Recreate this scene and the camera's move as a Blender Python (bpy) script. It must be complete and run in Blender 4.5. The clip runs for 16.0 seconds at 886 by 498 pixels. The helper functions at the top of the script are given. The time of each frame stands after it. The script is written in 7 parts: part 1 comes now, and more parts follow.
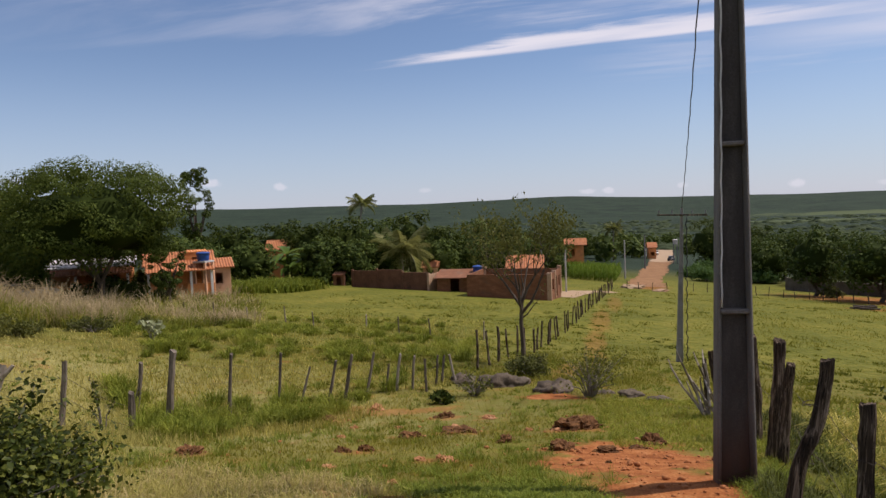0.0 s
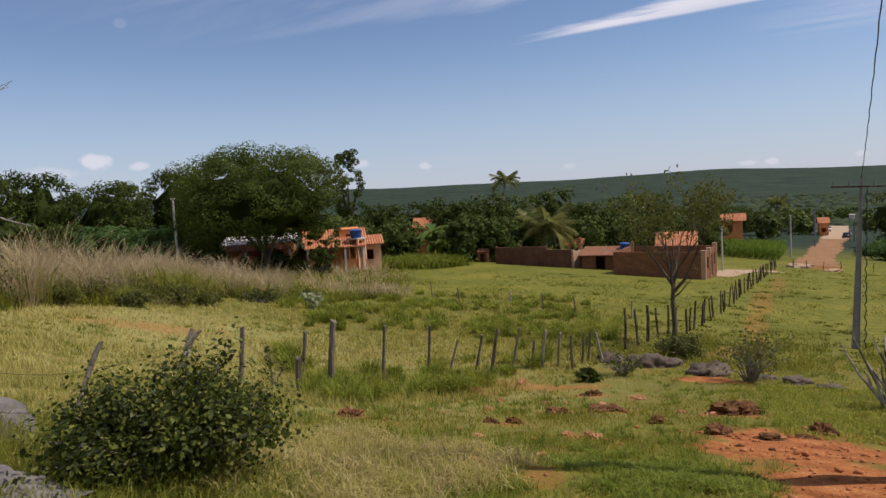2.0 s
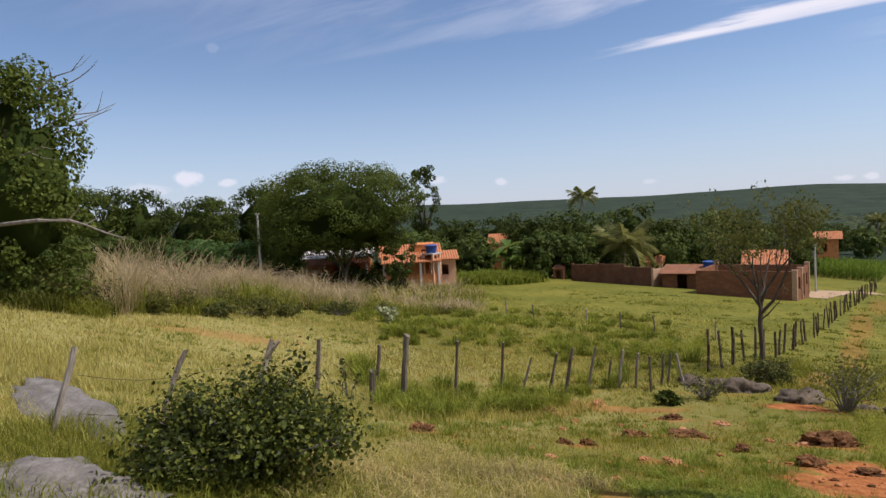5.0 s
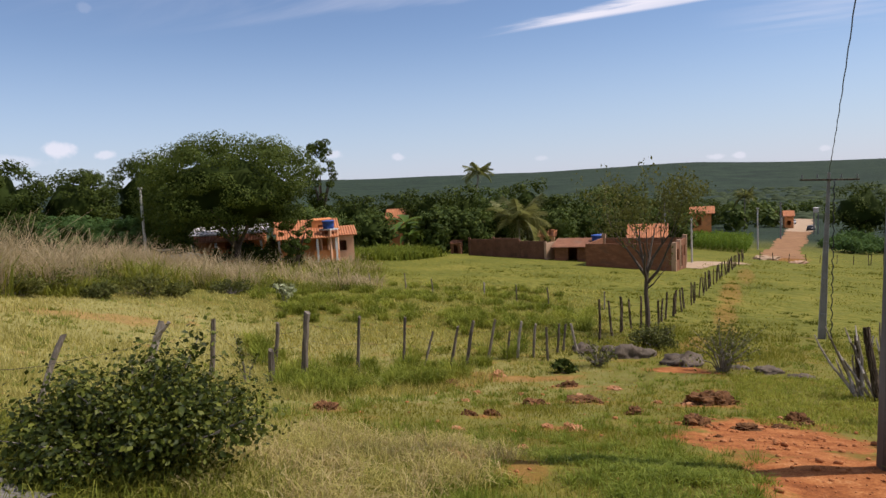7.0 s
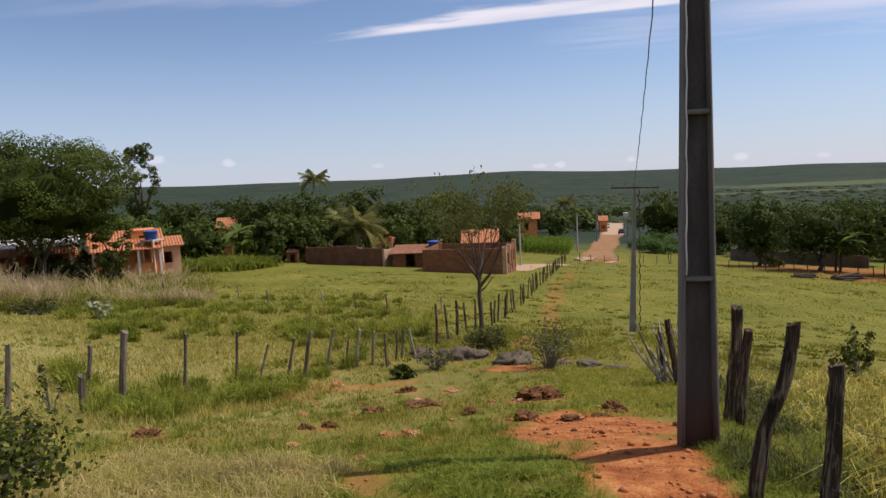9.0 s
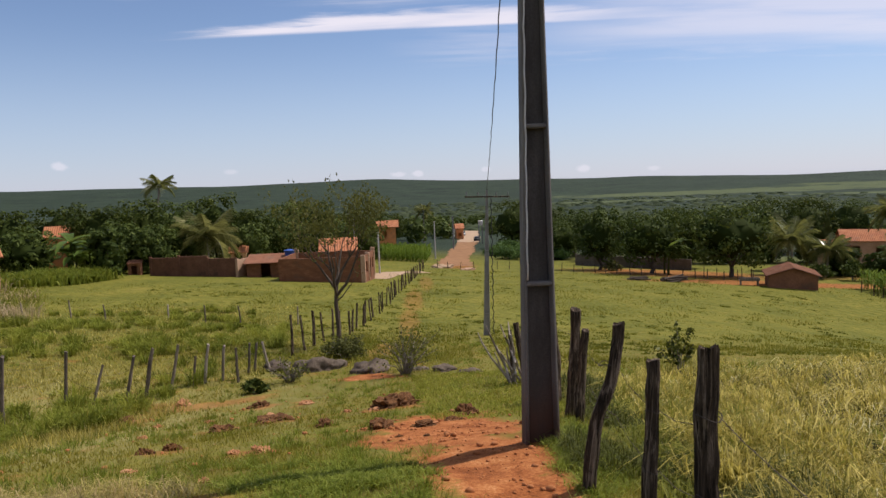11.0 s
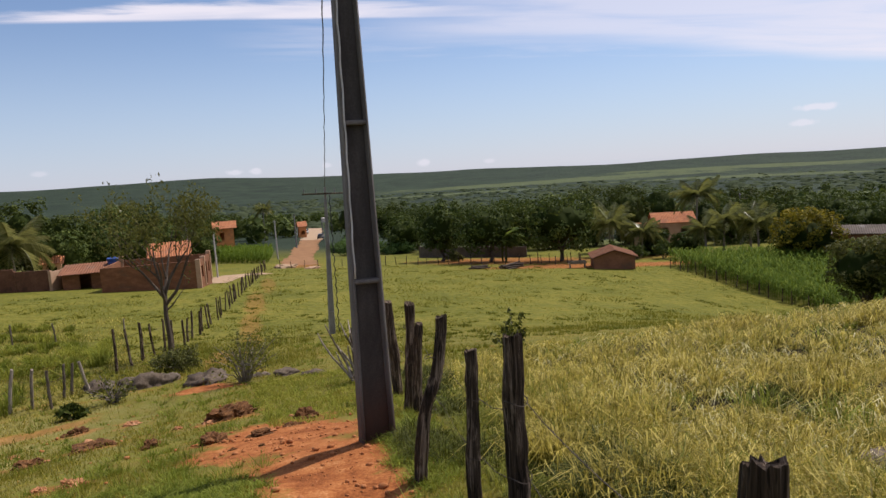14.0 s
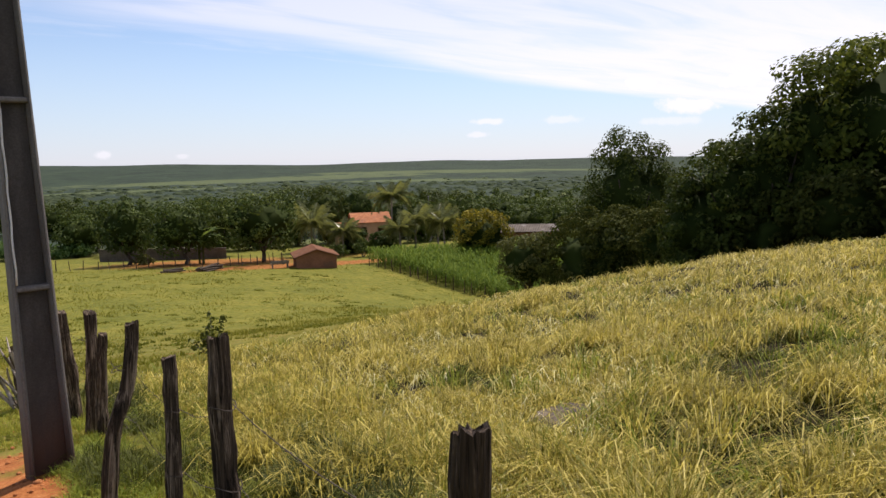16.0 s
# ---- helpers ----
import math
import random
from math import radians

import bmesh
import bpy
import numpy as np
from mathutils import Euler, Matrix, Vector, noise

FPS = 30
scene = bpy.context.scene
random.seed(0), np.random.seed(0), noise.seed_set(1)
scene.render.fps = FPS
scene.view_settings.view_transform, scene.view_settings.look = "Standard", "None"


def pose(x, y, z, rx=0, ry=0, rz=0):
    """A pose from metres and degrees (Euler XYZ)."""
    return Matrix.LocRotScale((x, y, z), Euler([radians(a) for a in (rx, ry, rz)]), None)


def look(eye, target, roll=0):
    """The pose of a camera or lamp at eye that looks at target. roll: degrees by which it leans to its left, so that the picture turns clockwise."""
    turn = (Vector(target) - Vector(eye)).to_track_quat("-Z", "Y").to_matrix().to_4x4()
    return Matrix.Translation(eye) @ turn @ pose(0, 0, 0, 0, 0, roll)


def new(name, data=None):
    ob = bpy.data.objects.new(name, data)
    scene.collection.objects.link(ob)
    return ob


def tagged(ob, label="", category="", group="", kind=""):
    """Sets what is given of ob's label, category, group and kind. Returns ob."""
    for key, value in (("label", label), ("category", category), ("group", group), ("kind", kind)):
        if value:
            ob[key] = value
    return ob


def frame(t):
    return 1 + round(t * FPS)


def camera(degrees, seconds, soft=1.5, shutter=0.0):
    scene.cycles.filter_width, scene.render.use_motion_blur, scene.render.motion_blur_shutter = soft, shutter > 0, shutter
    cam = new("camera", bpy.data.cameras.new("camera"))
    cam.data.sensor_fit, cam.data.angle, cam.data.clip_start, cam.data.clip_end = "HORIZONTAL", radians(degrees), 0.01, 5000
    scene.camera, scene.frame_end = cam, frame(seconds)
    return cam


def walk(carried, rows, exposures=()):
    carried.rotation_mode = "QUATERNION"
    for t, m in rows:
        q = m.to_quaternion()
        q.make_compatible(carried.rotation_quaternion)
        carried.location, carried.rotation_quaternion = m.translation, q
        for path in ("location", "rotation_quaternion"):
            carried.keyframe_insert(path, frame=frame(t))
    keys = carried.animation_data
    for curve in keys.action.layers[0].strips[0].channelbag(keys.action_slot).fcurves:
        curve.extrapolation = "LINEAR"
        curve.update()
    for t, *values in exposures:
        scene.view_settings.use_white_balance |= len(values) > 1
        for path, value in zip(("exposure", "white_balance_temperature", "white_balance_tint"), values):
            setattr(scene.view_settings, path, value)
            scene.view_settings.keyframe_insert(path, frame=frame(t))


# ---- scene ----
cam = camera(67.9, 16.0)
PATH = [
    (0, (-0.071, -0.671, 1.770), (-6.003, 18.385, 0.469), -2.37),
    (0.5, (-0.075, -0.723, 1.771), (-7.718, 17.699, 0.284), -2.79),
    (1, (-0.092, -0.760, 1.769), (-8.667, 17.244, 0.246), -2.42),
    (1.5, (-0.090, -0.773, 1.771), (-9.421, 16.838, 0.105), -3.01),
    (2, (-0.098, -0.777, 1.764), (-10.001, 16.508, -0.014), -3.35),
    (2.5, (-0.077, -0.771, 1.764), (-10.091, 16.427, -0.223), -4.67),
    (3, (-0.014, -0.708, 1.766), (-9.999, 16.523, -0.078), -4.85),
    (3.5, (-0.001, -0.720, 1.758), (-10.077, 16.475, 0.083), -3.48),
    (4, (-0.004, -0.732, 1.768), (-11.421, 15.620, 0.256), -3.19),
    (4.2, (-0.009, -0.744, 1.767), (-11.871, 15.315, 0.570), -3.29),
    (6.3, (-0.240, -0.736, 1.740), (-11.352, 15.830, 0.300), -2.73),
    (6.5, (-0.245, -0.713, 1.735), (-10.802, 16.188, 0.041), -2.57),
    (7, (-0.248, -0.664, 1.731), (-9.420, 16.986, -0.349), -2.97),
    (7.5, (-0.206, -0.676, 1.737), (-8.258, 17.517, -0.309), -3.39),
    (8, (-0.214, -0.643, 1.739), (-6.917, 18.070, -0.477), -3.77),
    (8.5, (-0.214, -0.613, 1.735), (-6.143, 18.380, -0.292), -3.50),
    (9, (-0.214, -0.590, 1.730), (-4.824, 18.757, -0.373), -2.79),
    (9.5, (-0.214, -0.568, 1.730), (-3.912, 18.963, -0.469), -2.54),
    (10, (-0.195, -0.586, 1.735), (-2.409, 19.191, -0.261), -2.46),
    (10.2, (-0.175, -0.589, 1.731), (-2.031, 19.227, -0.245), -2.31),
    (12.3, (-0.065, -0.570, 1.731), (1.327, 19.240, -0.643), -3.27),
    (12.5, (-0.049, -0.570, 1.741), (1.146, 19.246, -0.688), -4.41),
    (13, (0.020, -0.571, 1.751), (2.162, 19.182, -0.540), -4.63),
    (13.5, (0.076, -0.541, 1.731), (2.191, 19.191, -0.753), -5.23),
    (14, (0.073, -0.544, 1.739), (4.300, 18.854, -0.674), -3.52),
    (14.5, (0.060, -0.540, 1.750), (7.835, 17.691, -0.932), -2.69),
    (15, (0.059, -0.516, 1.737), (9.587, 16.818, -1.224), -1.83),
    (15.5, (0.054, -0.499, 1.722), (10.292, 16.443, -1.131), -2.14),
    (16, (0.059, -0.497, 1.708), (12.253, 15.110, -1.072), -1.16),
]
EXPOSURES = [(0, -0.10, 6550, 20), (3, -0.15, 6450, 18.5), (3.5, 0.07, 6450, 18.5), (7, 0.07, 6450, 19), (9, 0.01, 6550, 20), (13, 0.02, 6550, 20), (14.5, 0.05, 6600, 20), (16, 0.34, 6750, 19)]
walk(cam, [(t, look(eye, target, roll)) for t, eye, target, roll in PATH], EXPOSURES)

# ---- world, sun, exposure ----
SUN_AZ, SUN_EL = 61.0, 56.0
SUN_DIR = Vector((math.sin(radians(SUN_AZ)) * math.cos(radians(SUN_EL)), math.cos(radians(SUN_AZ)) * math.cos(radians(SUN_EL)), math.sin(radians(SUN_EL))))


class Nodes:
    """Short hand for building a node tree."""

    def __init__(self, tree):
        self.tree = tree
        tree.nodes.clear()

    def add(self, kind, **inputs):
        n = self.tree.nodes.new(kind)
        for k, v in inputs.items():
            self.put(n, k, v)
        return n

    def put(self, n, key, v):
        sock = n.inputs[int(key[1:])] if key[0] == "i" and key[1:].isdigit() else n.inputs[key.replace("_", " ")]
        if isinstance(v, bpy.types.NodeSocket):
            self.tree.links.new(v, sock)
        elif isinstance(v, tuple) and len(v) == 3 and sock.type == "RGBA":
            sock.default_value = (*v, 1)
        else:
            sock.default_value = v

    def math(self, op, a, b=0.0, c=0.0, clamp=False):
        n = self.tree.nodes.new("ShaderNodeMath")
        n.operation, n.use_clamp = op, clamp
        for k, v in (("i0", a), ("i1", b), ("i2", c)):
            self.put(n, k, v)
        return n.outputs[0]

    def vec(self, op, a, b=(0, 0, 0)):
        n = self.tree.nodes.new("ShaderNodeVectorMath")
        n.operation = op
        self.put(n, "i0", a)
        self.put(n, "i1", b)
        return n.outputs["Value"] if op in ("LENGTH", "DISTANCE", "DOT_PRODUCT") else n.outputs[0]

    def scaled(self, a, s):
        n = self.tree.nodes.new("ShaderNodeVectorMath")
        n.operation = "MULTIPLY"
        self.put(n, "i0", a)
        self.put(n, "i1", s)
        return n.outputs[0]

    def noise(self, vector, scale, detail=3.0, rough=0.55, distort=0.0):
        n = self.add("ShaderNodeTexNoise", Vector=vector, Scale=scale, Detail=detail, Roughness=rough, Distortion=distort)
        return n.outputs["Fac"]

    def ramp(self, fac, stops, smooth=False):
        n = self.tree.nodes.new("ShaderNodeValToRGB")
        r = n.color_ramp
        r.interpolation = "EASE" if smooth else "LINEAR"
        while len(r.elements) < len(stops):
            r.elements.new(0.5)
        for e, (p, c) in zip(r.elements, stops):
            e.position = p
            e.color = (*c, 1) if isinstance(c, tuple) else (c, c, c, 1)
        self.put(n, "Fac", fac)
        return n.outputs["Color"]

    def step(self, v, lo, hi):
        n = self.add("ShaderNodeMapRange", i0=v, i1=lo, i2=hi)
        n.interpolation_type = "SMOOTHSTEP"
        return n.outputs[0]

    def mix(self, fac, a, b, kind="MIX"):
        n = self.tree.nodes.new("ShaderNodeMix")
        n.data_type, n.blend_type = "RGBA", kind
        self.put(n, "i0", fac)
        self.put(n, "i6", a)
        self.put(n, "i7", b)
        return n.outputs[2]

    def bump(self, height, strength=0.4, distance=0.02):
        return self.add("ShaderNodeBump", Height=height, Strength=strength, Distance=distance).outputs[0]


def build_world():
    world = bpy.data.worlds.new("sky")
    scene.world = world
    world.use_nodes = True
    n = Nodes(world.node_tree)
    sky = n.add("ShaderNodeTexSky")
    sky.sky_type, sky.sun_disc = "NISHITA", False
    sky.sun_elevation, sky.sun_rotation = radians(SUN_EL), radians(SUN_AZ)
    sky.air_density, sky.dust_density, sky.ozone_density = 1.0, 0.05, 4.0
    way = n.add("ShaderNodeTexCoord").outputs["Generated"]
    sep = n.add("ShaderNodeSeparateXYZ", Vector=way)
    x, y, z = sep.outputs
    # a high flat layer of cirrus, seen in perspective
    lift = n.math("ADD", n.math("MAXIMUM", z, 0.0), 0.03)
    u, v = n.math("DIVIDE", x, lift), n.math("DIVIDE", y, lift)
    flat = n.add("ShaderNodeCombineXYZ", X=u, Y=v).outputs[0]
    turned = n.add("ShaderNodeMapping", Vector=flat)
    turned.inputs["Rotation"].default_value = (0, 0, radians(7))
    turned.inputs["Scale"].default_value = (0.42, 1.5, 1)
    wisps = n.noise(turned.outputs[0], 1.5, 6, 0.58, 0.5)
    fine = n.noise(turned.outputs[0], 3.4, 7, 0.62, 0.4)
    fray = n.math("MULTIPLY", n.math("SUBTRACT", fine, 0.5), 0.5)
    # the bright streak: a crisp far rim, frayed on its near side
    deep = n.math("ADD", n.math("SUBTRACT", 3.90, v), n.math("MULTIPLY", fray, 0.10))
    broad = n.math("ADD", 0.05, n.math("MULTIPLY", n.step(u, -1.75, -0.2), 0.30))
    near_side = n.math("SUBTRACT", 1.0, n.step(n.math("ADD", n.math("SUBTRACT", deep, broad), fray), -0.10, 0.10))
    streak = n.math("MULTIPLY", n.math("MULTIPLY", n.step(deep, -0.02, 0.07), near_side), n.math("MULTIPLY", n.step(u, -1.85, -1.0), n.math("SUBTRACT", 1.0, n.math("MULTIPLY", n.step(u, 0.3, 1.8), 0.6))))
    streak = n.math("MULTIPLY", streak, n.math("ADD", 0.55, n.math("MULTIPLY", n.step(wisps, 0.3, 0.6), 0.42)))
    # the wider band of wisps above it
    rim = n.math("SUBTRACT", 3.46, n.math("MULTIPLY", n.math("MAXIMUM", n.math("SUBTRACT", -0.35, u), 0.0), 0.30))
    band_in = n.step(n.math("ADD", n.math("SUBTRACT", rim, v), n.math("MULTIPLY", fray, 0.7)), -0.06, 0.14)
    thin = n.math("MULTIPLY", n.math("MULTIPLY", band_in, n.step(wisps, 0.36, 0.66)), n.math("ADD", 0.22, n.math("MULTIPLY", n.step(u, -1.7, -0.5), 0.58)))
    thin = n.math("MULTIPLY", thin, n.step(u, -3.6, -1.4))
    # a faint layer farther off and the broad veil that thickens towards the sun's side
    faint = n.math("MULTIPLY", n.math("MULTIPLY", n.step(n.math("ADD", n.math("SUBTRACT", 5.08, v), fray), -0.1, 0.15), n.step(wisps, 0.42, 0.66)), n.math("MULTIPLY", n.step(u, -0.5, 0.2), 0.22))
    edge = n.math("ADD", 4.62, n.math("MULTIPLY", n.step(u, 2.0, 5.0), 0.75))
    soft = n.noise(turned.outputs[0], 0.55, 5, 0.55, 0.3)
    inside = n.math("ADD", n.math("SUBTRACT", edge, v), n.math("MULTIPLY", n.math("SUBTRACT", soft, 0.5), 0.9))
    veil = n.math("MULTIPLY", n.math("MULTIPLY", n.step(inside, -0.12, 0.55), n.step(u, 0.1, 1.5)), n.math("ADD", 0.30, n.math("ADD", n.math("MULTIPLY", n.step(wisps, 0.25, 0.6), 0.30), n.math("MULTIPLY", n.step(u, 1.5, 5.5), 0.25))))
    # low cumulus far off: bearing and height in degrees, half width and half height
    bearing = n.math("MULTIPLY", n.math("ARCTAN2", x, y), 57.2958)
    height = n.math("MULTIPLY", z, 57.2958)
    ragged = n.math("MULTIPLY", n.math("SUBTRACT", n.noise(way, 46, 4, 0.6), 0.5), 1.7)
    puffs = 0.0
    for az, el, wide, tall, much in PUFFS:
        off = n.add("ShaderNodeCombineXYZ", X=n.math("DIVIDE", n.math("SUBTRACT", bearing, az), wide), Y=n.math("DIVIDE", n.math("SUBTRACT", height, el), tall)).outputs[0]
        one = n.math("MULTIPLY", n.math("SUBTRACT", 1.0, n.step(n.math("ADD", n.vec("LENGTH", off), ragged), 0.45, 1.15)), much)
        puffs = n.math("MAXIMUM", puffs, one)
    cover = n.math("MAXIMUM", n.math("MAXIMUM", thin, streak), n.math("MAXIMUM", n.math("MAXIMUM", faint, veil), puffs))
    haze = n.math("MULTIPLY", n.math("SUBTRACT", 1.0, n.step(z, -0.02, 0.24)), 0.68)
    colour = n.mix(cover, n.mix(haze, sky.outputs[0], HAZE), CLOUD)
    back = n.add("ShaderNodeBackground", Color=colour, Strength=SKY)
    n.add("ShaderNodeOutputWorld", Surface=back.outputs[0])


SKY = 0.105
# cumulus: bearing, height, half width and half height in degrees, thickness
PUFFS = (
    (-57.0, 3.6, 1.1, 0.65, 0.75), (-54.0, 3.25, 0.8, 0.35, 0.6), (-60.5, 2.9, 3.2, 0.5, 0.35), (-49.5, 3.0, 2.4, 0.5, 0.3), (-36.5, 2.6, 0.8, 0.4, 0.5), (-30.9, 2.15, 0.7, 0.4, 0.5), (-54.4, 13.8, 0.6, 0.4, 0.12), (-18.6, 1.4, 0.6, 0.25, 0.3),
    (-4.7, 0.75, 0.8, 0.25, 0.45), (-3.1, 0.75, 0.6, 0.3, 0.5), (2.8, 0.9, 0.5, 0.25, 0.4), (11.1, 0.65, 0.6, 0.35, 0.5), (16.7, 0.45, 0.6, 0.25, 0.35), (41.3, 1.8, 1.0, 0.3, 0.5), (42.2, 2.9, 1.8, 0.3, 0.6), (48.2, 2.9, 1.8, 0.4, 0.4),
    (54.7, 5.6, 1.8, 0.75, 0.9), (58.3, 3.75, 2.2, 0.8, 0.85), (62.3, 5.4, 2.6, 0.9, 0.9), (57.0, 2.5, 2.6, 0.4, 0.4),
)
CLOUD = (7.7, 7.85, 8.4)
HAZE = (4.2, 5.3, 7.0)
build_world()
sun = new("sun", bpy.data.lights.new("sun", "SUN"))
sun.data.energy, sun.data.angle, sun.data.color = 4.6, radians(0.55), (1.0, 0.95, 0.86)
sun.matrix_world = look(SUN_DIR * 100, (0, 0, 0))

# ---- materials ----


def material(name):
    m = bpy.data.materials.new(name)
    m.use_nodes = True
    return m, Nodes(m.node_tree)


def finish(n, shader):
    n.add("ShaderNodeOutputMaterial", Surface=shader)


def surface(name, dark, mid, light, scale=3.0, fine=40.0, rough=0.85, bump=0.3, depth=0.01, metal=0.0, stretch=(1, 1, 1), stain=None, stain_scale=0.8, own=0.0):
    """A worn opaque surface: colour varies at two scales, with stains and relief."""
    m, n = material(name)
    place = n.scaled(n.add("ShaderNodeNewGeometry").outputs["Position"], stretch)
    big, small = n.noise(place, scale, 4, 0.6), n.noise(place, fine, 3, 0.6)
    fac = n.math("ADD", n.math("MULTIPLY", big, 0.6), n.math("MULTIPLY", small, 0.4))
    if own:
        fac = n.math("ADD", fac, n.math("MULTIPLY", n.math("SUBTRACT", n.add("ShaderNodeObjectInfo").outputs["Random"], 0.5), own))
    col = n.ramp(fac, [(0.3, dark), (0.5, mid), (0.7, light)])
    if stain:
        col = n.mix(n.math("MULTIPLY", n.step(n.noise(place, stain_scale, 5, 0.65), 0.52, 0.7), 0.8), col, stain)
    b = n.add("ShaderNodeBsdfPrincipled", Base_Color=col, Roughness=rough, Metallic=metal, Normal=n.bump(fac, bump, depth))
    b.inputs["Specular IOR Level"].default_value = 0.25
    finish(n, b.outputs[0])
    return m


def pole_concrete(name, dark, mid, light):
    """Grey concrete, splashed with red soil towards the foot."""
    m, n = material(name)
    pos = n.add("ShaderNodeNewGeometry").outputs["Position"]
    tall = n.add("ShaderNodeSeparateXYZ", Vector=pos).outputs[2]
    big, small = n.noise(n.scaled(pos, (3, 3, 0.7)), 2.0, 5, 0.65), n.noise(pos, 70, 3)
    col = n.ramp(n.math("ADD", n.math("MULTIPLY", big, 0.65), n.math("MULTIPLY", small, 0.35)), [(0.3, dark), (0.5, mid), (0.7, light)])
    splash = n.math("MULTIPLY", n.math("SUBTRACT", 1.0, n.step(n.math("ADD", tall, n.math("MULTIPLY", big, -0.9)), -1.50, -0.60)), 0.92)
    col = n.mix(splash, col, (0.085, 0.038, 0.022))
    b = n.add("ShaderNodeBsdfPrincipled", Base_Color=col, Roughness=0.8, Normal=n.bump(small, 0.3, 0.004))
    b.inputs["Specular IOR Level"].default_value = 0.3
    finish(n, b.outputs[0])
    return m


def split_wood(name, dark, mid, light):
    """Old split timber: black cracks and pale weathered streaks along the grain."""
    m, n = material(name)
    co = n.add("ShaderNodeTexCoord").outputs["Object"]
    own = n.math("MULTIPLY", n.add("ShaderNodeObjectInfo").outputs["Random"], 40)
    co = n.vec("ADD", n.scaled(co, (1, 1, 0.07)), n.add("ShaderNodeCombineXYZ", X=own, Y=own).outputs[0])
    streak, crack = n.noise(co, 34, 5, 0.68, 0.9), n.noise(co, 85, 3, 0.6, 0.6)
    patch = n.noise(n.scaled(co, (1, 1, 4)), 9, 3)
    fac = n.math("ADD", n.math("MULTIPLY", streak, 0.75), n.math("MULTIPLY", patch, 0.25))
    col = n.ramp(fac, [(0.36, dark), (0.50, mid), (0.62, light)])
    col = n.mix(n.math("SUBTRACT", 1.0, n.step(crack, 0.36, 0.44)), col, dark)
    b = n.add("ShaderNodeBsdfPrincipled", Base_Color=col, Roughness=0.9, Normal=n.bump(n.math("ADD", streak, n.math("MULTIPLY", crack, 0.6)), 1.0, 0.012))
    b.inputs["Specular IOR Level"].default_value = 0.2
    finish(n, b.outputs[0])
    return m


def foliage(name, dark, mid, light, through_light=0.3, rough=0.65, gloss=0.09, grain=0.5, tones=(0.2, 0.55, 0.9)):
    """Leaves: each its own tone, with some light passing through."""
    m, n = material(name)
    geo = n.add("ShaderNodeNewGeometry")
    where = geo.outputs["Position"]
    patch = n.math("ADD", n.math("MULTIPLY", n.noise(where, 0.14, 2), 0.35), n.math("ADD", n.math("MULTIPLY", n.noise(where, 0.6, 2), 0.35), n.math("MULTIPLY", n.noise(where, 3.1, 2), 0.30)))
    own = n.add("ShaderNodeObjectInfo").outputs["Random"]
    fac = n.math("ADD", n.math("MULTIPLY", geo.outputs["Random Per Island"], grain), n.math("ADD", n.math("MULTIPLY", patch, 1.0 - grain), n.math("MULTIPLY", own, 0.15)))
    col = n.ramp(fac, list(zip(tones, (dark, mid, light))))
    b = n.add("ShaderNodeBsdfPrincipled", Base_Color=col, Roughness=rough)
    b.inputs["Specular IOR Level"].default_value = gloss
    t = n.add("ShaderNodeBsdfTranslucent", Color=n.mix(0.5, col, (light[0] * 1.3, light[1] * 1.3, light[2])))
    s = n.add("ShaderNodeMixShader", i0=through_light, i1=b.outputs[0], i2=t.outputs[0])
    finish(n, s.outputs[0])
    return m


M = {}
M["leaf_dark"] = foliage("leaf_dark", (0.010, 0.018, 0.003), (0.034, 0.052, 0.008), (0.105, 0.128, 0.022), 0.18, grain=0.38)
# near-black green of the crown cores, in place of the shade inside
M["crown_shade"] = foliage("crown_shade", (0.010, 0.017, 0.003), (0.020, 0.032, 0.006), (0.036, 0.050, 0.009), 0.05, 0.8, 0.05, 0.3)
M["leaf_low"] = foliage("leaf_low", (0.024, 0.037, 0.006), (0.066, 0.088, 0.013), (0.165, 0.185, 0.032), 0.28, grain=0.32)
M["weed_soft"] = foliage("weed_soft", (0.10, 0.125, 0.016), (0.205, 0.230, 0.030), (0.36, 0.35, 0.065), 0.35, 0.7, 0.08)
M["tuft_green"] = foliage("tuft_green", (0.042, 0.060, 0.007), (0.110, 0.142, 0.016), (0.26, 0.275, 0.044), 0.3, 0.7, 0.06, 0.45)
# deep green of weeds; also paints shade into hollows and fence grass
M["weed_and_shade"] = foliage("weed_and_shade", (0.018, 0.026, 0.004), (0.050, 0.062, 0.009), (0.13, 0.135, 0.025), 0.22, 0.6, 0.1)
M["straw_plume"] = foliage("straw_plume", (0.26, 0.195, 0.105), (0.40, 0.31, 0.18), (0.54, 0.43, 0.27), 0.35, 0.8, 0.05)
M["leaf_mid"] = foliage("leaf_mid", (0.014, 0.027, 0.006), (0.044, 0.070, 0.014), (0.115, 0.145, 0.030), 0.18, grain=0.4)
M["leaf_shrub"] = foliage("leaf_shrub", (0.028, 0.062, 0.017), (0.062, 0.118, 0.032), (0.115, 0.180, 0.050), grain=0.35)
M["leaf_mango"] = foliage("leaf_mango", (0.014, 0.026, 0.004), (0.052, 0.076, 0.012), (0.14, 0.165, 0.030), 0.24, grain=0.34)
M["leaf_yellow"] = foliage("leaf_yellow", (0.022, 0.030, 0.005), (0.105, 0.106, 0.012), (0.45, 0.35, 0.034), 0.22, tones=(0.2, 0.55, 0.85))
M["leaf_brow"] = foliage("leaf_brow", (0.012, 0.018, 0.004), (0.040, 0.050, 0.010), (0.105, 0.112, 0.022), 0.16, 0.75, 0.04, 0.4)
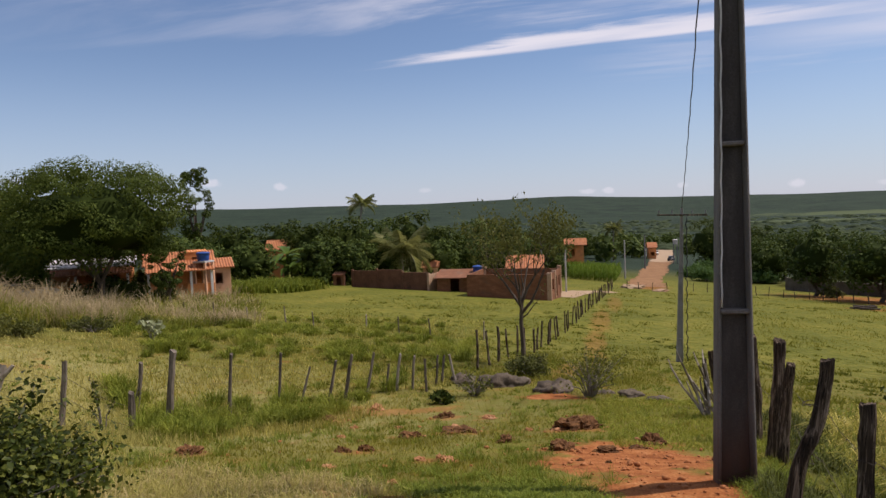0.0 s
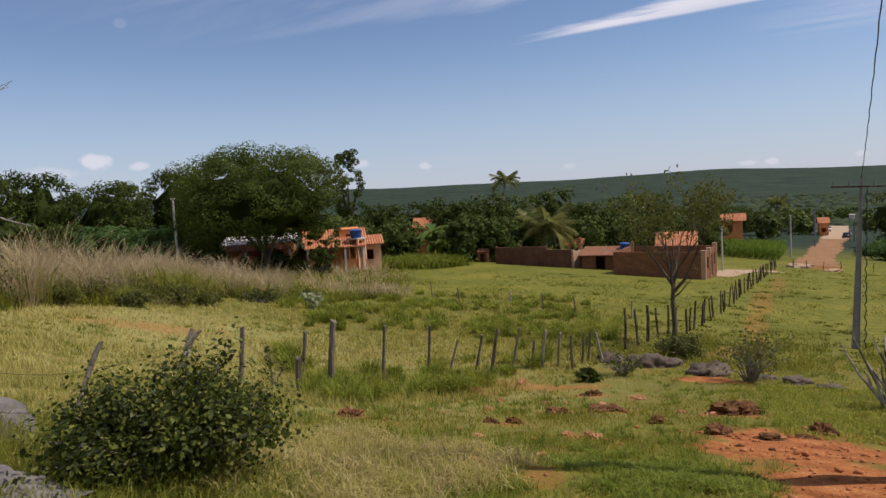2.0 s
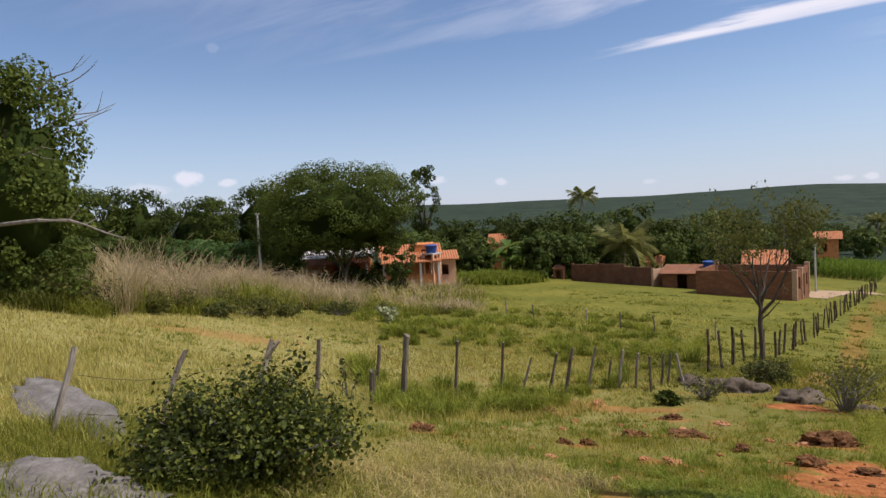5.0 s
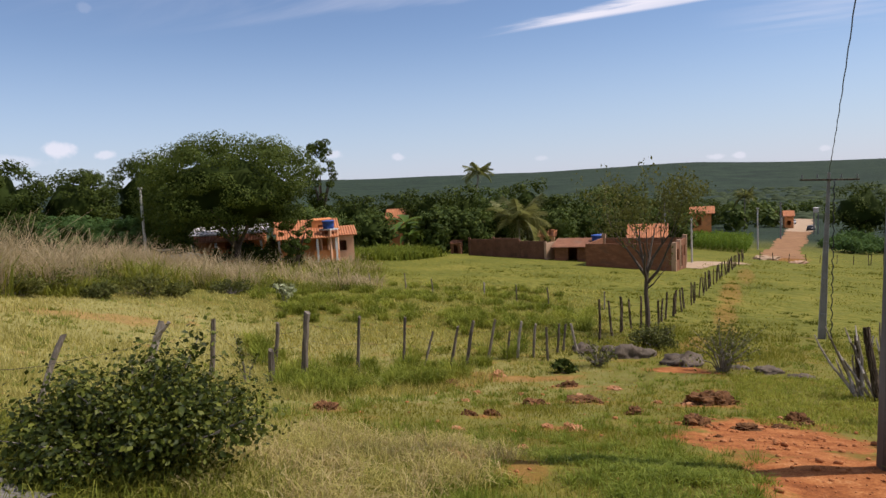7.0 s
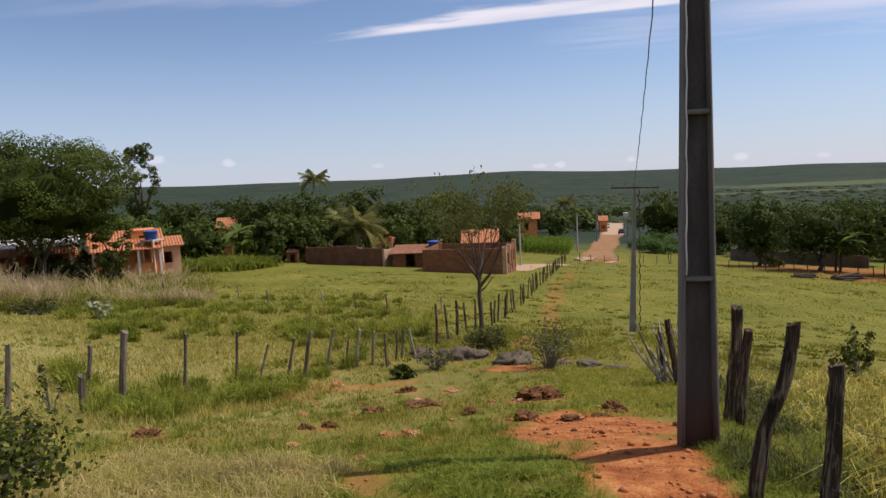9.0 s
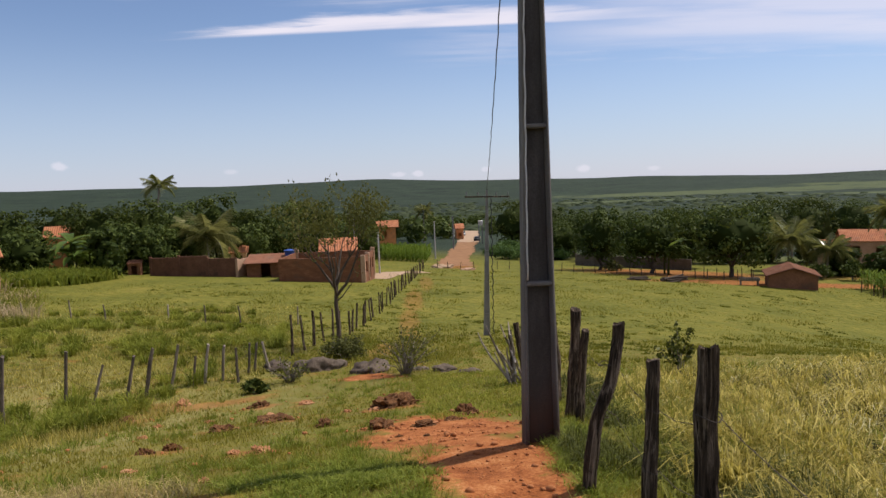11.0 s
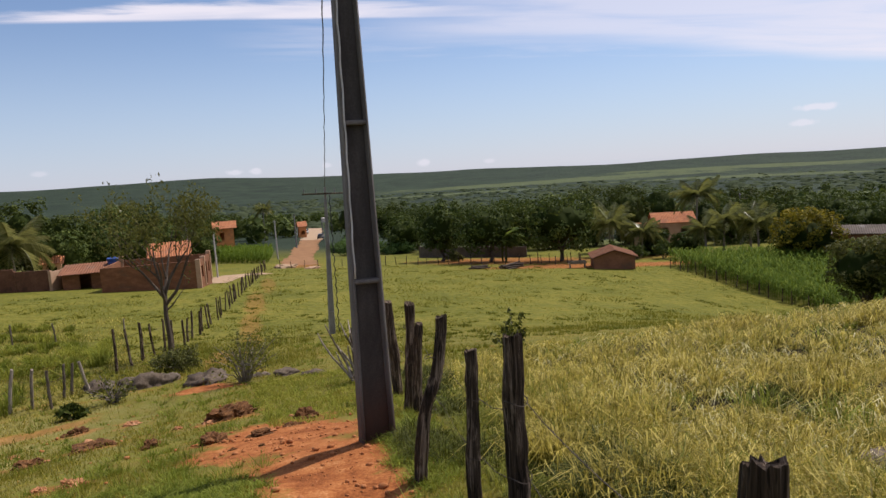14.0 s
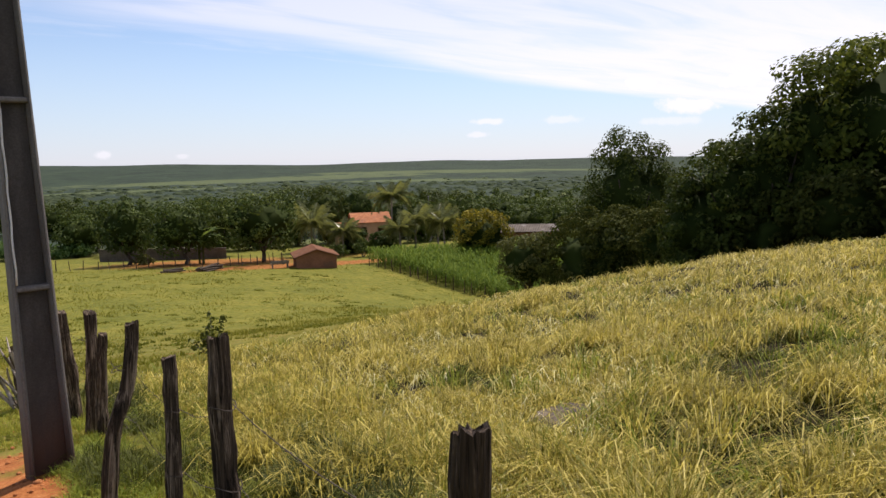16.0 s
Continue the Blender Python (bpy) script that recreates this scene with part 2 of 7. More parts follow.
M["leaf_bush"] = foliage("leaf_bush", (0.005, 0.009, 0.002), (0.032, 0.046, 0.005), (0.20, 0.21, 0.038), 0.15, 0.5, 0.12)
M["leaf_dry"] = foliage("leaf_dry", (0.038, 0.047, 0.012), (0.090, 0.098, 0.023), (0.185, 0.178, 0.048))
M["leaf_olive"] = foliage("leaf_olive", (0.03, 0.04, 0.012), (0.075, 0.085, 0.022), (0.13, 0.13, 0.04))
M["leaf_pale"] = foliage("leaf_pale", (0.16, 0.19, 0.09), (0.30, 0.33, 0.18), (0.48, 0.48, 0.32), 0.3)
M["leaf_corn"] = foliage("leaf_corn", (0.022, 0.052, 0.006), (0.064, 0.116, 0.011), (0.16, 0.21, 0.028), 0.34, 0.7, 0.05)
M["palm"] = foliage("palm", (0.022, 0.032, 0.007), (0.074, 0.094, 0.020), (0.35, 0.35, 0.125), 0.28, 0.35, 0.4)
M["grass_short"] = foliage("grass_short", (0.076, 0.084, 0.010), (0.172, 0.172, 0.020), (0.36, 0.30, 0.058), 0.35, 0.7, 0.08, 0.5, (0.28, 0.54, 0.82))
M["grass_lush"] = foliage("grass_lush", (0.046, 0.072, 0.008), (0.135, 0.178, 0.019), (0.31, 0.335, 0.06), 0.35, 0.55)
M["grass_field"] = foliage("grass_field", (0.034, 0.034, 0.004), (0.205, 0.176, 0.016), (0.61, 0.51, 0.14), 0.38, 0.5, 0.12, 0.6, (0.24, 0.54, 0.86))
M["grass_straw"] = foliage("grass_straw", (0.25, 0.185, 0.075), (0.42, 0.33, 0.145), (0.60, 0.49, 0.25), 0.35, 0.7)
# near-white tones that paint highlights over the field grass
M["grass_glint"] = foliage("grass_glint", (0.34, 0.31, 0.11), (0.58, 0.54, 0.25), (0.84, 0.80, 0.48), 0.35, 0.45, 0.2)
M["grass_dry"] = foliage("grass_dry", (0.20, 0.185, 0.045), (0.345, 0.31, 0.085), (0.56, 0.48, 0.18), 0.35, 0.75, 0.08)
M["grass_pasture"] = foliage("grass_pasture", (0.046, 0.063, 0.008), (0.112, 0.130, 0.015), (0.245, 0.228, 0.037), 0.3, 0.75, 0.08, 0.2, (0.40, 0.55, 0.72))
M["grass_weed"] = foliage("grass_weed", (0.058, 0.076, 0.010), (0.135, 0.155, 0.020), (0.28, 0.265, 0.045), 0.35, 0.55)
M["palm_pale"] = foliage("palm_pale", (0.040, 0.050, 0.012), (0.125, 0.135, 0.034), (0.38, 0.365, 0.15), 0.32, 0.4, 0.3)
M["bark"] = surface("bark", (0.035, 0.025, 0.017), (0.080, 0.061, 0.045), (0.145, 0.116, 0.088), 6, 40, 0.9, 0.6, 0.02, stretch=(1, 1, 0.3))
M["bark_pale"] = surface("bark_pale", (0.10, 0.085, 0.07), (0.19, 0.165, 0.14), (0.30, 0.27, 0.23), 8, 40, 0.9, 0.5, 0.01, stretch=(1, 1, 0.3))
M["post_wood"] = split_wood("post_wood", (0.011, 0.007, 0.004), (0.062, 0.042, 0.027), (0.28, 0.21, 0.15))
M["stick_pale"] = surface("stick_pale", (0.13, 0.105, 0.08), (0.27, 0.23, 0.185), (0.42, 0.37, 0.31), 10, 60, 0.9, 0.5, 0.01, stretch=(1, 1, 0.2), own=0.3)
M["post_grey"] = surface("post_grey", (0.060, 0.048, 0.036), (0.18, 0.148, 0.112), (0.38, 0.33, 0.27), 10, 70, 0.9, 0.7, 0.01, stretch=(1, 1, 0.12), own=0.3)
M["concrete"] = surface("concrete", (0.12, 0.115, 0.115), (0.185, 0.18, 0.18), (0.26, 0.255, 0.25), 2.2, 60, 0.8, 0.25, 0.004, stain=(0.16, 0.15, 0.15), stain_scale=3)
M["pole_concrete"] = pole_concrete("pole_concrete", (0.085, 0.075, 0.067), (0.150, 0.136, 0.122), (0.24, 0.22, 0.195))
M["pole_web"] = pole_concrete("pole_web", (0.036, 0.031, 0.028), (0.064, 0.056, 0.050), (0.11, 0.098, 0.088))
M["pole_grey"] = surface("pole_grey", (0.19, 0.18, 0.17), (0.27, 0.26, 0.245), (0.36, 0.345, 0.33), 2.2, 60, 0.85, 0.25, 0.004)
M["concrete_pale"] = surface("concrete_pale", (0.30, 0.29, 0.28), (0.42, 0.41, 0.39), (0.52, 0.51, 0.49), 2.2, 60, 0.85, 0.25, 0.004)
M["brick"] = surface("brick", (0.125, 0.050, 0.024), (0.20, 0.084, 0.040), (0.30, 0.136, 0.068), 1.2, 9, 0.9, 0.5, 0.02, stretch=(1, 1, 2.2), stain=(0.13, 0.075, 0.045))
M["brick_pale"] = surface("brick_pale", (0.30, 0.17, 0.10), (0.42, 0.27, 0.17), (0.52, 0.36, 0.25), 1.2, 9, 0.9, 0.5, 0.02)
M["mud_wall"] = surface("mud_wall", (0.16, 0.07, 0.04), (0.24, 0.105, 0.055), (0.32, 0.15, 0.08), 0.9, 8, 0.9, 0.4, 0.02, stain=(0.14, 0.08, 0.05))
M["orange_plaster"] = surface("orange_plaster", (0.56, 0.20, 0.065), (0.66, 0.255, 0.085), (0.74, 0.31, 0.12), 0.7, 14, 0.85, 0.15, 0.006, stain=(0.45, 0.19, 0.09))
M["peach_plaster"] = surface("peach_plaster", (0.52, 0.27, 0.15), (0.62, 0.35, 0.21), (0.70, 0.43, 0.28), 0.7, 14, 0.85, 0.15, 0.006)
M["white_paint"] = surface("white_paint", (0.58, 0.55, 0.50), (0.70, 0.68, 0.64), (0.78, 0.76, 0.72), 0.9, 14, 0.8, 0.1, 0.004)
M["tile_roof"] = surface("tile_roof", (0.24, 0.085, 0.038), (0.40, 0.155, 0.066), (0.55, 0.25, 0.11), 1.6, 10, 0.85, 0.3, 0.02, stain=(0.26, 0.12, 0.07))
M["tile_old"] = surface("tile_old", (0.12, 0.050, 0.026), (0.205, 0.088, 0.046), (0.31, 0.15, 0.082), 1.6, 10, 0.9, 0.3, 0.02, stain=(0.15, 0.09, 0.06))
M["white_roof"] = surface("white_roof", (0.42, 0.38, 0.33), (0.56, 0.52, 0.47), (0.68, 0.65, 0.60), 0.9, 8, 0.7, 0.2, 0.01)
M["dark_opening"] = surface("dark_opening", (0.015, 0.012, 0.010), (0.025, 0.020, 0.017), (0.04, 0.03, 0.026), 2, 12)
M["blue_plastic"] = surface("blue_plastic", (0.015, 0.05, 0.20), (0.025, 0.08, 0.30), (0.04, 0.11, 0.38), 1.5, 20, 0.45, 0.05)
M["rock"] = surface("rock", (0.030, 0.021, 0.013), (0.095, 0.072, 0.050), (0.22, 0.178, 0.130), 2.2, 24, 0.9, 0.6, 0.03, stain=(0.06, 0.048, 0.036), stain_scale=2.0)
M["rock_pale"] = surface("rock_pale", (0.070, 0.062, 0.053), (0.150, 0.137, 0.120), (0.26, 0.245, 0.22), 2.2, 24, 0.9, 0.6, 0.03, stain=(0.12, 0.11, 0.10), stain_scale=2.0)
M["soil"] = surface("soil", (0.24, 0.085, 0.03), (0.36, 0.14, 0.05), (0.48, 0.21, 0.085), 1.8, 26, 0.95, 0.5, 0.03)
M["soil_dark"] = surface("soil_dark", (0.022, 0.009, 0.003), (0.105, 0.045, 0.014), (0.30, 0.145, 0.055), 9, 55, 0.95, 0.8, 0.03)
M["soil_ochre"] = surface("soil_ochre", (0.28, 0.11, 0.045), (0.42, 0.20, 0.09), (0.58, 0.36, 0.20), 6, 32, 0.95, 0.8, 0.03)
# mud brick darkened to paint the shade that lies on the garden wall
M["mud_shaded"] = surface("mud_shaded", (0.09, 0.042, 0.025), (0.14, 0.065, 0.038), (0.20, 0.10, 0.06), 0.9, 8, 0.9, 0.4, 0.02, stain=(0.07, 0.04, 0.025))
M["leaf_banana"] = foliage("leaf_banana", (0.05, 0.085, 0.015), (0.10, 0.16, 0.03), (0.20, 0.25, 0.06), 0.4, 0.4)
M["track"] = surface("track", (0.15, 0.072, 0.030), (0.235, 0.120, 0.050), (0.33, 0.185, 0.085), 0.7, 9, 0.95, 0.3, 0.02)
M["shed_sheet"] = surface("shed_sheet", (0.07, 0.058, 0.046), (0.11, 0.09, 0.072), (0.17, 0.145, 0.12), 0.6, 6, 0.9, 0.3, 0.02, stain=(0.24, 0.22, 0.20), stain_scale=0.4)
M["sand"] = surface("sand", (0.26, 0.17, 0.10), (0.35, 0.245, 0.15), (0.44, 0.325, 0.215), 0.7, 9, 0.95, 0.3, 0.02)
M["wire"] = surface("wire", (0.035, 0.026, 0.020), (0.065, 0.05, 0.04), (0.11, 0.09, 0.07), 9, 60, 0.75, 0.1, metal=0.2)
M["cable"] = surface("cable", (0.02, 0.02, 0.022), (0.03, 0.03, 0.032), (0.045, 0.045, 0.047), 9, 60, 0.6)
M["car_dark"] = surface("car_dark", (0.02, 0.02, 0.022), (0.028, 0.028, 0.032), (0.04, 0.04, 0.045), 1, 9, 0.3, 0.0)
M["car_silver"] = surface("car_silver", (0.38, 0.38, 0.38), (0.46, 0.46, 0.46), (0.52, 0.52, 0.52), 1, 9, 0.3, 0.0, metal=0.4)
M["car_glass"] = surface("car_glass", (0.02, 0.022, 0.025), (0.03, 0.033, 0.036), (0.04, 0.043, 0.047), 1, 9, 0.1, 0.0)
M["rubber"] = surface("rubber", (0.015, 0.015, 0.015), (0.022, 0.022, 0.022), (0.03, 0.03, 0.03), 3, 30, 0.9)
M["lime_white"] = surface("lime_white", (0.45, 0.43, 0.40), (0.58, 0.56, 0.52), (0.7, 0.68, 0.64), 3, 20, 0.85, 0.2)

# ---- the lie of the land ----
PROFILE = ((-30, 3.2), (0, 0.08), (5.8, -0.93), (17.4, -3.15), (30.4, -5.55), (45, -6.95), (60, -8.0), (80, -9.7), (115, -12.1), (160, -14), (260, -19), (500, -28), (900, -33))
PY, PZ = np.array([p[0] for p in PROFILE], float), np.array([p[1] for p in PROFILE], float)
PM = np.empty(len(PY))
PM[1:-1] = (PZ[2:] - PZ[:-2]) / (PY[2:] - PY[:-2])
PM[0], PM[-1] = (PZ[1] - PZ[0]) / (PY[1] - PY[0]), (PZ[-1] - PZ[-2]) / (PY[-1] - PY[-2])
SWELLS = ((-9, 11, 8, 7, -1.1), (24, 9, 14, 9, 1.1), (46, 42, 22, 20, -3.5), (0.8, 5.8, 1.6, 1.6, 0.14), (-1.1, 4.3, 1.3, 0.5, 0.12))


def fall(y):
    y = np.clip(y, -60, 900)
    i = np.clip(np.searchsorted(PY, y) - 1, 0, len(PY) - 2)
    h = PY[i + 1] - PY[i]
    u = (y - PY[i]) / h
    z = (2 * u**3 - 3 * u * u + 1) * PZ[i] + (u**3 - 2 * u * u + u) * h * PM[i] + (3 * u * u - 2 * u**3) * PZ[i + 1] + (u**3 - u * u) * h * PM[i + 1]
    return np.where(y < PY[0], PZ[0] + PM[0] * (y - PY[0]), z)


def smooth(a, b, v):
    u = np.clip((v - a) / (b - a), 0, 1)
    return u * u * (3 - 2 * u)


# height of the far ridge by bearing
RIDGE_AZ = (-90, -44, -37, -30, -25, -17, -10, -6, -2, 2, 6.5, 12, 18, 24, 32, 90)
RIDGE_Z = (28, 30, 26, 16, 16, 17, 18, 14, 7, 0.5, -3.5, -8, -14, -18, -18, -18)


def land(x, y):
    """Height of the ground: a hillside that falls to the village, a wooded valley, and a long level ridge."""
    x, y = np.asarray(x, float), np.asarray(y, float)
    z = fall(y) - 0.055 * x / (1 + np.abs(x) / 160)
    for cx, cy, sx, sy, h in SWELLS:
        z = z + h * np.exp(-((x - cx) / sx) ** 2 - ((y - cy) / sy) ** 2)
    r = np.hypot(x, y)
    az = np.degrees(np.arctan2(x, y))
    valley = -31 + 4 * np.sin(x / 210 + 1) * np.sin(y / 260)
    z = z + (valley - z) * smooth(260, 700, r)
    crest = np.interp(az, RIDGE_AZ, RIDGE_Z) + 0.8 * np.sin(az * 0.83 + 1)
    rise = smooth(800, 2700, r)
    z = z + (crest - z) * rise - 90 * smooth(2900, 4800, r)
    z = z + 5 * rise * np.sin(x / 170) * np.sin(y / 230)
    rough = 0.022 * np.sin(x * 3.1 + 1.3 * np.sin(y * 2.3)) * np.sin(y * 2.7 + np.sin(x * 1.9)) + 0.012 * np.sin(x * 7.7 + y * 5.1) * np.sin(y * 8.3 - x * 3.3)
    return z + rough * np.clip(1.6 - r / 40, 0.3, 1)


def on(x, y):
    return float(land(x, y))


def mesh_of(name, verts, faces, mat=None, smooth_shade=False):
    """A mesh from arrays: verts (n, 3), faces (m, 3 or 4)."""
    verts, faces = np.asarray(verts, np.float32), np.asarray(faces, np.int32)
    me = bpy.data.meshes.new(name)
    me.vertices.add(len(verts))
    me.vertices.foreach_set("co", verts.ravel())
    k = faces.shape[1]
    me.loops.add(faces.size)
    me.loops.foreach_set("vertex_index", faces.ravel())
    me.polygons.add(len(faces))
    me.polygons.foreach_set("loop_start", np.arange(0, faces.size, k, dtype=np.int32))
    if smooth_shade:
        me.polygons.foreach_set("use_smooth", np.ones(len(faces), bool))
    me.update(calc_edges=True)
    if mat:
        me.materials.append(mat)
    return me


def part(name, bm, mat, parent=None, label="", smooth_shade=False):
    """Links a bmesh (or a finished mesh) as one mesh object under its thing."""
    if isinstance(bm, bpy.types.Mesh):
        me = bm
    else:
        me = bpy.data.meshes.new(name)
        for f in bm.faces:
            f.smooth = smooth_shade
        bm.to_mesh(me)
        bm.free()
    if mat and not me.materials:
        me.materials.append(mat)
    ob = new(name, me)
    if parent:
        ob.parent = parent
    if label:
        ob["label"] = label
    return ob


def thing(name, x, y, z, label, category, group="", turn=0.0, kind=""):
    ob = new(name)
    ob.empty_display_size = 0.2
    ob.matrix_world = pose(x, y, z, 0, 0, turn)
    return tagged(ob, label, category, group, kind)


def box(bm, cx, cy, cz, sx, sy, sz, turn=None, bevel=0.0):
    """A box with its centre and sizes, bevelled where asked."""
    made = bmesh.ops.create_cube(bm, size=1.0)
    vs = made["verts"]
    bmesh.ops.scale(bm, vec=(sx, sy, sz), verts=vs)
    if bevel:
        edges = list({e for v in vs for e in v.link_edges})
        got = bmesh.ops.bevel(bm, geom=edges, offset=bevel, segments=1, affect="EDGES")
        vs = list({v for f in got["faces"] for v in f.verts} | {v for v in vs if v.is_valid})
    if turn is not None:
        bmesh.ops.transform(bm, matrix=turn, verts=vs)
    bmesh.ops.translate(bm, vec=(cx, cy, cz), verts=vs)
    return bm


def tube(bm, points, radii, sides=7, cap=True, lumpy=0.0, rng=None):
    """A tapering limb through points."""
    rings = []
    pts = [Vector(p) for p in points]
    for i, p in enumerate(pts):
        d = (pts[min(i + 1, len(pts) - 1)] - pts[max(i - 1, 0)]).normalized()
        a = d.cross(Vector((0.3, 0.95, 0.1))).normalized()
        b = d.cross(a)
        ring = []
        for k in range(sides):
            t = 2 * math.pi * k / sides
            f = 1 + (rng.uniform(-lumpy, lumpy) if rng else 0)
            ring.append(bm.verts.new(p + (a * math.cos(t) + b * math.sin(t)) * radii[i] * f))
        rings.append(ring)
    for r0, r1 in zip(rings, rings[1:]):
        for k in range(sides):
            bm.faces.new((r0[k], r0[(k + 1) % sides], r1[(k + 1) % sides], r1[k]))
    if cap:
        bm.faces.new(rings[-1])
        bm.faces.new(rings[0][::-1])
    return bm


def ground_sheet():
    az = np.concatenate((np.arange(-84, 96, 0.5), np.arange(96, 276, 4.0)))
    rad = np.concatenate(((0.25,), np.geomspace(0.5, 4900, 190)))
    a, r = np.meshgrid(np.radians(az), rad, indexing="ij")
    x, y = r * np.sin(a), -0.6 + r * np.cos(a)
    v = np.stack((x, y, land(x, y)), -1).reshape(-1, 3)
    na, nr = len(az), len(rad)
    i, j = np.meshgrid(np.arange(na), np.arange(nr - 1), indexing="ij")
    k = (i + 1) % na
    f = np.stack((i * nr + j, i * nr + j + 1, k * nr + j + 1, k * nr + j), -1).reshape(-1, 4)
    hub = len(v)
    v = np.vstack((v, [[0, -0.6, on(0, -0.6)]]))
    me = mesh_of("ground", v, f[:, ::-1], None, True)
    ob = new("ground", me)
    # the hub closes the innermost ring
    bm = bmesh.new()
    bm.from_mesh(me)
    bm.verts.ensure_lookup_table()
    for q in range(na):
        bm.faces.new((bm.verts[hub], bm.verts[((q + 1) % na) * nr], bm.verts[q * nr]))
    bmesh.ops.recalc_face_normals(bm, faces=bm.faces)
    bm.normal_update()
    if sum(fc.normal.z for fc in bm.faces) < 0:
        bmesh.ops.reverse_faces(bm, faces=bm.faces)
    for fc in bm.faces:
        fc.smooth = True
    bm.to_mesh(me)
    bm.free()
    return ob


# bare soil: centre, half sizes, turn in degrees
BARE = (
    (-0.32, 7.5, 1.05, 1.75, 4, 1.0), (0.15, 5.2, 0.62, 1.3, 0, 1.0), (0.3, 4.2, 0.5, 0.7, 0, 1.0), (-2.6, 4.15, 0.6, 0.3, 20, 0.4), (-5.6, 12.9, 1.6, 0.4, 25, 0.5), (-2.3, 15.0, 0.75, 0.45, 0, 1.0), (-2.7, 21, 0.45, 3, 4, 0.35), (-2.3, 28, 0.5, 5, 4, 0.3), (-2.9, 36, 0.6, 6, 4, 0.35), (-16.6, 10.6, 2.2, 0.7, 50, 0.4),
    (37.5, 71, 12, 2.2, -4, 0.85), (30, 74, 10, 2.4, 0, 0.8), (-3.4, 48, 0.7, 8, 3, 0.35), (-3.2, 64, 0.7, 9, 3, 0.3), (-0.3, 98, 3.0, 7, 0, 0.7), (28, 86, 13, 7, -35, 0.75), (46, 82, 8, 5, 0, 0.35), (-3.0, 4.6, 0.35, 0.3, 0, 0.4), (-2.15, 4.0, 0.3, 0.25, 0, 0.4),
    (-7.6, 12.9, 1.3, 0.4, 10, 0.6), (-6.6, 11.7, 0.5, 0.35, 10, 0.6), (-4.1, 9.6, 0.35, 0.28, 0, 0.5), (-3.3, 10.1, 0.45, 0.3, 0, 0.5), (-1.4, 10.5, 0.65, 0.4, 0, 0.6), (-2.6, 6.9, 0.35, 0.3, 30, 0.6), (-4.1, 7.5, 0.35, 0.3, 0, 0.5), (-5.8, 6.3, 0.4, 0.3, 0, 0.5), (-4.2, 12.3, 0.4, 0.3, 0, 0.5), (-1.2, 8.2, 0.4, 0.35, 0, 0.7),
)


# meadows in the far woods: centre, half sizes, turn
CLEARINGS = ((430, 1040, 300, 90, -20), (760, 1010, 240, 75, -38), (190, 820, 120, 50, -10), (560, 760, 150, 45, -35), (950, 900, 200, 60, -45), (62, 118, 9, 10, 0))


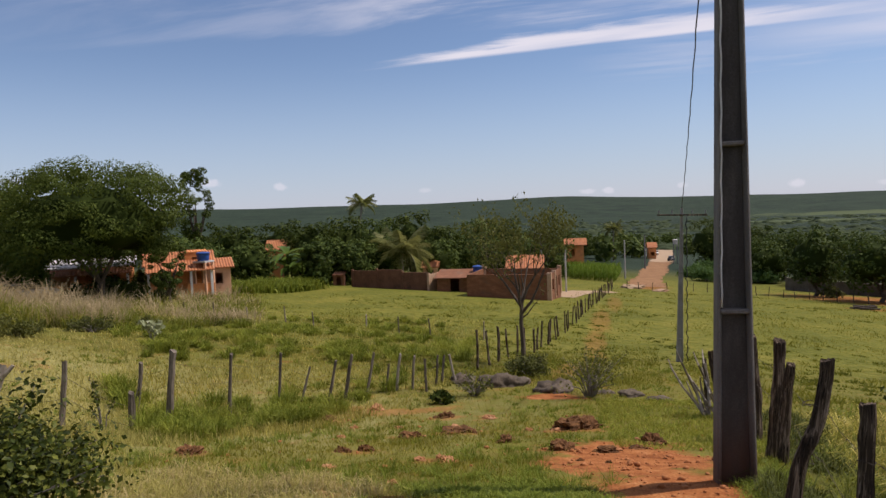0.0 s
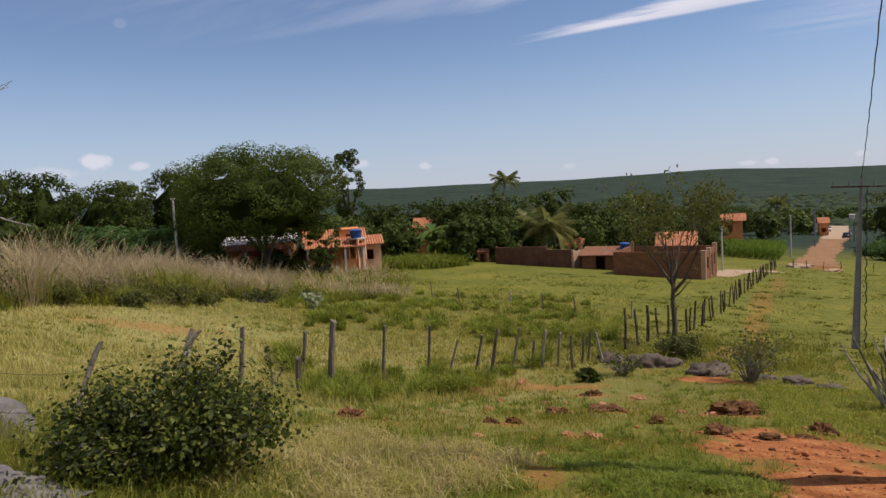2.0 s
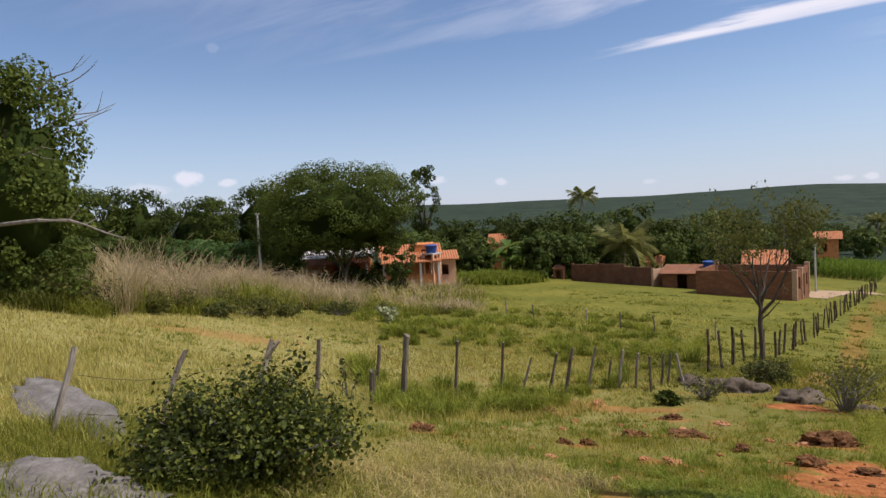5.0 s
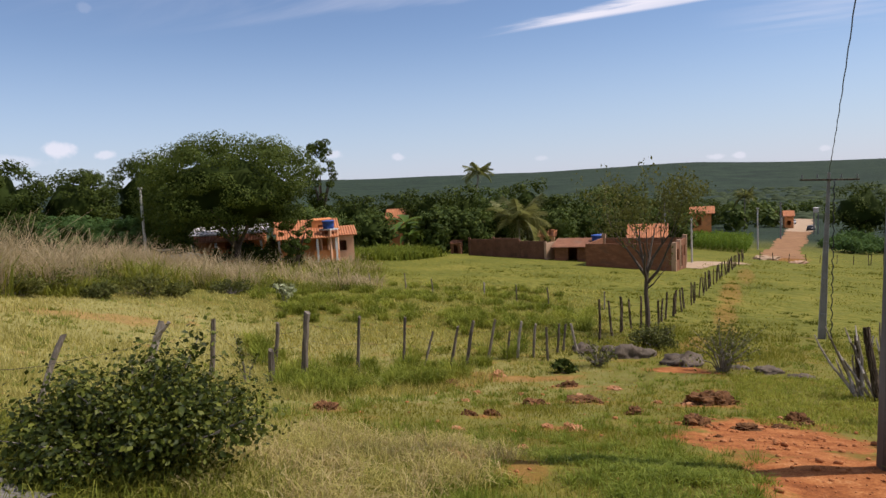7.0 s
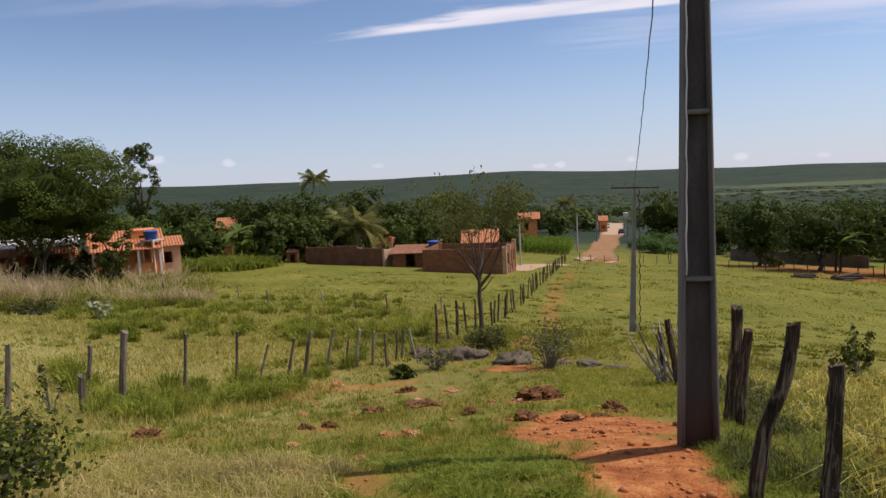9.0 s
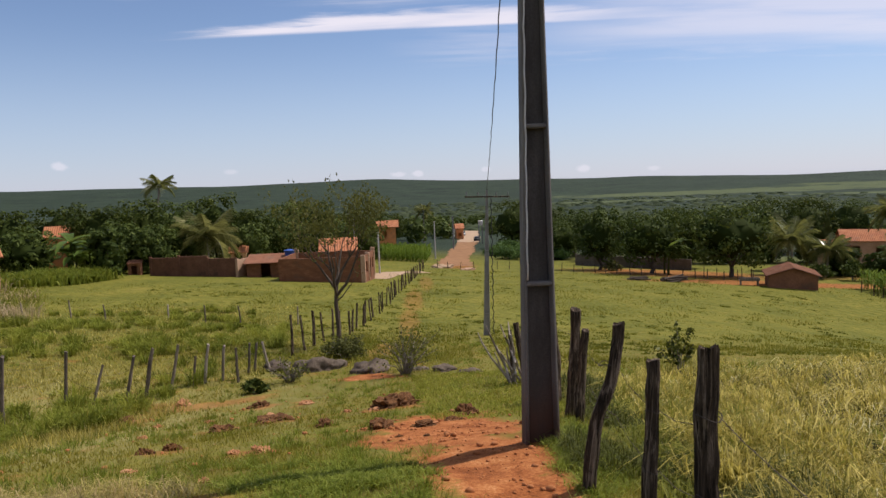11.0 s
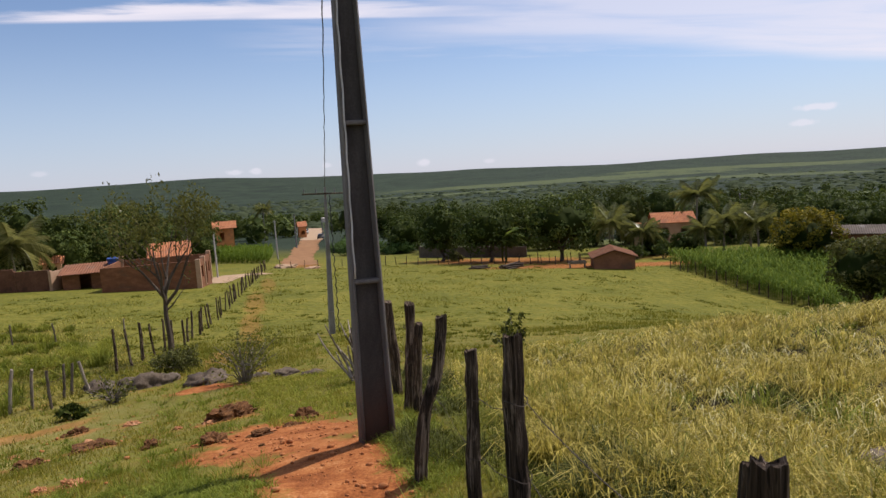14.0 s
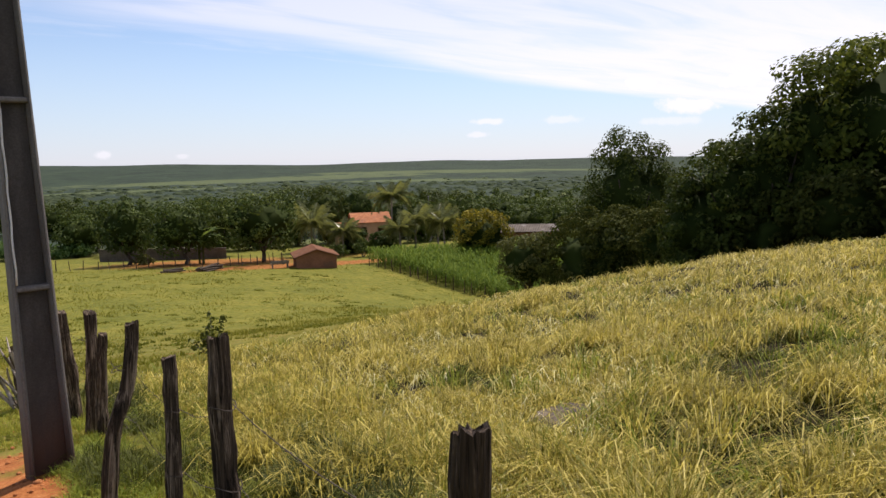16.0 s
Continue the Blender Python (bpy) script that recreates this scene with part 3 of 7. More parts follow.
def ground_material():
    m, n = material("grassland")
    pos = n.add("ShaderNodeNewGeometry").outputs["Position"]
    flat = n.scaled(pos, (1, 1, 0))
    away = n.vec("LENGTH", flat)
    fine, mid, big = n.noise(pos, 26, 4, 0.65), n.noise(flat, 1.7, 4, 0.6), n.noise(flat, 0.16, 3, 0.55)
    tone = n.math("ADD", n.math("MULTIPLY", fine, 0.35), n.math("ADD", n.math("MULTIPLY", mid, 0.35), n.math("MULTIPLY", big, 0.3)))
    pasture = n.ramp(tone, [(0.32, (0.060, 0.068, 0.010)), (0.46, (0.108, 0.115, 0.017)), (0.56, (0.165, 0.155, 0.025)), (0.7, (0.29, 0.205, 0.056))])
    # dead thatch showing between the blades near by
    thatch = n.math("MULTIPLY", n.step(n.noise(flat, 5.0, 5, 0.7), 0.40, 0.62), n.math("SUBTRACT", 1.0, n.step(away, 18, 40)))
    pasture = n.mix(n.math("MULTIPLY", thatch, 0.40), pasture, (0.17, 0.112, 0.040))
    # brown litter and soil under the field's tall grass, darkened to paint its shade
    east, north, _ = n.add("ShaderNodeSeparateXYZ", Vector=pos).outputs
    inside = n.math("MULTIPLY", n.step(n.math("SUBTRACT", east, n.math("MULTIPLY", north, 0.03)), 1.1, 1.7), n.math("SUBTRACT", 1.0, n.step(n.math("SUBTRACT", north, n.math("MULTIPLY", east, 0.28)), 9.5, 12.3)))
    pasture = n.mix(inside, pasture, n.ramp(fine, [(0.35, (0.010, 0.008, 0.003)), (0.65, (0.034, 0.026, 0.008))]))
    # a sweep of dry yellow grass on the uphill side
    mp = n.add("ShaderNodeMapping", Vector=flat)
    mp.vector_type = "TEXTURE"
    mp.inputs["Location"].default_value = (-17, 7, 0)
    mp.inputs["Rotation"].default_value = (0, 0, radians(25))
    mp.inputs["Scale"].default_value = (15, 8, 1)
    dry = n.math("SUBTRACT", 1.0, n.step(n.math("ADD", n.vec("LENGTH", mp.outputs[0]), n.math("MULTIPLY", n.math("SUBTRACT", mid, 0.5), 1.2)), 0.6, 1.15))
    pasture = n.mix(n.math("MULTIPLY", dry, 0.8), pasture, n.ramp(fine, [(0.35, (0.18, 0.165, 0.050)), (0.65, (0.33, 0.29, 0.11))]))
    # far woods and clearings
    woods = n.ramp(n.math("ADD", n.math("MULTIPLY", n.noise(flat, 0.035, 9, 0.78), 0.6), n.math("MULTIPLY", n.noise(flat, 0.012, 3), 0.4)), [(0.40, (0.014, 0.024, 0.015)), (0.52, (0.026, 0.041, 0.024)), (0.64, (0.042, 0.060, 0.033))])
    clear = None
    frayed = n.math("MULTIPLY", n.math("SUBTRACT", n.noise(flat, 0.02, 6, 0.7), 0.5), 2.6)
    for cx, cy, sx, sy, turn in CLEARINGS:
        mp = n.add("ShaderNodeMapping", Vector=flat)
        mp.vector_type = "TEXTURE"
        mp.inputs["Location"].default_value = (cx, cy, 0)
        mp.inputs["Rotation"].default_value = (0, 0, radians(turn))
        mp.inputs["Scale"].default_value = (sx, sy, 1)
        one = n.math("SUBTRACT", 1.0, n.step(n.math("ADD", n.vec("LENGTH", mp.outputs[0]), frayed), 0.8, 1.1))
        clear = one if clear is None else n.math("MAXIMUM", clear, one)
    woods = n.mix(n.math("MULTIPLY", clear, 0.6), woods, (0.105, 0.130, 0.052))
    col = n.mix(n.step(away, 105, 150), pasture, woods)
    # bare red soil
    wob = n.math("MULTIPLY", n.math("SUBTRACT", n.noise(pos, 1.7, 6, 0.7), 0.5), 2.2)
    bare = None
    for cx, cy, sx, sy, turn, much in BARE:
        mp = n.add("ShaderNodeMapping", Vector=flat)
        mp.vector_type = "TEXTURE"
        mp.inputs["Location"].default_value = (cx, cy, 0)
        mp.inputs["Rotation"].default_value = (0, 0, radians(turn))
        mp.inputs["Scale"].default_value = (sx, sy, 1)
        d = n.math("ADD", n.vec("LENGTH", mp.outputs[0]), wob)
        one = n.math("MULTIPLY", n.math("SUBTRACT", 1.0, n.step(d, 0.7, 1.2)), much)
        bare = one if bare is None else n.math("MAXIMUM", bare, one)
    specks = n.math("MULTIPLY", n.step(n.noise(flat, 1.1, 6, 0.72), 0.55, 0.68), n.math("SUBTRACT", 1.0, n.step(away, 16, 45)))
    bare = n.math("MAXIMUM", bare, n.math("MULTIPLY", n.math("MULTIPLY", specks, 0.5), n.math("SUBTRACT", 1.0, inside)))
    earth = n.ramp(n.math("ADD", n.math("MULTIPLY", n.noise(pos, 3.2, 5, 0.65), 0.6), n.math("MULTIPLY", n.noise(pos, 40, 3), 0.4)), [(0.32, (0.10, 0.030, 0.009)), (0.47, (0.26, 0.086, 0.026)), (0.58, (0.37, 0.145, 0.048)), (0.7, (0.52, 0.27, 0.115))])
    col = n.mix(bare, col, earth)
    relief = n.math("ADD", n.math("MULTIPLY", n.noise(pos, 9, 5, 0.65), 0.7), n.math("MULTIPLY", fine, 0.3))
    humps = n.math("MULTIPLY", n.noise(flat, 1.15, 3, 0.5), n.step(away, 12, 24))
    lumpy = n.add("ShaderNodeBump", Height=humps, Strength=0.9, Distance=0.45, Normal=n.bump(relief, 0.6, 0.05)).outputs[0]
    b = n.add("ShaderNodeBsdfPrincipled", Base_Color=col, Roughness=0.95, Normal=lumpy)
    b.inputs["Specular IOR Level"].default_value = 0.1
    finish(n, b.outputs[0])
    return m


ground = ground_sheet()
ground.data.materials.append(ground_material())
tagged(ground, "sloping grassy hillside with patches of bare red soil", "ground", kind="structure")


def strip(name, line, width, lift, mat, step=2.0):
    """A road laid on the ground along a line of (x, y)."""
    pts = [Vector((*p, 0)) for p in line]
    path = []
    for a, b in zip(pts, pts[1:]):
        k = max(2, int((b - a).length / step))
        path += [a.lerp(b, i / k) for i in range(k)]
    path.append(pts[-1])
    vs, fs, cols = [], [], 5
    for i, p in enumerate(path):
        d = (path[min(i + 1, len(path) - 1)] - path[max(i - 1, 0)]).normalized()
        s = Vector((d.y, -d.x, 0))
        w = width * (0.84 + 0.09 * math.sin(i * 1.7) + 0.07 * math.sin(i * 2.9 + 1) + 0.10 * math.sin(i * 0.37))
        for c in range(cols):
            q = p + s * w * (c / (cols - 1) - 0.5)
            vs.append((q.x, q.y, on(q.x, q.y) + lift))
    for i in range(len(path) - 1):
        for c in range(cols - 1):
            a = i * cols + c
            fs.append((a, a + cols, a + cols + 1, a + 1))
    return new(name, mesh_of(name, vs, np.array(fs)[:, ::-1], mat, True))


road = strip("road", [(-0.2, 97), (-0.4, 111), (1.3, 142), (3.2, 180)], 5.8, 0.05, M["track"])
tagged(road, "red dirt track leading into the village", "road", kind="structure")
street = strip("road", [(3.2, 180), (4.9, 211), (7.4, 300)], 6.8, 0.05, M["sand"])
tagged(street, "pale village street at the end of the track", "road", kind="structure")
yard = strip("pavement", [(-9.0, 68), (-8.0, 80), (-4.0, 82)], 3.6, 0.04, M["sand"])
tagged(yard, "pale sandy yard beside the brick ruin", "yard", kind="structure")

# ---- concrete poles and the cable ----


def concrete_pole(x, y, height, foot, width, depth, turn, rib_first, rib_gap, label, lean=0.0, taper=0.028, sink=0.4, mat="concrete"):
    """A tapering pole of H section: two flanges, a web set back between them and cross ribs."""
    base = on(x, y) - sink
    pole = thing("utility_pole", x, y, base, label, "utility pole", "utility poles")
    pole.matrix_world = pose(x, y, base, 0, lean, turn)
    tall = height + sink

    def w(z):
        return width - taper * z

    def d(z):
        return depth - taper * 0.7 * z

    fl = 0.13 * width
    for side in (-1, 1):
        bm = bmesh.new()
        rows = []
        for z in (0, tall):
            xo, xi = side * w(z) / 2, side * (w(z) / 2 - fl * (1 - 0.4 * z / tall))
            dy = d(z) / 2
            c = 0.012
            rows.append([bm.verts.new(p) for p in ((xo, -dy + c, z), (xo - side * c, -dy, z), (xi + side * 0.02, -dy, z), (xi, -dy + 0.05, z), (xi, dy - 0.05, z), (xi + side * 0.02, dy, z), (xo - side * c, dy, z), (xo, dy - c, z))])
        for k in range(8):
            bm.faces.new((rows[0][k], rows[0][(k + 1) % 8], rows[1][(k + 1) % 8], rows[1][k]))
        bm.faces.new(rows[1])
        bm.faces.new(rows[0][::-1])
        bmesh.ops.recalc_face_normals(bm, faces=bm.faces)
        part("flange", bm, M[mat], pole)
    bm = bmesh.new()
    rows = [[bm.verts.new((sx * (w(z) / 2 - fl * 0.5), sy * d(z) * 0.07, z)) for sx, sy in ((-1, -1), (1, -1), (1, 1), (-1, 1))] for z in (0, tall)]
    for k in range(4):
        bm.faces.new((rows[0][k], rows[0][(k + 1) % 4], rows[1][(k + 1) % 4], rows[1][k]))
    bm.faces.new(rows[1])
    # the near pole's web has a darker colour than its flanges
    part("web", bm, M["pole_web" if mat == "pole_concrete" else mat], pole, "dark web between the flanges" if mat == "pole_concrete" else "")
    z = rib_first - base
    while z < tall - 0.1:
        if z > 0.2:
            bm = bmesh.new()
            box(bm, 0, 0, z, w(z) - fl * 0.9, d(z) * 0.93, 0.045, bevel=0.012)
            part("rib", bm, M[mat], pole)
        z += rib_gap
    return pole


near_pole = concrete_pole(0.672, 5.88, 7.7, 0, 0.358, 0.27, 4, 0.70, 1.525, "tall grey concrete pole with recessed panels, soil-stained foot", mat="pole_concrete")
mid_pole = concrete_pole(1.2, 30.3, 6.9, 0, 0.31, 0.24, 2, -4.6, 1.5, "weathered grey concrete pole with a wooden crossarm", 1.7, mat="pole_grey")


def crossarm(pole, z, length, turn=0.0):
    bm = bmesh.new()
    box(bm, 0, -0.14, z, length, 0.06, 0.07, bevel=0.01)
    arm = part("crossarm", bm, M["post_wood"], pole)
    for k in (-0.46, -0.2, 0.2, 0.46):
        bm = bmesh.new()
        tube(bm, [(k * length, -0.14, z + 0.05), (k * length, -0.14, z + 0.12), (k * length, -0.14, z + 0.22)], [0.015, 0.035, 0.025], 8)
        part("insulator", bm, M["concrete"], arm)
    return arm


crossarm(mid_pole, 7.0, 2.1)


def cable(name, a, b, sag, radius, mat, label, category, twist=0.0, sides=5):
    a, b = Vector(a), Vector(b)
    k = 44
    pts, rng = [], random.Random(3)
    for i in range(k + 1):
        s = i / k
        p = a.lerp(b, s) - Vector((0, 0, 4 * sag * s * (1 - s)))
        p += Vector((math.sin(i * 1.9), 0, math.cos(i * 1.9))) * twist + Vector((rng.uniform(-1, 1), 0, rng.uniform(-1, 1))) * twist * 0.4
        pts.append(p)
    bm = bmesh.new()
    tube(bm, pts, [radius] * len(pts), sides)
    ob = part(name, bm, M[mat], None, "", True)
    return tagged(ob, label, category)


cable("power_cable", (1.4, 30.1, 1.25), (0.66, 5.9, 6.5), 0.35, 0.013, "cable", "black twisted power cable slung from pole to pole", "cable", 0.008)
# the pale wire in the recess of the near pole
cable("pole_wire", (0.566, 5.758, 0.74), (0.620, 5.812, 6.3), 0.0, 0.009, "lime_white", "thin pale wire running down the recess of the concrete pole", "wire", 0.004)
# the loose cable that runs down the second pole
cable("service_cable", (1.58, 30.05, 0.9), (1.52, 29.9, -5.5), -0.02, 0.022, "cable", "dark loose cable hanging down beside the pole", "cable", 0.035)


def thin_pole(x, y, height, radius, label, mat="concrete_pale"):
    pole = thing("lamp_post", x, y, on(x, y) - 0.3, label, "post", "village posts")
    bm = bmesh.new()
    tube(bm, [(0, 0, 0), (0, 0, height * 0.5), (0, 0, height + 0.3)], [radius, radius * 0.85, radius * 0.7], 8)
    part("shaft", bm, M[mat], pole)
    bm = bmesh.new()
    box(bm, 0, 0, height + 0.25, radius * 1.9, radius * 1.9, radius * 1.2, bevel=0.01)
    part("head", bm, M[mat], pole)
    return pole


thin_pole(-3.8, 115.3, 6.6, 0.15, "pale concrete post where the track enters the village")
thin_pole(-45.7, 35.1, 6.5, 0.13, "pale concrete post among the trees", "lime_white")
thin_pole(-0.6, 145, 7.2, 0.17, "grey concrete post beside the village street", "concrete")
far_pole = thin_pole(72.0, 95.6, 8.2, 0.14, "far grey concrete post with a crossarm among the trees", "concrete")
bm = bmesh.new()
box(bm, 0, 0, 7.7, 2.2, 0.12, 0.12, bevel=0.01)
part("crossarm", bm, M["post_wood"], far_pole)
thin_pole(-9.4, 78, 5.0, 0.12, "slim pale post beside the brick ruin")
thin_pole(-13.2, 84, 7.0, 0.13, "slim grey post behind the brick ruin", "concrete")

# ---- fences ----


def post_mesh(seed, height, radius, mat, jagged=0.04, bend=0.06, sides=9, fork=False, knee=0.0):
    """A rough split post, grooved along its grain, with a splintered top."""
    rng = random.Random(seed)
    bm = bmesh.new()
    k = 14 if sides > 12 else 8
    dx, dy = rng.uniform(-bend, bend), rng.uniform(-bend, bend)
    deep = 0.5 if sides > 12 else 1.0
    groove = [1 + deep * rng.uniform(-0.16, 0.10) for _ in range(sides)]
    wave = [rng.uniform(0, 6.28) for _ in range(sides)]
    tilt = rng.uniform(0, 6.28)
    ragged = [0.9 * math.sin(2 * math.pi * q / sides + tilt) + rng.uniform(-0.4, 0.4) + (0.8 if rng.random() < 0.12 else 0) for q in range(sides)]
    rings = []
    for i in range(k + 1):
        s = i / k
        cx = dx * math.sin(s * 2.6) + rng.uniform(-0.006, 0.006) + knee * (smooth(0.45, 0.85, s) - 0.4)
        cy = dy * math.sin(s * 2.2) + rng.uniform(-0.006, 0.006)
        r = radius * (1.10 - 0.20 * s) * rng.uniform(0.94, 1.06)
        ring = []
        for q in range(sides):
            a = 2 * math.pi * q / sides
            c, d = math.cos(a), math.sin(a)
            f = r * (1 + 0.3 * (groove[q] - 1) + 0.17 * noise.noise((c * 1.1 + seed, d * 1.1, s * 3.0)) + 0.13 * noise.noise((c * 2.6, d * 2.6 + seed, s * 2.2)) + 0.05 * math.sin(wave[q] + s * 9))
            z = -0.3 + s * (height + 0.3) + (ragged[q] * jagged if i == k else 0)
            ring.append(bm.verts.new((cx + math.cos(a) * f, cy + math.sin(a) * f, z)))
        rings.append(ring)
    for r0, r1 in zip(rings, rings[1:]):
        for q in range(sides):
            bm.faces.new((r0[q], r0[(q + 1) % sides], r1[(q + 1) % sides], r1[q]))
    heart = bm.verts.new(sum((v.co for v in rings[-1]), Vector()) / sides - Vector((0, 0, jagged * 0.05)))
    for q in range(sides):
        bm.faces.new((rings[-1][q], rings[-1][(q + 1) % sides], heart))
    if fork:
        tube(bm, [(0, 0, height * 0.62), (0.11, 0, height * 0.9), (0.17, 0, height + 0.06)], [radius * 0.7, radius * 0.6, radius * 0.45], 7, True, 0.1, rng)
    me = bpy.data.meshes.new("post")
    bm.to_mesh(me)
    bm.free()
    me.materials.append(M[mat])
    return me


def wire_mesh(tops, drop, barbs, radius):
    """One strand from post to post, with barbs."""
    bm = bmesh.new()
    rng = random.Random(len(tops))
    for (a, b) in zip(tops, tops[1:]):
        a, b = Vector(a) - Vector((0, 0, drop)), Vector(b) - Vector((0, 0, drop))
        k = max(3, int((b - a).length / 0.3))
        pts = [a.lerp(b, i / k) - Vector((0, 0, 0.06 * math.sin(math.pi * i / k) + rng.uniform(0, 0.006))) for i in range(k + 1)]
        tube(bm, pts, [radius] * len(pts), 4, False)
        if barbs:
            n = int((b - a).length / 0.14)
            for i in range(1, n):
                p = a.lerp(b, i / n) - Vector((0, 0, 0.06 * math.sin(math.pi * i / n)))
                d = Vector((rng.uniform(-1, 1), rng.uniform(-1, 1), rng.uniform(-1, 1))).normalized() * 0.016
                tube(bm, [p - d, p + d], [radius * 0.9, radius * 0.5], 3, False)
    return bm


def fence(name, posts, label, mat, strands, wire_radius=0.003, barbs=False, side=0.0, sides=8):
    """posts: x, y, height, radius, lean sideways and lean away in degrees, turn."""
    x0, y0 = posts[0][:2]
    f = thing(name, x0, y0, on(x0, y0), label, "fence")
    inv = f.matrix_world.inverted()
    tops = []
    for i, (x, y, h, r, lx, ly, tz, *more) in enumerate(posts):
        me = post_mesh(hash_seed(label, i), h, r, mat, min(0.03, r * 0.42) * (0.85 if sides > 12 else 1.0), 0.03 + 0.012 * (i % 3), sides, more == ["fork"], more[0] if more and more[0] != "fork" else 0.0)
        p = new("post", me)
        p.parent = f
        p.matrix_local = inv @ pose(x, y, on(x, y), ly, lx, 0) @ pose(0, 0, 0, 0, 0, tz)
        top = pose(x, y, on(x, y), ly, lx, 0) @ Vector((side * r, 0, h))
        tops.append(tuple(inv @ top))
        if barbs:
            for d in strands:
                c = pose(x, y, on(x, y), ly, lx, 0) @ Vector((0, 0, h - d))
                bm = bmesh.new()
                ring = [(c.x + math.cos(a) * r * 1.06, c.y + math.sin(a) * r * 1.06, c.z + 0.012 * math.sin(a * 2 + i)) for a in np.linspace(0, 2 * math.pi, 15)]
                tube(bm, [tuple(inv @ Vector(p)) for p in ring], [0.003] * 15, 4, False)
                part("wire_tie", bm, M["wire"], f)
    for d in strands:
        part("wire_strand", wire_mesh(tops, d, barbs, wire_radius), M["wire"], f)
    return f


def hash_seed(name, i):
    return sum(ord(c) for c in name) * 31 + i * 7


def run(a, b, count, height, radius, seed, jitter=0.25, lean=5):
    """Evenly spaced posts between two places, as real ones stray."""
    rng = random.Random(seed)
    out = []
    for i in range(count):
        s = i / (count - 1)
        out.append((a[0] + (b[0] - a[0]) * s + rng.uniform(-jitter, jitter) * 0.5, a[1] + (b[1] - a[1]) * s + rng.uniform(-jitter, jitter), height * rng.uniform(0.82, 1.12), radius * rng.uniform(0.75, 1.2), rng.uniform(-lean, lean), rng.uniform(-lean, lean), rng.uniform(0, 360)))
    return out


NEAR_POSTS = [
    (1.10, 13.9, 1.05, 0.045, -4, 2, 10), (1.22, 12.3, 1.30, 0.060, -9, 2, 50), (1.44, 9.9, 1.60, 0.075, -3, 2, 80), (1.33, 8.05, 1.50, 0.070, 3.5, 2, 0), (1.38, 7.55, 1.20, 0.055, 4, 2, 0),
    (0.875, 4.25, 1.30, 0.050, 6, -2, 0, 0.12), (1.05, 3.45, 1.10, 0.043, 1.5, 1, 60), (1.06, 2.46, 1.26, 0.055, -1, 1, 310), (0.925, 0.51, 1.17, 0.049, -0.3, 1, 20), (0.88, -1.9, 1.3, 0.06, 2, 0, 100),
]
fence("fence", NEAR_POSTS, "rough weathered wooden posts strung with rusty barbed wire", "post_wood", (0.32, 0.72), 0.0021, True, 0.9, 34)
LEFT_POSTS = [
    (-6.24, 1.74, 0.76, 0.036, 7, -16, 40),
    (-6.69, 3.02, 0.79, 0.040, 11, -20, 135),
    (-11.03, 7.56, 0.86, 0.089, 14, -18, 20, "fork"),
    (-9.24, 7.47, 1.09, 0.060, 4, -5, 70),
    (-8.76, 8.45, 0.66, 0.070, 2, -2, 173),
    (-10.89, 10.88, 0.98, 0.061, 6, -6, 181),
    (-9.05, 9.77, 1.44, 0.089, 5, -4, 233),
    (-8.85, 11.38, 1.39, 0.049, 4, -3, 326),
    (-8.64, 13.06, 1.27, 0.047, 4, -2, 47),
    (-8.26, 13.41, 0.92, 0.037, 14, -8, 82),
    (-7.69, 13.75, 1.08, 0.048, 11, -6, 128),
    (-7.45, 14.19, 1.15, 0.054, 10, -5, 157),
    (-7.13, 14.80, 1.12, 0.044, 11, -5, 194),
    (-6.77, 15.20, 0.75, 0.039, 9, -4, 227),
    (-6.52, 15.46, 0.98, 0.045, 8, -3, 249),
    (-6.14, 15.61, 0.91, 0.045, 6, -2, 276),
    (-5.67, 15.40, 0.90, 0.044, -0, 0, 302),
    (-5.73, 16.28, 0.84, 0.041, 5, -2, 317),
    (-5.68, 16.74, 0.77, 0.041, 7, -2, 329),
    (-5.26, 16.75, 0.84, 0.047, -11, 3, 356),
]
LEFT_POSTS = [(x, y, h, r * 0.80, *rest) for x, y, h, r, *rest in LEFT_POSTS]
fence("fence", LEFT_POSTS, "leaning grey wooden posts of an old fence across the slope", "post_grey", (0.25, 0.6), 0.003)
fence("fence", run((-5.2, 19.2), (-4.6, 88), 46, 1.25, 0.05, 7), "long row of dark wooden posts running down to the village", "post_wood", (0.25, 0.65), 0.003)
fence("fence", run((-30, 36.5), (-8.5, 33.5), 9, 0.95, 0.05, 9, 0.8), "sparse row of low wooden posts across the pasture", "post_grey", (0.3,), 0.003)
fence("fence", run((-4.6, 90), (9, 92), 9, 1.2, 0.05, 12), "low wooden fence at the head of the dirt track", "post_wood", (0.3, 0.7), 0.004)
fence("fence", run((9, 92), (36, 72), 22, 1.2, 0.055, 15), "wooden corral fence along the bare yard", "post_wood", (0.3, 0.7), 0.004)
fence("fence", run((41, 66), (42.5, 44), 16, 1.25, 0.055, 18, 0.3), "wooden posts along the edge of the maize field", "post_wood", (0.3, 0.7), 0.004)
fence("fence", run((30, 79), (42, 77), 10, 1.4, 0.06, 21, 0.3), "wooden posts of the corral behind the shed", "post_wood", (0.3, 0.7), 0.004)


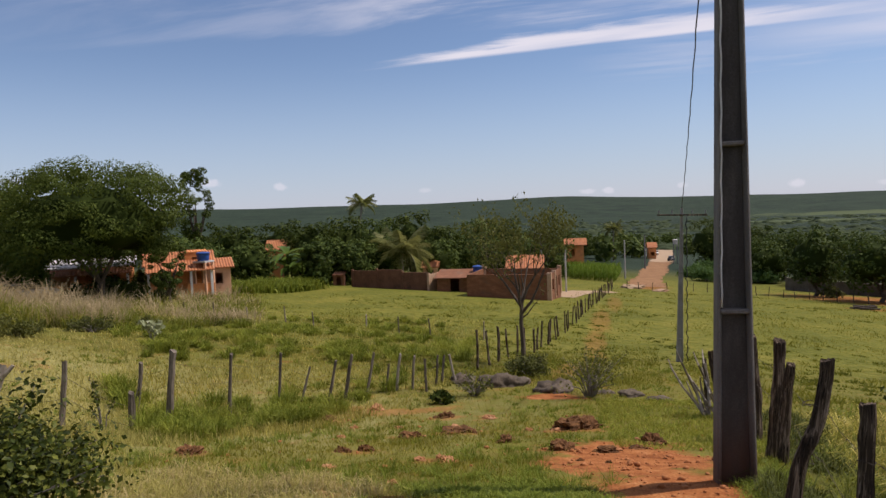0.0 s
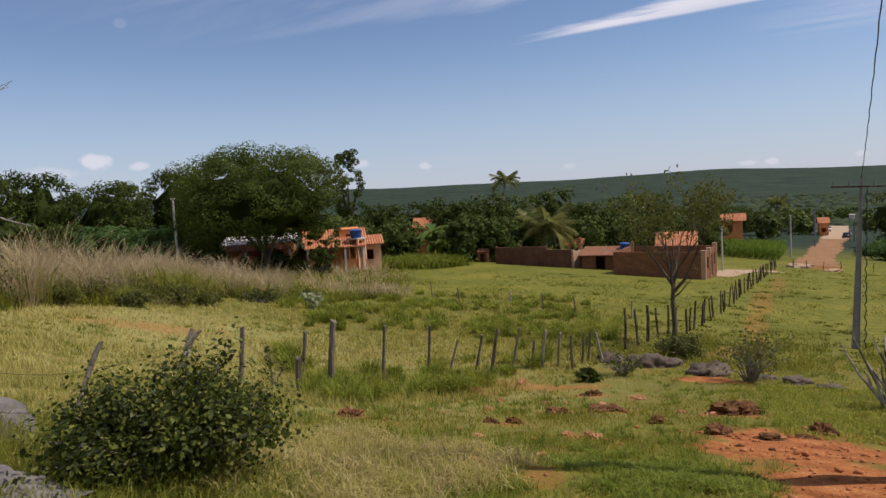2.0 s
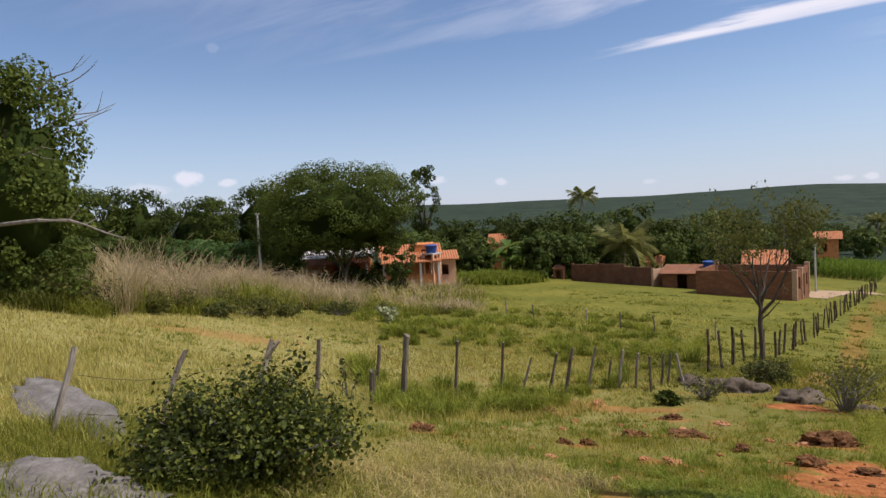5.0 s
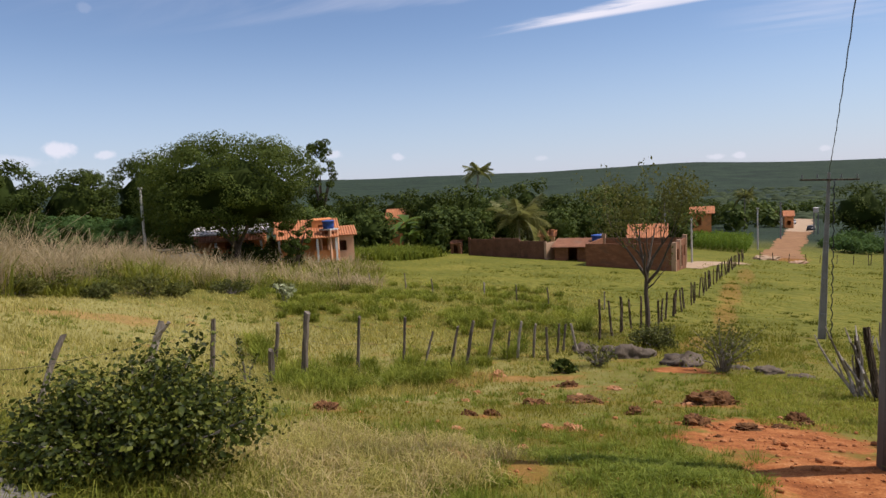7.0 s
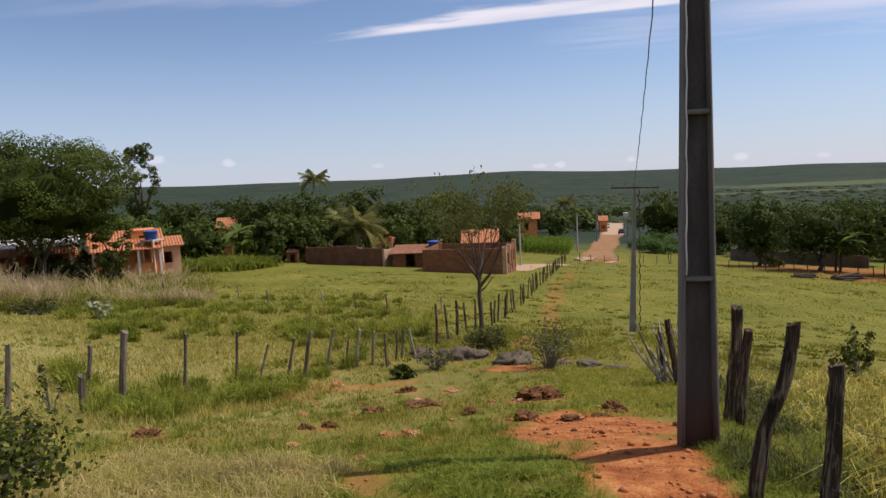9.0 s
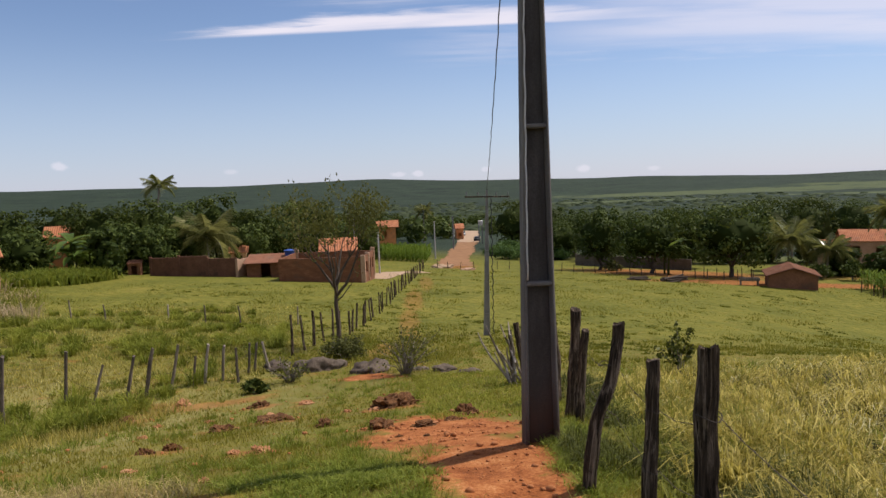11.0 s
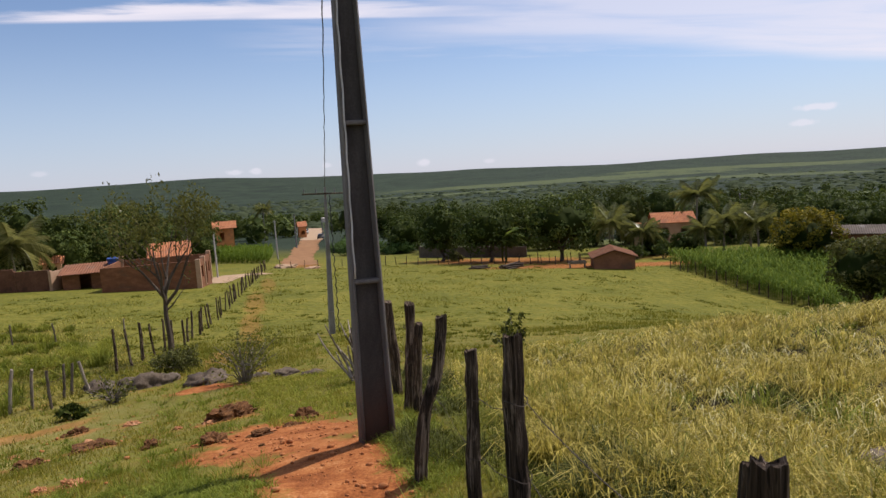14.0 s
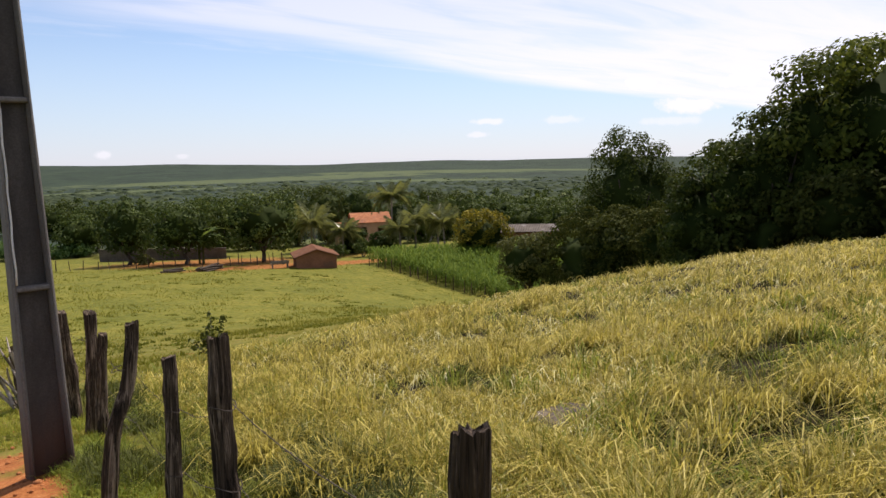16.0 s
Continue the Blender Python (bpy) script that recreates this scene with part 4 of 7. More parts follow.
def stick_heap():
    """Old stakes leaning in a bundle by the fence."""
    rng = random.Random(4)
    x0, y0 = 1.0, 12.6
    heap = thing("stick_bundle", x0, y0, on(x0, y0), "bundle of leaning grey dead stakes beside the fence", "stakes")
    for i in range(16):
        a, l = rng.uniform(-36, 14), rng.uniform(0.8, 1.5)
        bm = bmesh.new()
        bx = rng.uniform(-0.1, 0.35)
        pts = [(bx + math.sin(radians(a)) * l * s + rng.uniform(-0.03, 0.03), rng.uniform(-0.25, 0.25) * (1 - s * 0.3), -0.1 + math.cos(radians(a)) * l * s) for s in (0, 0.3, 0.6, 0.85, 1)]
        tube(bm, pts, [0.028, 0.026, 0.022, 0.017, 0.010], 6, True, 0.1, rng)
        part("stake", bm, M["stick_pale"], heap)


stick_heap()

# ---- trees ----


def unit(rng, n):
    v = rng.normal(size=(n, 3))
    return v / np.linalg.norm(v, axis=1, keepdims=True)


def leaf_mesh(centres, out, size, rng, long=1.6, spread=0.9, droop=0.0):
    """Many small rhombic leaves, facing more or less outwards, folded along the rib."""
    n = len(centres)
    nor = out + unit(rng, n) * spread
    nor /= np.linalg.norm(nor, axis=1, keepdims=True)
    t = np.cross(nor, unit(rng, n))
    t[:, 2] -= droop
    t /= np.linalg.norm(t, axis=1, keepdims=True) + 1e-9
    b = np.cross(nor, t)
    s = (size * rng.uniform(0.6, 1.35, n))[:, None]
    fold = nor * s * 0.16
    v = np.stack((centres - t * s * long * 0.5, centres + b * s * 0.5 + fold, centres + t * s * long * 0.5, centres - b * s * 0.5 + fold), 1).reshape(-1, 3)
    i = np.arange(n)[:, None] * 4
    f = np.concatenate((i + np.array([[0, 1, 2]]), i + np.array([[0, 2, 3]])), 0)
    return v, f


def crown(seed, rx, rz, lobes, leaves, size, squash=0.8, shell=0.55, flat_base=-0.5, spread=0.9, lobe=1.0, heart=1.0):
    """Leaf centres on many small clumps over an uneven dome."""
    rng = np.random.default_rng(seed)
    turn = np.arange(lobes) * 2.39996 + rng.normal(0, 0.35, lobes)
    up = 1 - (1 - flat_base) * (np.arange(lobes) + 0.5) / lobes + rng.normal(0, 0.06, lobes)
    flat = np.sqrt(np.clip(1 - up**2, 0.02, 1))
    d = np.stack((np.cos(turn) * flat, np.sin(turn) * flat, np.sin(np.clip(up, -1, 1) * np.pi / 2)), 1)
    # a few large limbs make the outline bulge; small clumps ride on them
    limbs = unit(rng, 9)
    limbs[:, 2] = np.abs(limbs[:, 2]) * 0.9
    def reach(q):
        return 0.64 + 0.26 * np.clip((np.max(q @ limbs.T, 1) - 0.45) / 0.5, 0, 1)

    k = (reach(d) + rng.uniform(-0.14, 0.05, lobes))[:, None]
    cen = d * k * np.array([rx, rx, rz])
    rad = rng.uniform(0.20, 0.36, lobes) * (0.6 * rx + 0.4 * rz) * lobe * (30 / lobes) ** 0.36
    pick = rng.choice(lobes, leaves, p=rad**2 / np.sum(rad**2))
    dirs = unit(rng, leaves)
    dist = rad[pick] * (shell + (1 - shell) * rng.uniform(0, 1, leaves) ** 0.5) * rng.uniform(0.86, 1.05, leaves)
    pts = cen[pick] + dirs * dist[:, None] * np.array([1, 1, squash])
    out = dirs * 0.75 + pts / np.linalg.norm(pts, axis=1, keepdims=True) * 0.4 + np.array([0, 0, 0.25])
    v, f = leaf_mesh(pts, out, size, rng, spread=spread)
    # the dense inside of twigs and leaves, coloured dark for the crown's shade
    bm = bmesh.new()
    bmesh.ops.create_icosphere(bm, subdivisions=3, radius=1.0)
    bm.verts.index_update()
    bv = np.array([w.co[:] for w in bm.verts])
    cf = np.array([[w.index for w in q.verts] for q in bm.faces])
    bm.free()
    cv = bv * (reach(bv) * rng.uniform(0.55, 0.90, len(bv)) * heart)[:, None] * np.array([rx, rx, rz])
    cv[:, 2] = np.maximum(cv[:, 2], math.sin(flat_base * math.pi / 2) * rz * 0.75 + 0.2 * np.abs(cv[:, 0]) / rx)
    return v, f, cv, cf


def tree_thing(name, x, y, height, radius, seed, leaf, label, leaves=2600, size=0.3, trunk_share=0.28, bark="bark", lobes=26, category="tree", group="", spread=0.9, squash=0.75, flat_base=-0.5, lobe=1.0):
    z = on(x, y)
    t = thing(name, x, y, z, label, category, group)
    rng = random.Random(seed)
    bm = bmesh.new()
    rz = height * (1 - trunk_share) / 1.75
    mid = height - rz * 1.05
    fork = max(height * trunk_share * 0.75, 0.3)
    r0 = 0.022 * height + 0.06
    tube(bm, [(0, 0, -0.3), (0.05 * height * rng.uniform(-1, 1), 0, fork * 0.5), (rng.uniform(-0.2, 0.2), rng.uniform(-0.2, 0.2), fork)], [r0 * 1.25, r0, r0 * 0.85], 8, True, 0.08, rng)
    for i in range(6):
        a = i * 1.05 + rng.uniform(-0.3, 0.3)
        e = (math.cos(a) * radius * rng.uniform(0.45, 0.75), math.sin(a) * radius * rng.uniform(0.45, 0.75), mid + rz * rng.uniform(-0.25, 0.5))
        m1 = (e[0] * 0.4, e[1] * 0.4, fork + (e[2] - fork) * 0.5)
        tube(bm, [(0, 0, fork * 0.85), m1, e], [r0 * 0.6, r0 * 0.4, r0 * 0.12], 6, True, 0.08, rng)
    part("trunk", bm, M[bark], t)
    v, f, cv, cf = crown(seed, radius, rz, lobes, leaves, size, squash, flat_base=flat_base, spread=spread, lobe=lobe)
    grow = np.array([*[radius / np.percentile(np.hypot(v[:, 0], v[:, 1]), 96)] * 2, (height - mid) / np.percentile(v[:, 2], 99.7)])
    v, cv = v * grow + np.array([0, 0, mid]), cv * grow + np.array([0, 0, mid])
    v[:, 2] = np.maximum(v[:, 2], 0.05 + 0.3 * np.abs(np.sin(v[:, 0] * 9)))
    cv[:, 2] = np.maximum(cv[:, 2], 0.02)
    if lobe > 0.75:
        part("inner_foliage", mesh_of("inner_foliage", cv, cf), M["crown_shade"], t)
    part("crown", mesh_of("crown", v, f), M[leaf], t)
    return t


TREES = [
    (-63.9, 27.9, 8.5, 4.9, "dark"),
    (-65.9, 35.2, 9.3, 3.9, "dark"),
    (-66.5, 43.9, 9.0, 4.5, "dark"),
    (-66.5, 52.3, 10.8, 4.2, "dark"),
    (-50.3, 32.1, 4.1, 2.7, "shrub"),
    (-48.2, 35.1, 4.1, 2.3, "shrub"),
    (-47.6, 39.1, 3.8, 1.9, "shrub"),
    (-56.0, 69.8, 5.5, 4.7, "mid"),
    (-54.5, 77.2, 7.5, 3.6, "dark"),
    (-51.5, 85.1, 8.6, 4.4, "dark"),
    (-43.9, 80.3, 8.1, 3.7, "dark"),
    (-43.8, 89.3, 9.4, 3.8, "dark"),
    (-37.1, 86.8, 9.0, 3.3, "mid"),
    (-33.2, 90.6, 10.2, 3.4, "dark"),
    (-28.6, 90.0, 8.0, 3.0, "dark"),
    (-27.5, 105.9, 9.7, 3.8, "mid"),
    (-23.3, 109.0, 10.0, 3.5, "dark"),
    (-18.8, 117.9, 8.0, 4.2, "dark"),
    (-17.2, 163.5, 7.8, 5.8, "dark"),
    (-11.6, 189.0, 6.7, 6.0, "dark"),
    (-4.0, 229.4, 5.4, 4.8, "mid"),
    (13.1, 148.8, 11.5, 5.2, "dark"),
    (20.9, 147.9, 9.4, 4.7, "dark"),
    (23.2, 127.3, 9.2, 3.6, "mid"),
    (20.1, 92.3, 8.5, 3.6, "stem"),
    (25.4, 85.7, 8.5, 4.9, "stem"),
    (33.8, 80.6, 9.2, 5.1, "stem"),
    (34.7, 97.4, 8.1, 2.9, "stem"),
    (-35.1, 64.6, 5.3, 1.7, "mid"),
    (42.3, 122.3, 9.9, 4.1, "mid"),
    (69.3, 132.5, 11.5, 4.7, "dark"),
    (83.7, 141.6, 11.1, 5.8, "mid"),
    (83.1, 112.1, 10.1, 3.9, "dark"),
    (89.2, 107.3, 9.2, 3.9, "dark"),
    (103.3, 108.2, 8.2, 5.2, "mid"),
    (95.1, 88.1, 7.1, 4.5, "mid"),
    (48.5, 34.7, 15.0, 3.6, "dark"),
    (48.6, 36.3, 13.4, 2.1, "dark"),
    (50.3, 33.9, 13.4, 2.0, "dark"),
    (48.3, 38.2, 10.9, 2.6, "dark"),
    (52.2, 32.8, 11.3, 1.8, "dark"),
    (-50.6, 66.5, 4.1, 3.2, "fill"),
    (-48.6, 72.8, 5.1, 3.4, "fill"),
    (-39.7, 75.7, 6.0, 3.0, "fill"),
    (-35.5, 75.5, 5.7, 2.9, "fill"),
    (-34.4, 82.5, 6.6, 3.1, "fill"),
    (-28.4, 86.9, 6.1, 3.2, "fill"),
    (-26.2, 93.8, 6.8, 3.4, "fill"),
    (-22.5, 96.8, 6.5, 3.1, "fill"),
    (-19.0, 101.7, 6.3, 2.9, "fill"),
    (-15.0, 106.3, 5.8, 3.0, "fill"),
    (19.1, 119.9, 7.1, 4.3, "fill"),
    (25.5, 114.6, 7.6, 4.1, "fill"),
    (32.1, 115.0, 8.0, 4.2, "fill"),
    (36.4, 109.5, 7.9, 4.1, "fill"),
    (43.2, 109.2, 8.0, 4.1, "fill"),
    (50.6, 110.4, 8.0, 4.3, "fill"),
    (60.1, 112.4, 8.7, 3.6, "fill"),
    (74.8, 108.2, 8.9, 3.7, "fill"),
    (69.4, 94.9, 7.8, 3.7, "fill"),
    (75.9, 94.9, 7.7, 3.8, "fill"),
    (78.2, 87.8, 7.1, 3.7, "fill"),
    (79.2, 78.6, 6.0, 3.9, "fill"),
    (78.6, 69.0, 5.8, 3.7, "fill"),
    (48.4, 82.3, 3.5, 2.2, "fill"),
    (52.1, 80.0, 3.3, 2.2, "fill"),
    (36.5, 27.4, 6.0, 2.1, "low"),
    (36.7, 23.7, 5.8, 2.0, "low"),
    (34.8, 19.1, 4.5, 2.1, "low"),
    (32.5, 14.9, 3.9, 2.1, "low"),
    (30.9, 11.0, 3.6, 2.1, "low"),
    (30.9, 7.7, 3.2, 2.0, "low"),
    (35.8, 21.3, 5.0, 1.8, "low"),
    (33.7, 16.9, 5.1, 1.7, "low"),
    (-59.7, 22.3, 6.4, 4.5, "dark"),
    (-66.4, 60.2, 9.1, 3.9, "dark"),
    (-55.2, 27.5, 3.9, 2.7, "fill"),
    (-56.9, 32.9, 4.3, 2.3, "fill"),
    (-53.2, 22.5, 3.2, 2.5, "fill"),
    (35.6, 9.4, 9.8, 5.5, "lit"),
    (33.9, 13.0, 10.0, 2.9, "lit"),
    (38.2, 19.1, 8.6, 2.5, "dark"),
    (32.3, 16.6, 6.9, 2.6, "dark"),
    (33.2, 14.9, 8.3, 2.4, "dark"),
    (31.6, 18.4, 5.6, 2.2, "dark"),
    (53.7, 112.4, 11.2, 4.0, "dark"),
    (59.2, 109.6, 11.0, 3.8, "dark"),
    (78.6, 103.0, 9.6, 3.8, "dark"),
]
KINDS = {
    "dark": ("leaf_dark", "dense dark-green tree with a rounded crown", 0.14),
    "stem": ("leaf_mid", "dark-green tree with a bare trunk beside the corral", 0.20),
    "mid": ("leaf_mid", "green broad-leaved tree among the village trees", 0.14),
    "fill": ("leaf_mid", "low dense tree filling the gap between larger ones", 0.04),
    "lit": ("leaf_low", "tall full green tree above the grassy brow", 0.14),
    "low": ("leaf_brow", "low dark-green bushy tree along the field's edge", 0.03),
    "shrub": ("leaf_shrub", "low bluish-green bushy tree behind the tall grass", 0.06),
}
for i, (x, y, h, r, kind) in enumerate(TREES):
    leaf, label, share = KINDS[kind]
    near = math.hypot(x, y) < 70 or (x < -60 and y < 56)
    tree_thing("tree", x, y, h, r, 100 + i, leaf, label, (int(min(2900 * r, 12500)) if near else 2250), (0.108 + 0.010 * r) if near else 0.25, share, lobes=(90 if r < 3.2 else 150) if near else 64, group="trees round the village", flat_base=-1.0 if share < 0.18 else -0.8, spread=0.6, lobe=1.05)

tree_thing("tree", -41.0, 40.3, 11.0, 7.5, 61, "leaf_mango", "broad spreading green tree shading the orange house", 46000, 0.112, 0.235, lobes=170, flat_base=-0.58, lobe=1.08, spread=0.6, squash=0.7)
tree_thing("tree", -37.5, 43.9, 4.7, 1.7, 66, "leaf_mid", "small dark tree standing before the orange house", 3600, 0.11, 0.30, lobes=40, flat_base=-0.9, lobe=0.72)
tree_thing("tree", -38.8, 69.6, 4.7, 2.3, 67, "leaf_low", "rounded green tree behind the banana clump", 4600, 0.15, 0.08, lobes=70, flat_base=-1.0)
tree_thing("tree", -67.4, 86.3, 16.8, 2.6, 62, "leaf_dark", "tall thin tree with a sparse dark crown", 4200, 0.22, 0.30, lobes=60, flat_base=-0.9, lobe=0.7)
tree_thing("tree", 56.4, 63.0, 6.3, 3.6, 63, "leaf_yellow", "round yellowish-green bushy tree beside the maize", 9000, 0.17, 0.03, lobes=110, flat_base=-1.0)
tree_thing("tree", 38.0, 29.5, 7.0, 4.6, 64, "leaf_brow", "wide olive-green bushy tree below the grassy brow", 24000, 0.115, 0.04, lobes=150, flat_base=-1.0, spread=0.7, squash=0.55)
tree_thing("tree", 35.5, 34.3, 6.0, 2.4, 65, "leaf_olive", "sparse olive-green small tree beside the maize field", 4200, 0.13, 0.3, lobes=50)


def bare_tree():
    """The slim thin-leaved tree on the slope."""
    x, y = -4.33, 21.96
    t = thing("tree", x, y, on(x, y), "slim sparse tree with thin yellowish-green foliage and bare twigs", "tree")
    rng = random.Random(8)
    bm = bmesh.new()
    tips = []
    tube(bm, [(0, 0, -0.2), (0.02, 0, 0.7), (-0.03, 0.02, 1.5), (0.02, 0, 2.2)], [0.10, 0.085, 0.075, 0.065], 8, True, 0.08, rng)

    def grow(p, d, length, r, level):
        pts, rad = [p], [r]
        for k in range(3):
            d = (d + Vector((rng.uniform(-0.25, 0.25), rng.uniform(-0.25, 0.25), rng.uniform(-0.02, 0.22)))).normalized()
            p = p + d * length / 3
            pts.append(p)
            rad.append(r * (1 - 0.22 * (k + 1)))
        tube(bm, pts, rad, 5, True)
        if level >= 2:
            tips.append((pts[2], 0.32))
            tips.append((p, 0.36))
        if level < 4:
            for _ in range(3 if level < 3 else 2):
                s = rng.choice((1, 2, 3))
                nd = (d + Vector((rng.uniform(-1, 1), rng.uniform(-1, 1), rng.uniform(-0.25, 0.55)))).normalized()
                grow(pts[s], nd, length * rng.uniform(0.6, 0.85), rad[s] * 0.62, level + 1)

    for a, tilt in ((0.3, 0.35), (1.4, 0.6), (2.6, 0.75), (3.6, 0.6), (5.0, 0.55), (6.1, 0.8)):
        grow(Vector((0.01, 0, rng.uniform(1.75, 2.2))), Vector((math.cos(a) * tilt, math.sin(a) * tilt, 0.9)).normalized(), 1.7, 0.062, 1)
    grow(Vector((-0.01, 0, 1.6)), Vector((0.7, 0, 0.55)).normalized(), 0.9, 0.03, 3)
    part("trunk", bm, M["bark"], t)
    g = np.random.default_rng(5)
    cen, out = [], []
    for p, s in tips:
        if p.z < 2.3 or p.z > 5.9 or g.uniform() < 0.10:
            continue
        k = int(g.integers(6, 16) * (0.8 if p.z > 5.0 else 1.3 if p.z > 3.7 else 0.45))
        d = unit(g, k)
        cen.append(np.array(p)[None] + d * s * g.uniform(0.15, 0.8, (k, 1)))
        out.append(d)
    v, f = leaf_mesh(np.concatenate(cen), np.concatenate(out), 0.058, g, 1.9, 0.9, 0.5)
    part("crown", mesh_of("crown", v, f), M["leaf_dry"], t)


bare_tree()


def frond_mesh(seed, length, droop, width):
    """A feather palm frond: a bent rib with drooping leaflets on both sides."""
    g = np.random.default_rng(seed)
    k = 34
    s = np.linspace(0.10, 1, k)
    x = length * s * (1 - 0.12 * droop * s)
    z = length * (0.42 * s - droop * 0.62 * s**2)
    vs, fs = [], []
    for side in (-1, 1):
        for i in range(k):
            w = width * math.sin(math.pi * min(1, 0.15 + 0.85 * s[i])) ** 0.6 * g.uniform(0.8, 1.1) + 0.05
            p = np.array((x[i], 0, z[i]))
            tip = p + np.array((w * 0.45, side * w * 0.75, -w * g.uniform(0.35, 0.75)))
            wd = np.array((length / k * 0.95, 0, 0.02))
            b = len(vs)
            vs += [p - wd * 0.5, p + wd * 0.5, tip]
            fs.append((b, b + 1, b + 2))
    for i in range(k - 1):
        b = len(vs)
        a0, a1 = np.array((x[i], 0, z[i])), np.array((x[i + 1], 0, z[i + 1]))
        t = 0.035 * (1 - 0.8 * s[i])
        vs += [a0 + (0, t, 0), a0 - (0, t, 0), a1 - (0, t, 0), a1 + (0, t, 0)]
        fs += [(b, b + 1, b + 2), (b, b + 2, b + 3)]
    return mesh_of("frond", np.array(vs), np.array(fs), M["palm"])


FRONDS = [frond_mesh(300 + i, 1.0, d, 0.34) for i, d in enumerate((0.5, 0.8, 1.1, 1.45))]


def palm(x, y, height, reach, seed, label, count=26, trunk_lean=4, leaf="palm"):
    p = thing("palm_tree", x, y, on(x, y), label, "palm", "palms")
    rng = random.Random(seed)
    bm = bmesh.new()
    lx, ly = math.sin(radians(rng.uniform(-trunk_lean, trunk_lean))), math.sin(radians(rng.uniform(-trunk_lean, trunk_lean)))
    stem = height - reach * 0.35
    pts = [(lx * stem * s * s, ly * stem * s * s, -0.3 + (stem + 0.3) * s) for s in (0, 0.15, 0.4, 0.7, 1)]
    tube(bm, pts, [0.24, 0.17, 0.14, 0.13, 0.15], 8, True, 0.05, rng)
    part("trunk", bm, M["bark_pale"], p)
    top = Vector(pts[-1])
    for i in range(count):
        ring = i / count
        f = new("frond", FRONDS[min(3, int(ring * 4))])
        f.parent = p
        f.material_slots[0].link = "OBJECT"
        f.material_slots[0].material = M[leaf]
        f.matrix_local = Matrix.Translation(top) @ pose(0, 0, 0, rng.uniform(-14, 14), 14 - (1 - ring) * 52 + rng.uniform(-8, 8), i * 137.5 + rng.uniform(-12, 12)) @ Matrix.Scale(reach * rng.uniform(0.85, 1.12), 4)
    for i in range(5):
        bm = bmesh.new()
        bmesh.ops.create_icosphere(bm, subdivisions=1, radius=0.13)
        c = part("coconut", bm, M["leaf_olive"], p)
        c.matrix_local = Matrix.Translation(top + Vector((math.cos(i * 1.26) * 0.24, math.sin(i * 1.26) * 0.24, -0.18)))
    return p


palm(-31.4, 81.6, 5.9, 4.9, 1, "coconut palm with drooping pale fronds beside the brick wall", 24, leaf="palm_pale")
palm(-50.1, 108.4, 13.6, 3.4, 2, "tall coconut palm rising above the other trees", 18)
palm(-27.4, 116.2, 9.4, 3.2, 3, "coconut palm among the village trees")
palm(-48, 83, 5.6, 3.0, 9, "young coconut palm behind the orange house")
palm(-8.5, 175, 9.4, 3.2, 10, "coconut palm far down the village")
palm(47.5, 93.0, 6.6, 4.0, 4, "coconut palm beside a green plot")
palm(42.6, 84.2, 5.6, 3.2, 5, "coconut palm behind the brick shed")
palm(63.6, 95.2, 9.8, 4.4, 6, "tall coconut palm near the tiled house")
palm(55.3, 76.6, 5.7, 3.6, 7, "coconut palm beside the maize field")
palm(58.7, 74.1, 5.0, 3.4, 8, "short coconut palm beside the maize field")
palm(46.1, 81.5, 4.4, 3.2, 12, "coconut palm with dark hanging fronds before the tiled house")
palm(51.8, 75.4, 4.6, 3.0, 13, "short coconut palm at the head of the maize")
palm(62.0, 80.0, 5.8, 3.6, 11, "coconut palm behind the maize field")


def banana(x, y, height, seed, label):
    p = thing("banana_plant", x, y, on(x, y), label, "banana plant", "banana plants")
    rng = random.Random(seed)
    for s in range(4):
        sx, sy, h = rng.uniform(-1.1, 1.1), rng.uniform(-1.1, 1.1), height * rng.uniform(0.6, 1)
        bm = bmesh.new()
        tube(bm, [(sx, sy, -0.2), (sx * 1.05, sy, h * 0.3), (sx * 1.1, sy * 1.05, h * 0.62)], [0.13, 0.11, 0.07], 7)
        part("stem", bm, M["leaf_olive"], p)
        for k in range(7):
            a, l, up = k * 2.4 + rng.uniform(-0.4, 0.4), h * rng.uniform(0.4, 0.55), rng.uniform(0.25, 0.9)
            bm = bmesh.new()
            rows = []
            for i in range(6):
                q = i / 5
                w = 0.36 * math.sin(math.pi * (0.12 + 0.86 * q)) + 0.02
                c = Vector((sx * 1.1 + math.cos(a) * l * q, sy * 1.05 + math.sin(a) * l * q, h * 0.6 + l * (up * q - 0.75 * q * q * (1.1 - 0.5 * up))))
                side = Vector((-math.sin(a), math.cos(a), 0)) * w
                rows.append([bm.verts.new(c - side + Vector((0, 0, 0.06))), bm.verts.new(c), bm.verts.new(c + side + Vector((0, 0, 0.06)))])
            for r0, r1 in zip(rows, rows[1:]):
                for j in (0, 1):
                    bm.faces.new((r0[j], r0[j + 1], r1[j + 1], r1[j]))
            part("leaf", bm, M["leaf_banana"], p)


banana(-37.6, 64.0, 6.2, 1, "tall banana clump at the edge of the pasture")
banana(-39.6, 65.4, 5.2, 2, "banana clump behind the weeds")
banana(27.6, 84.9, 6.2, 3, "banana clump with pale leaves between the corral trees")

# ---- buildings ----


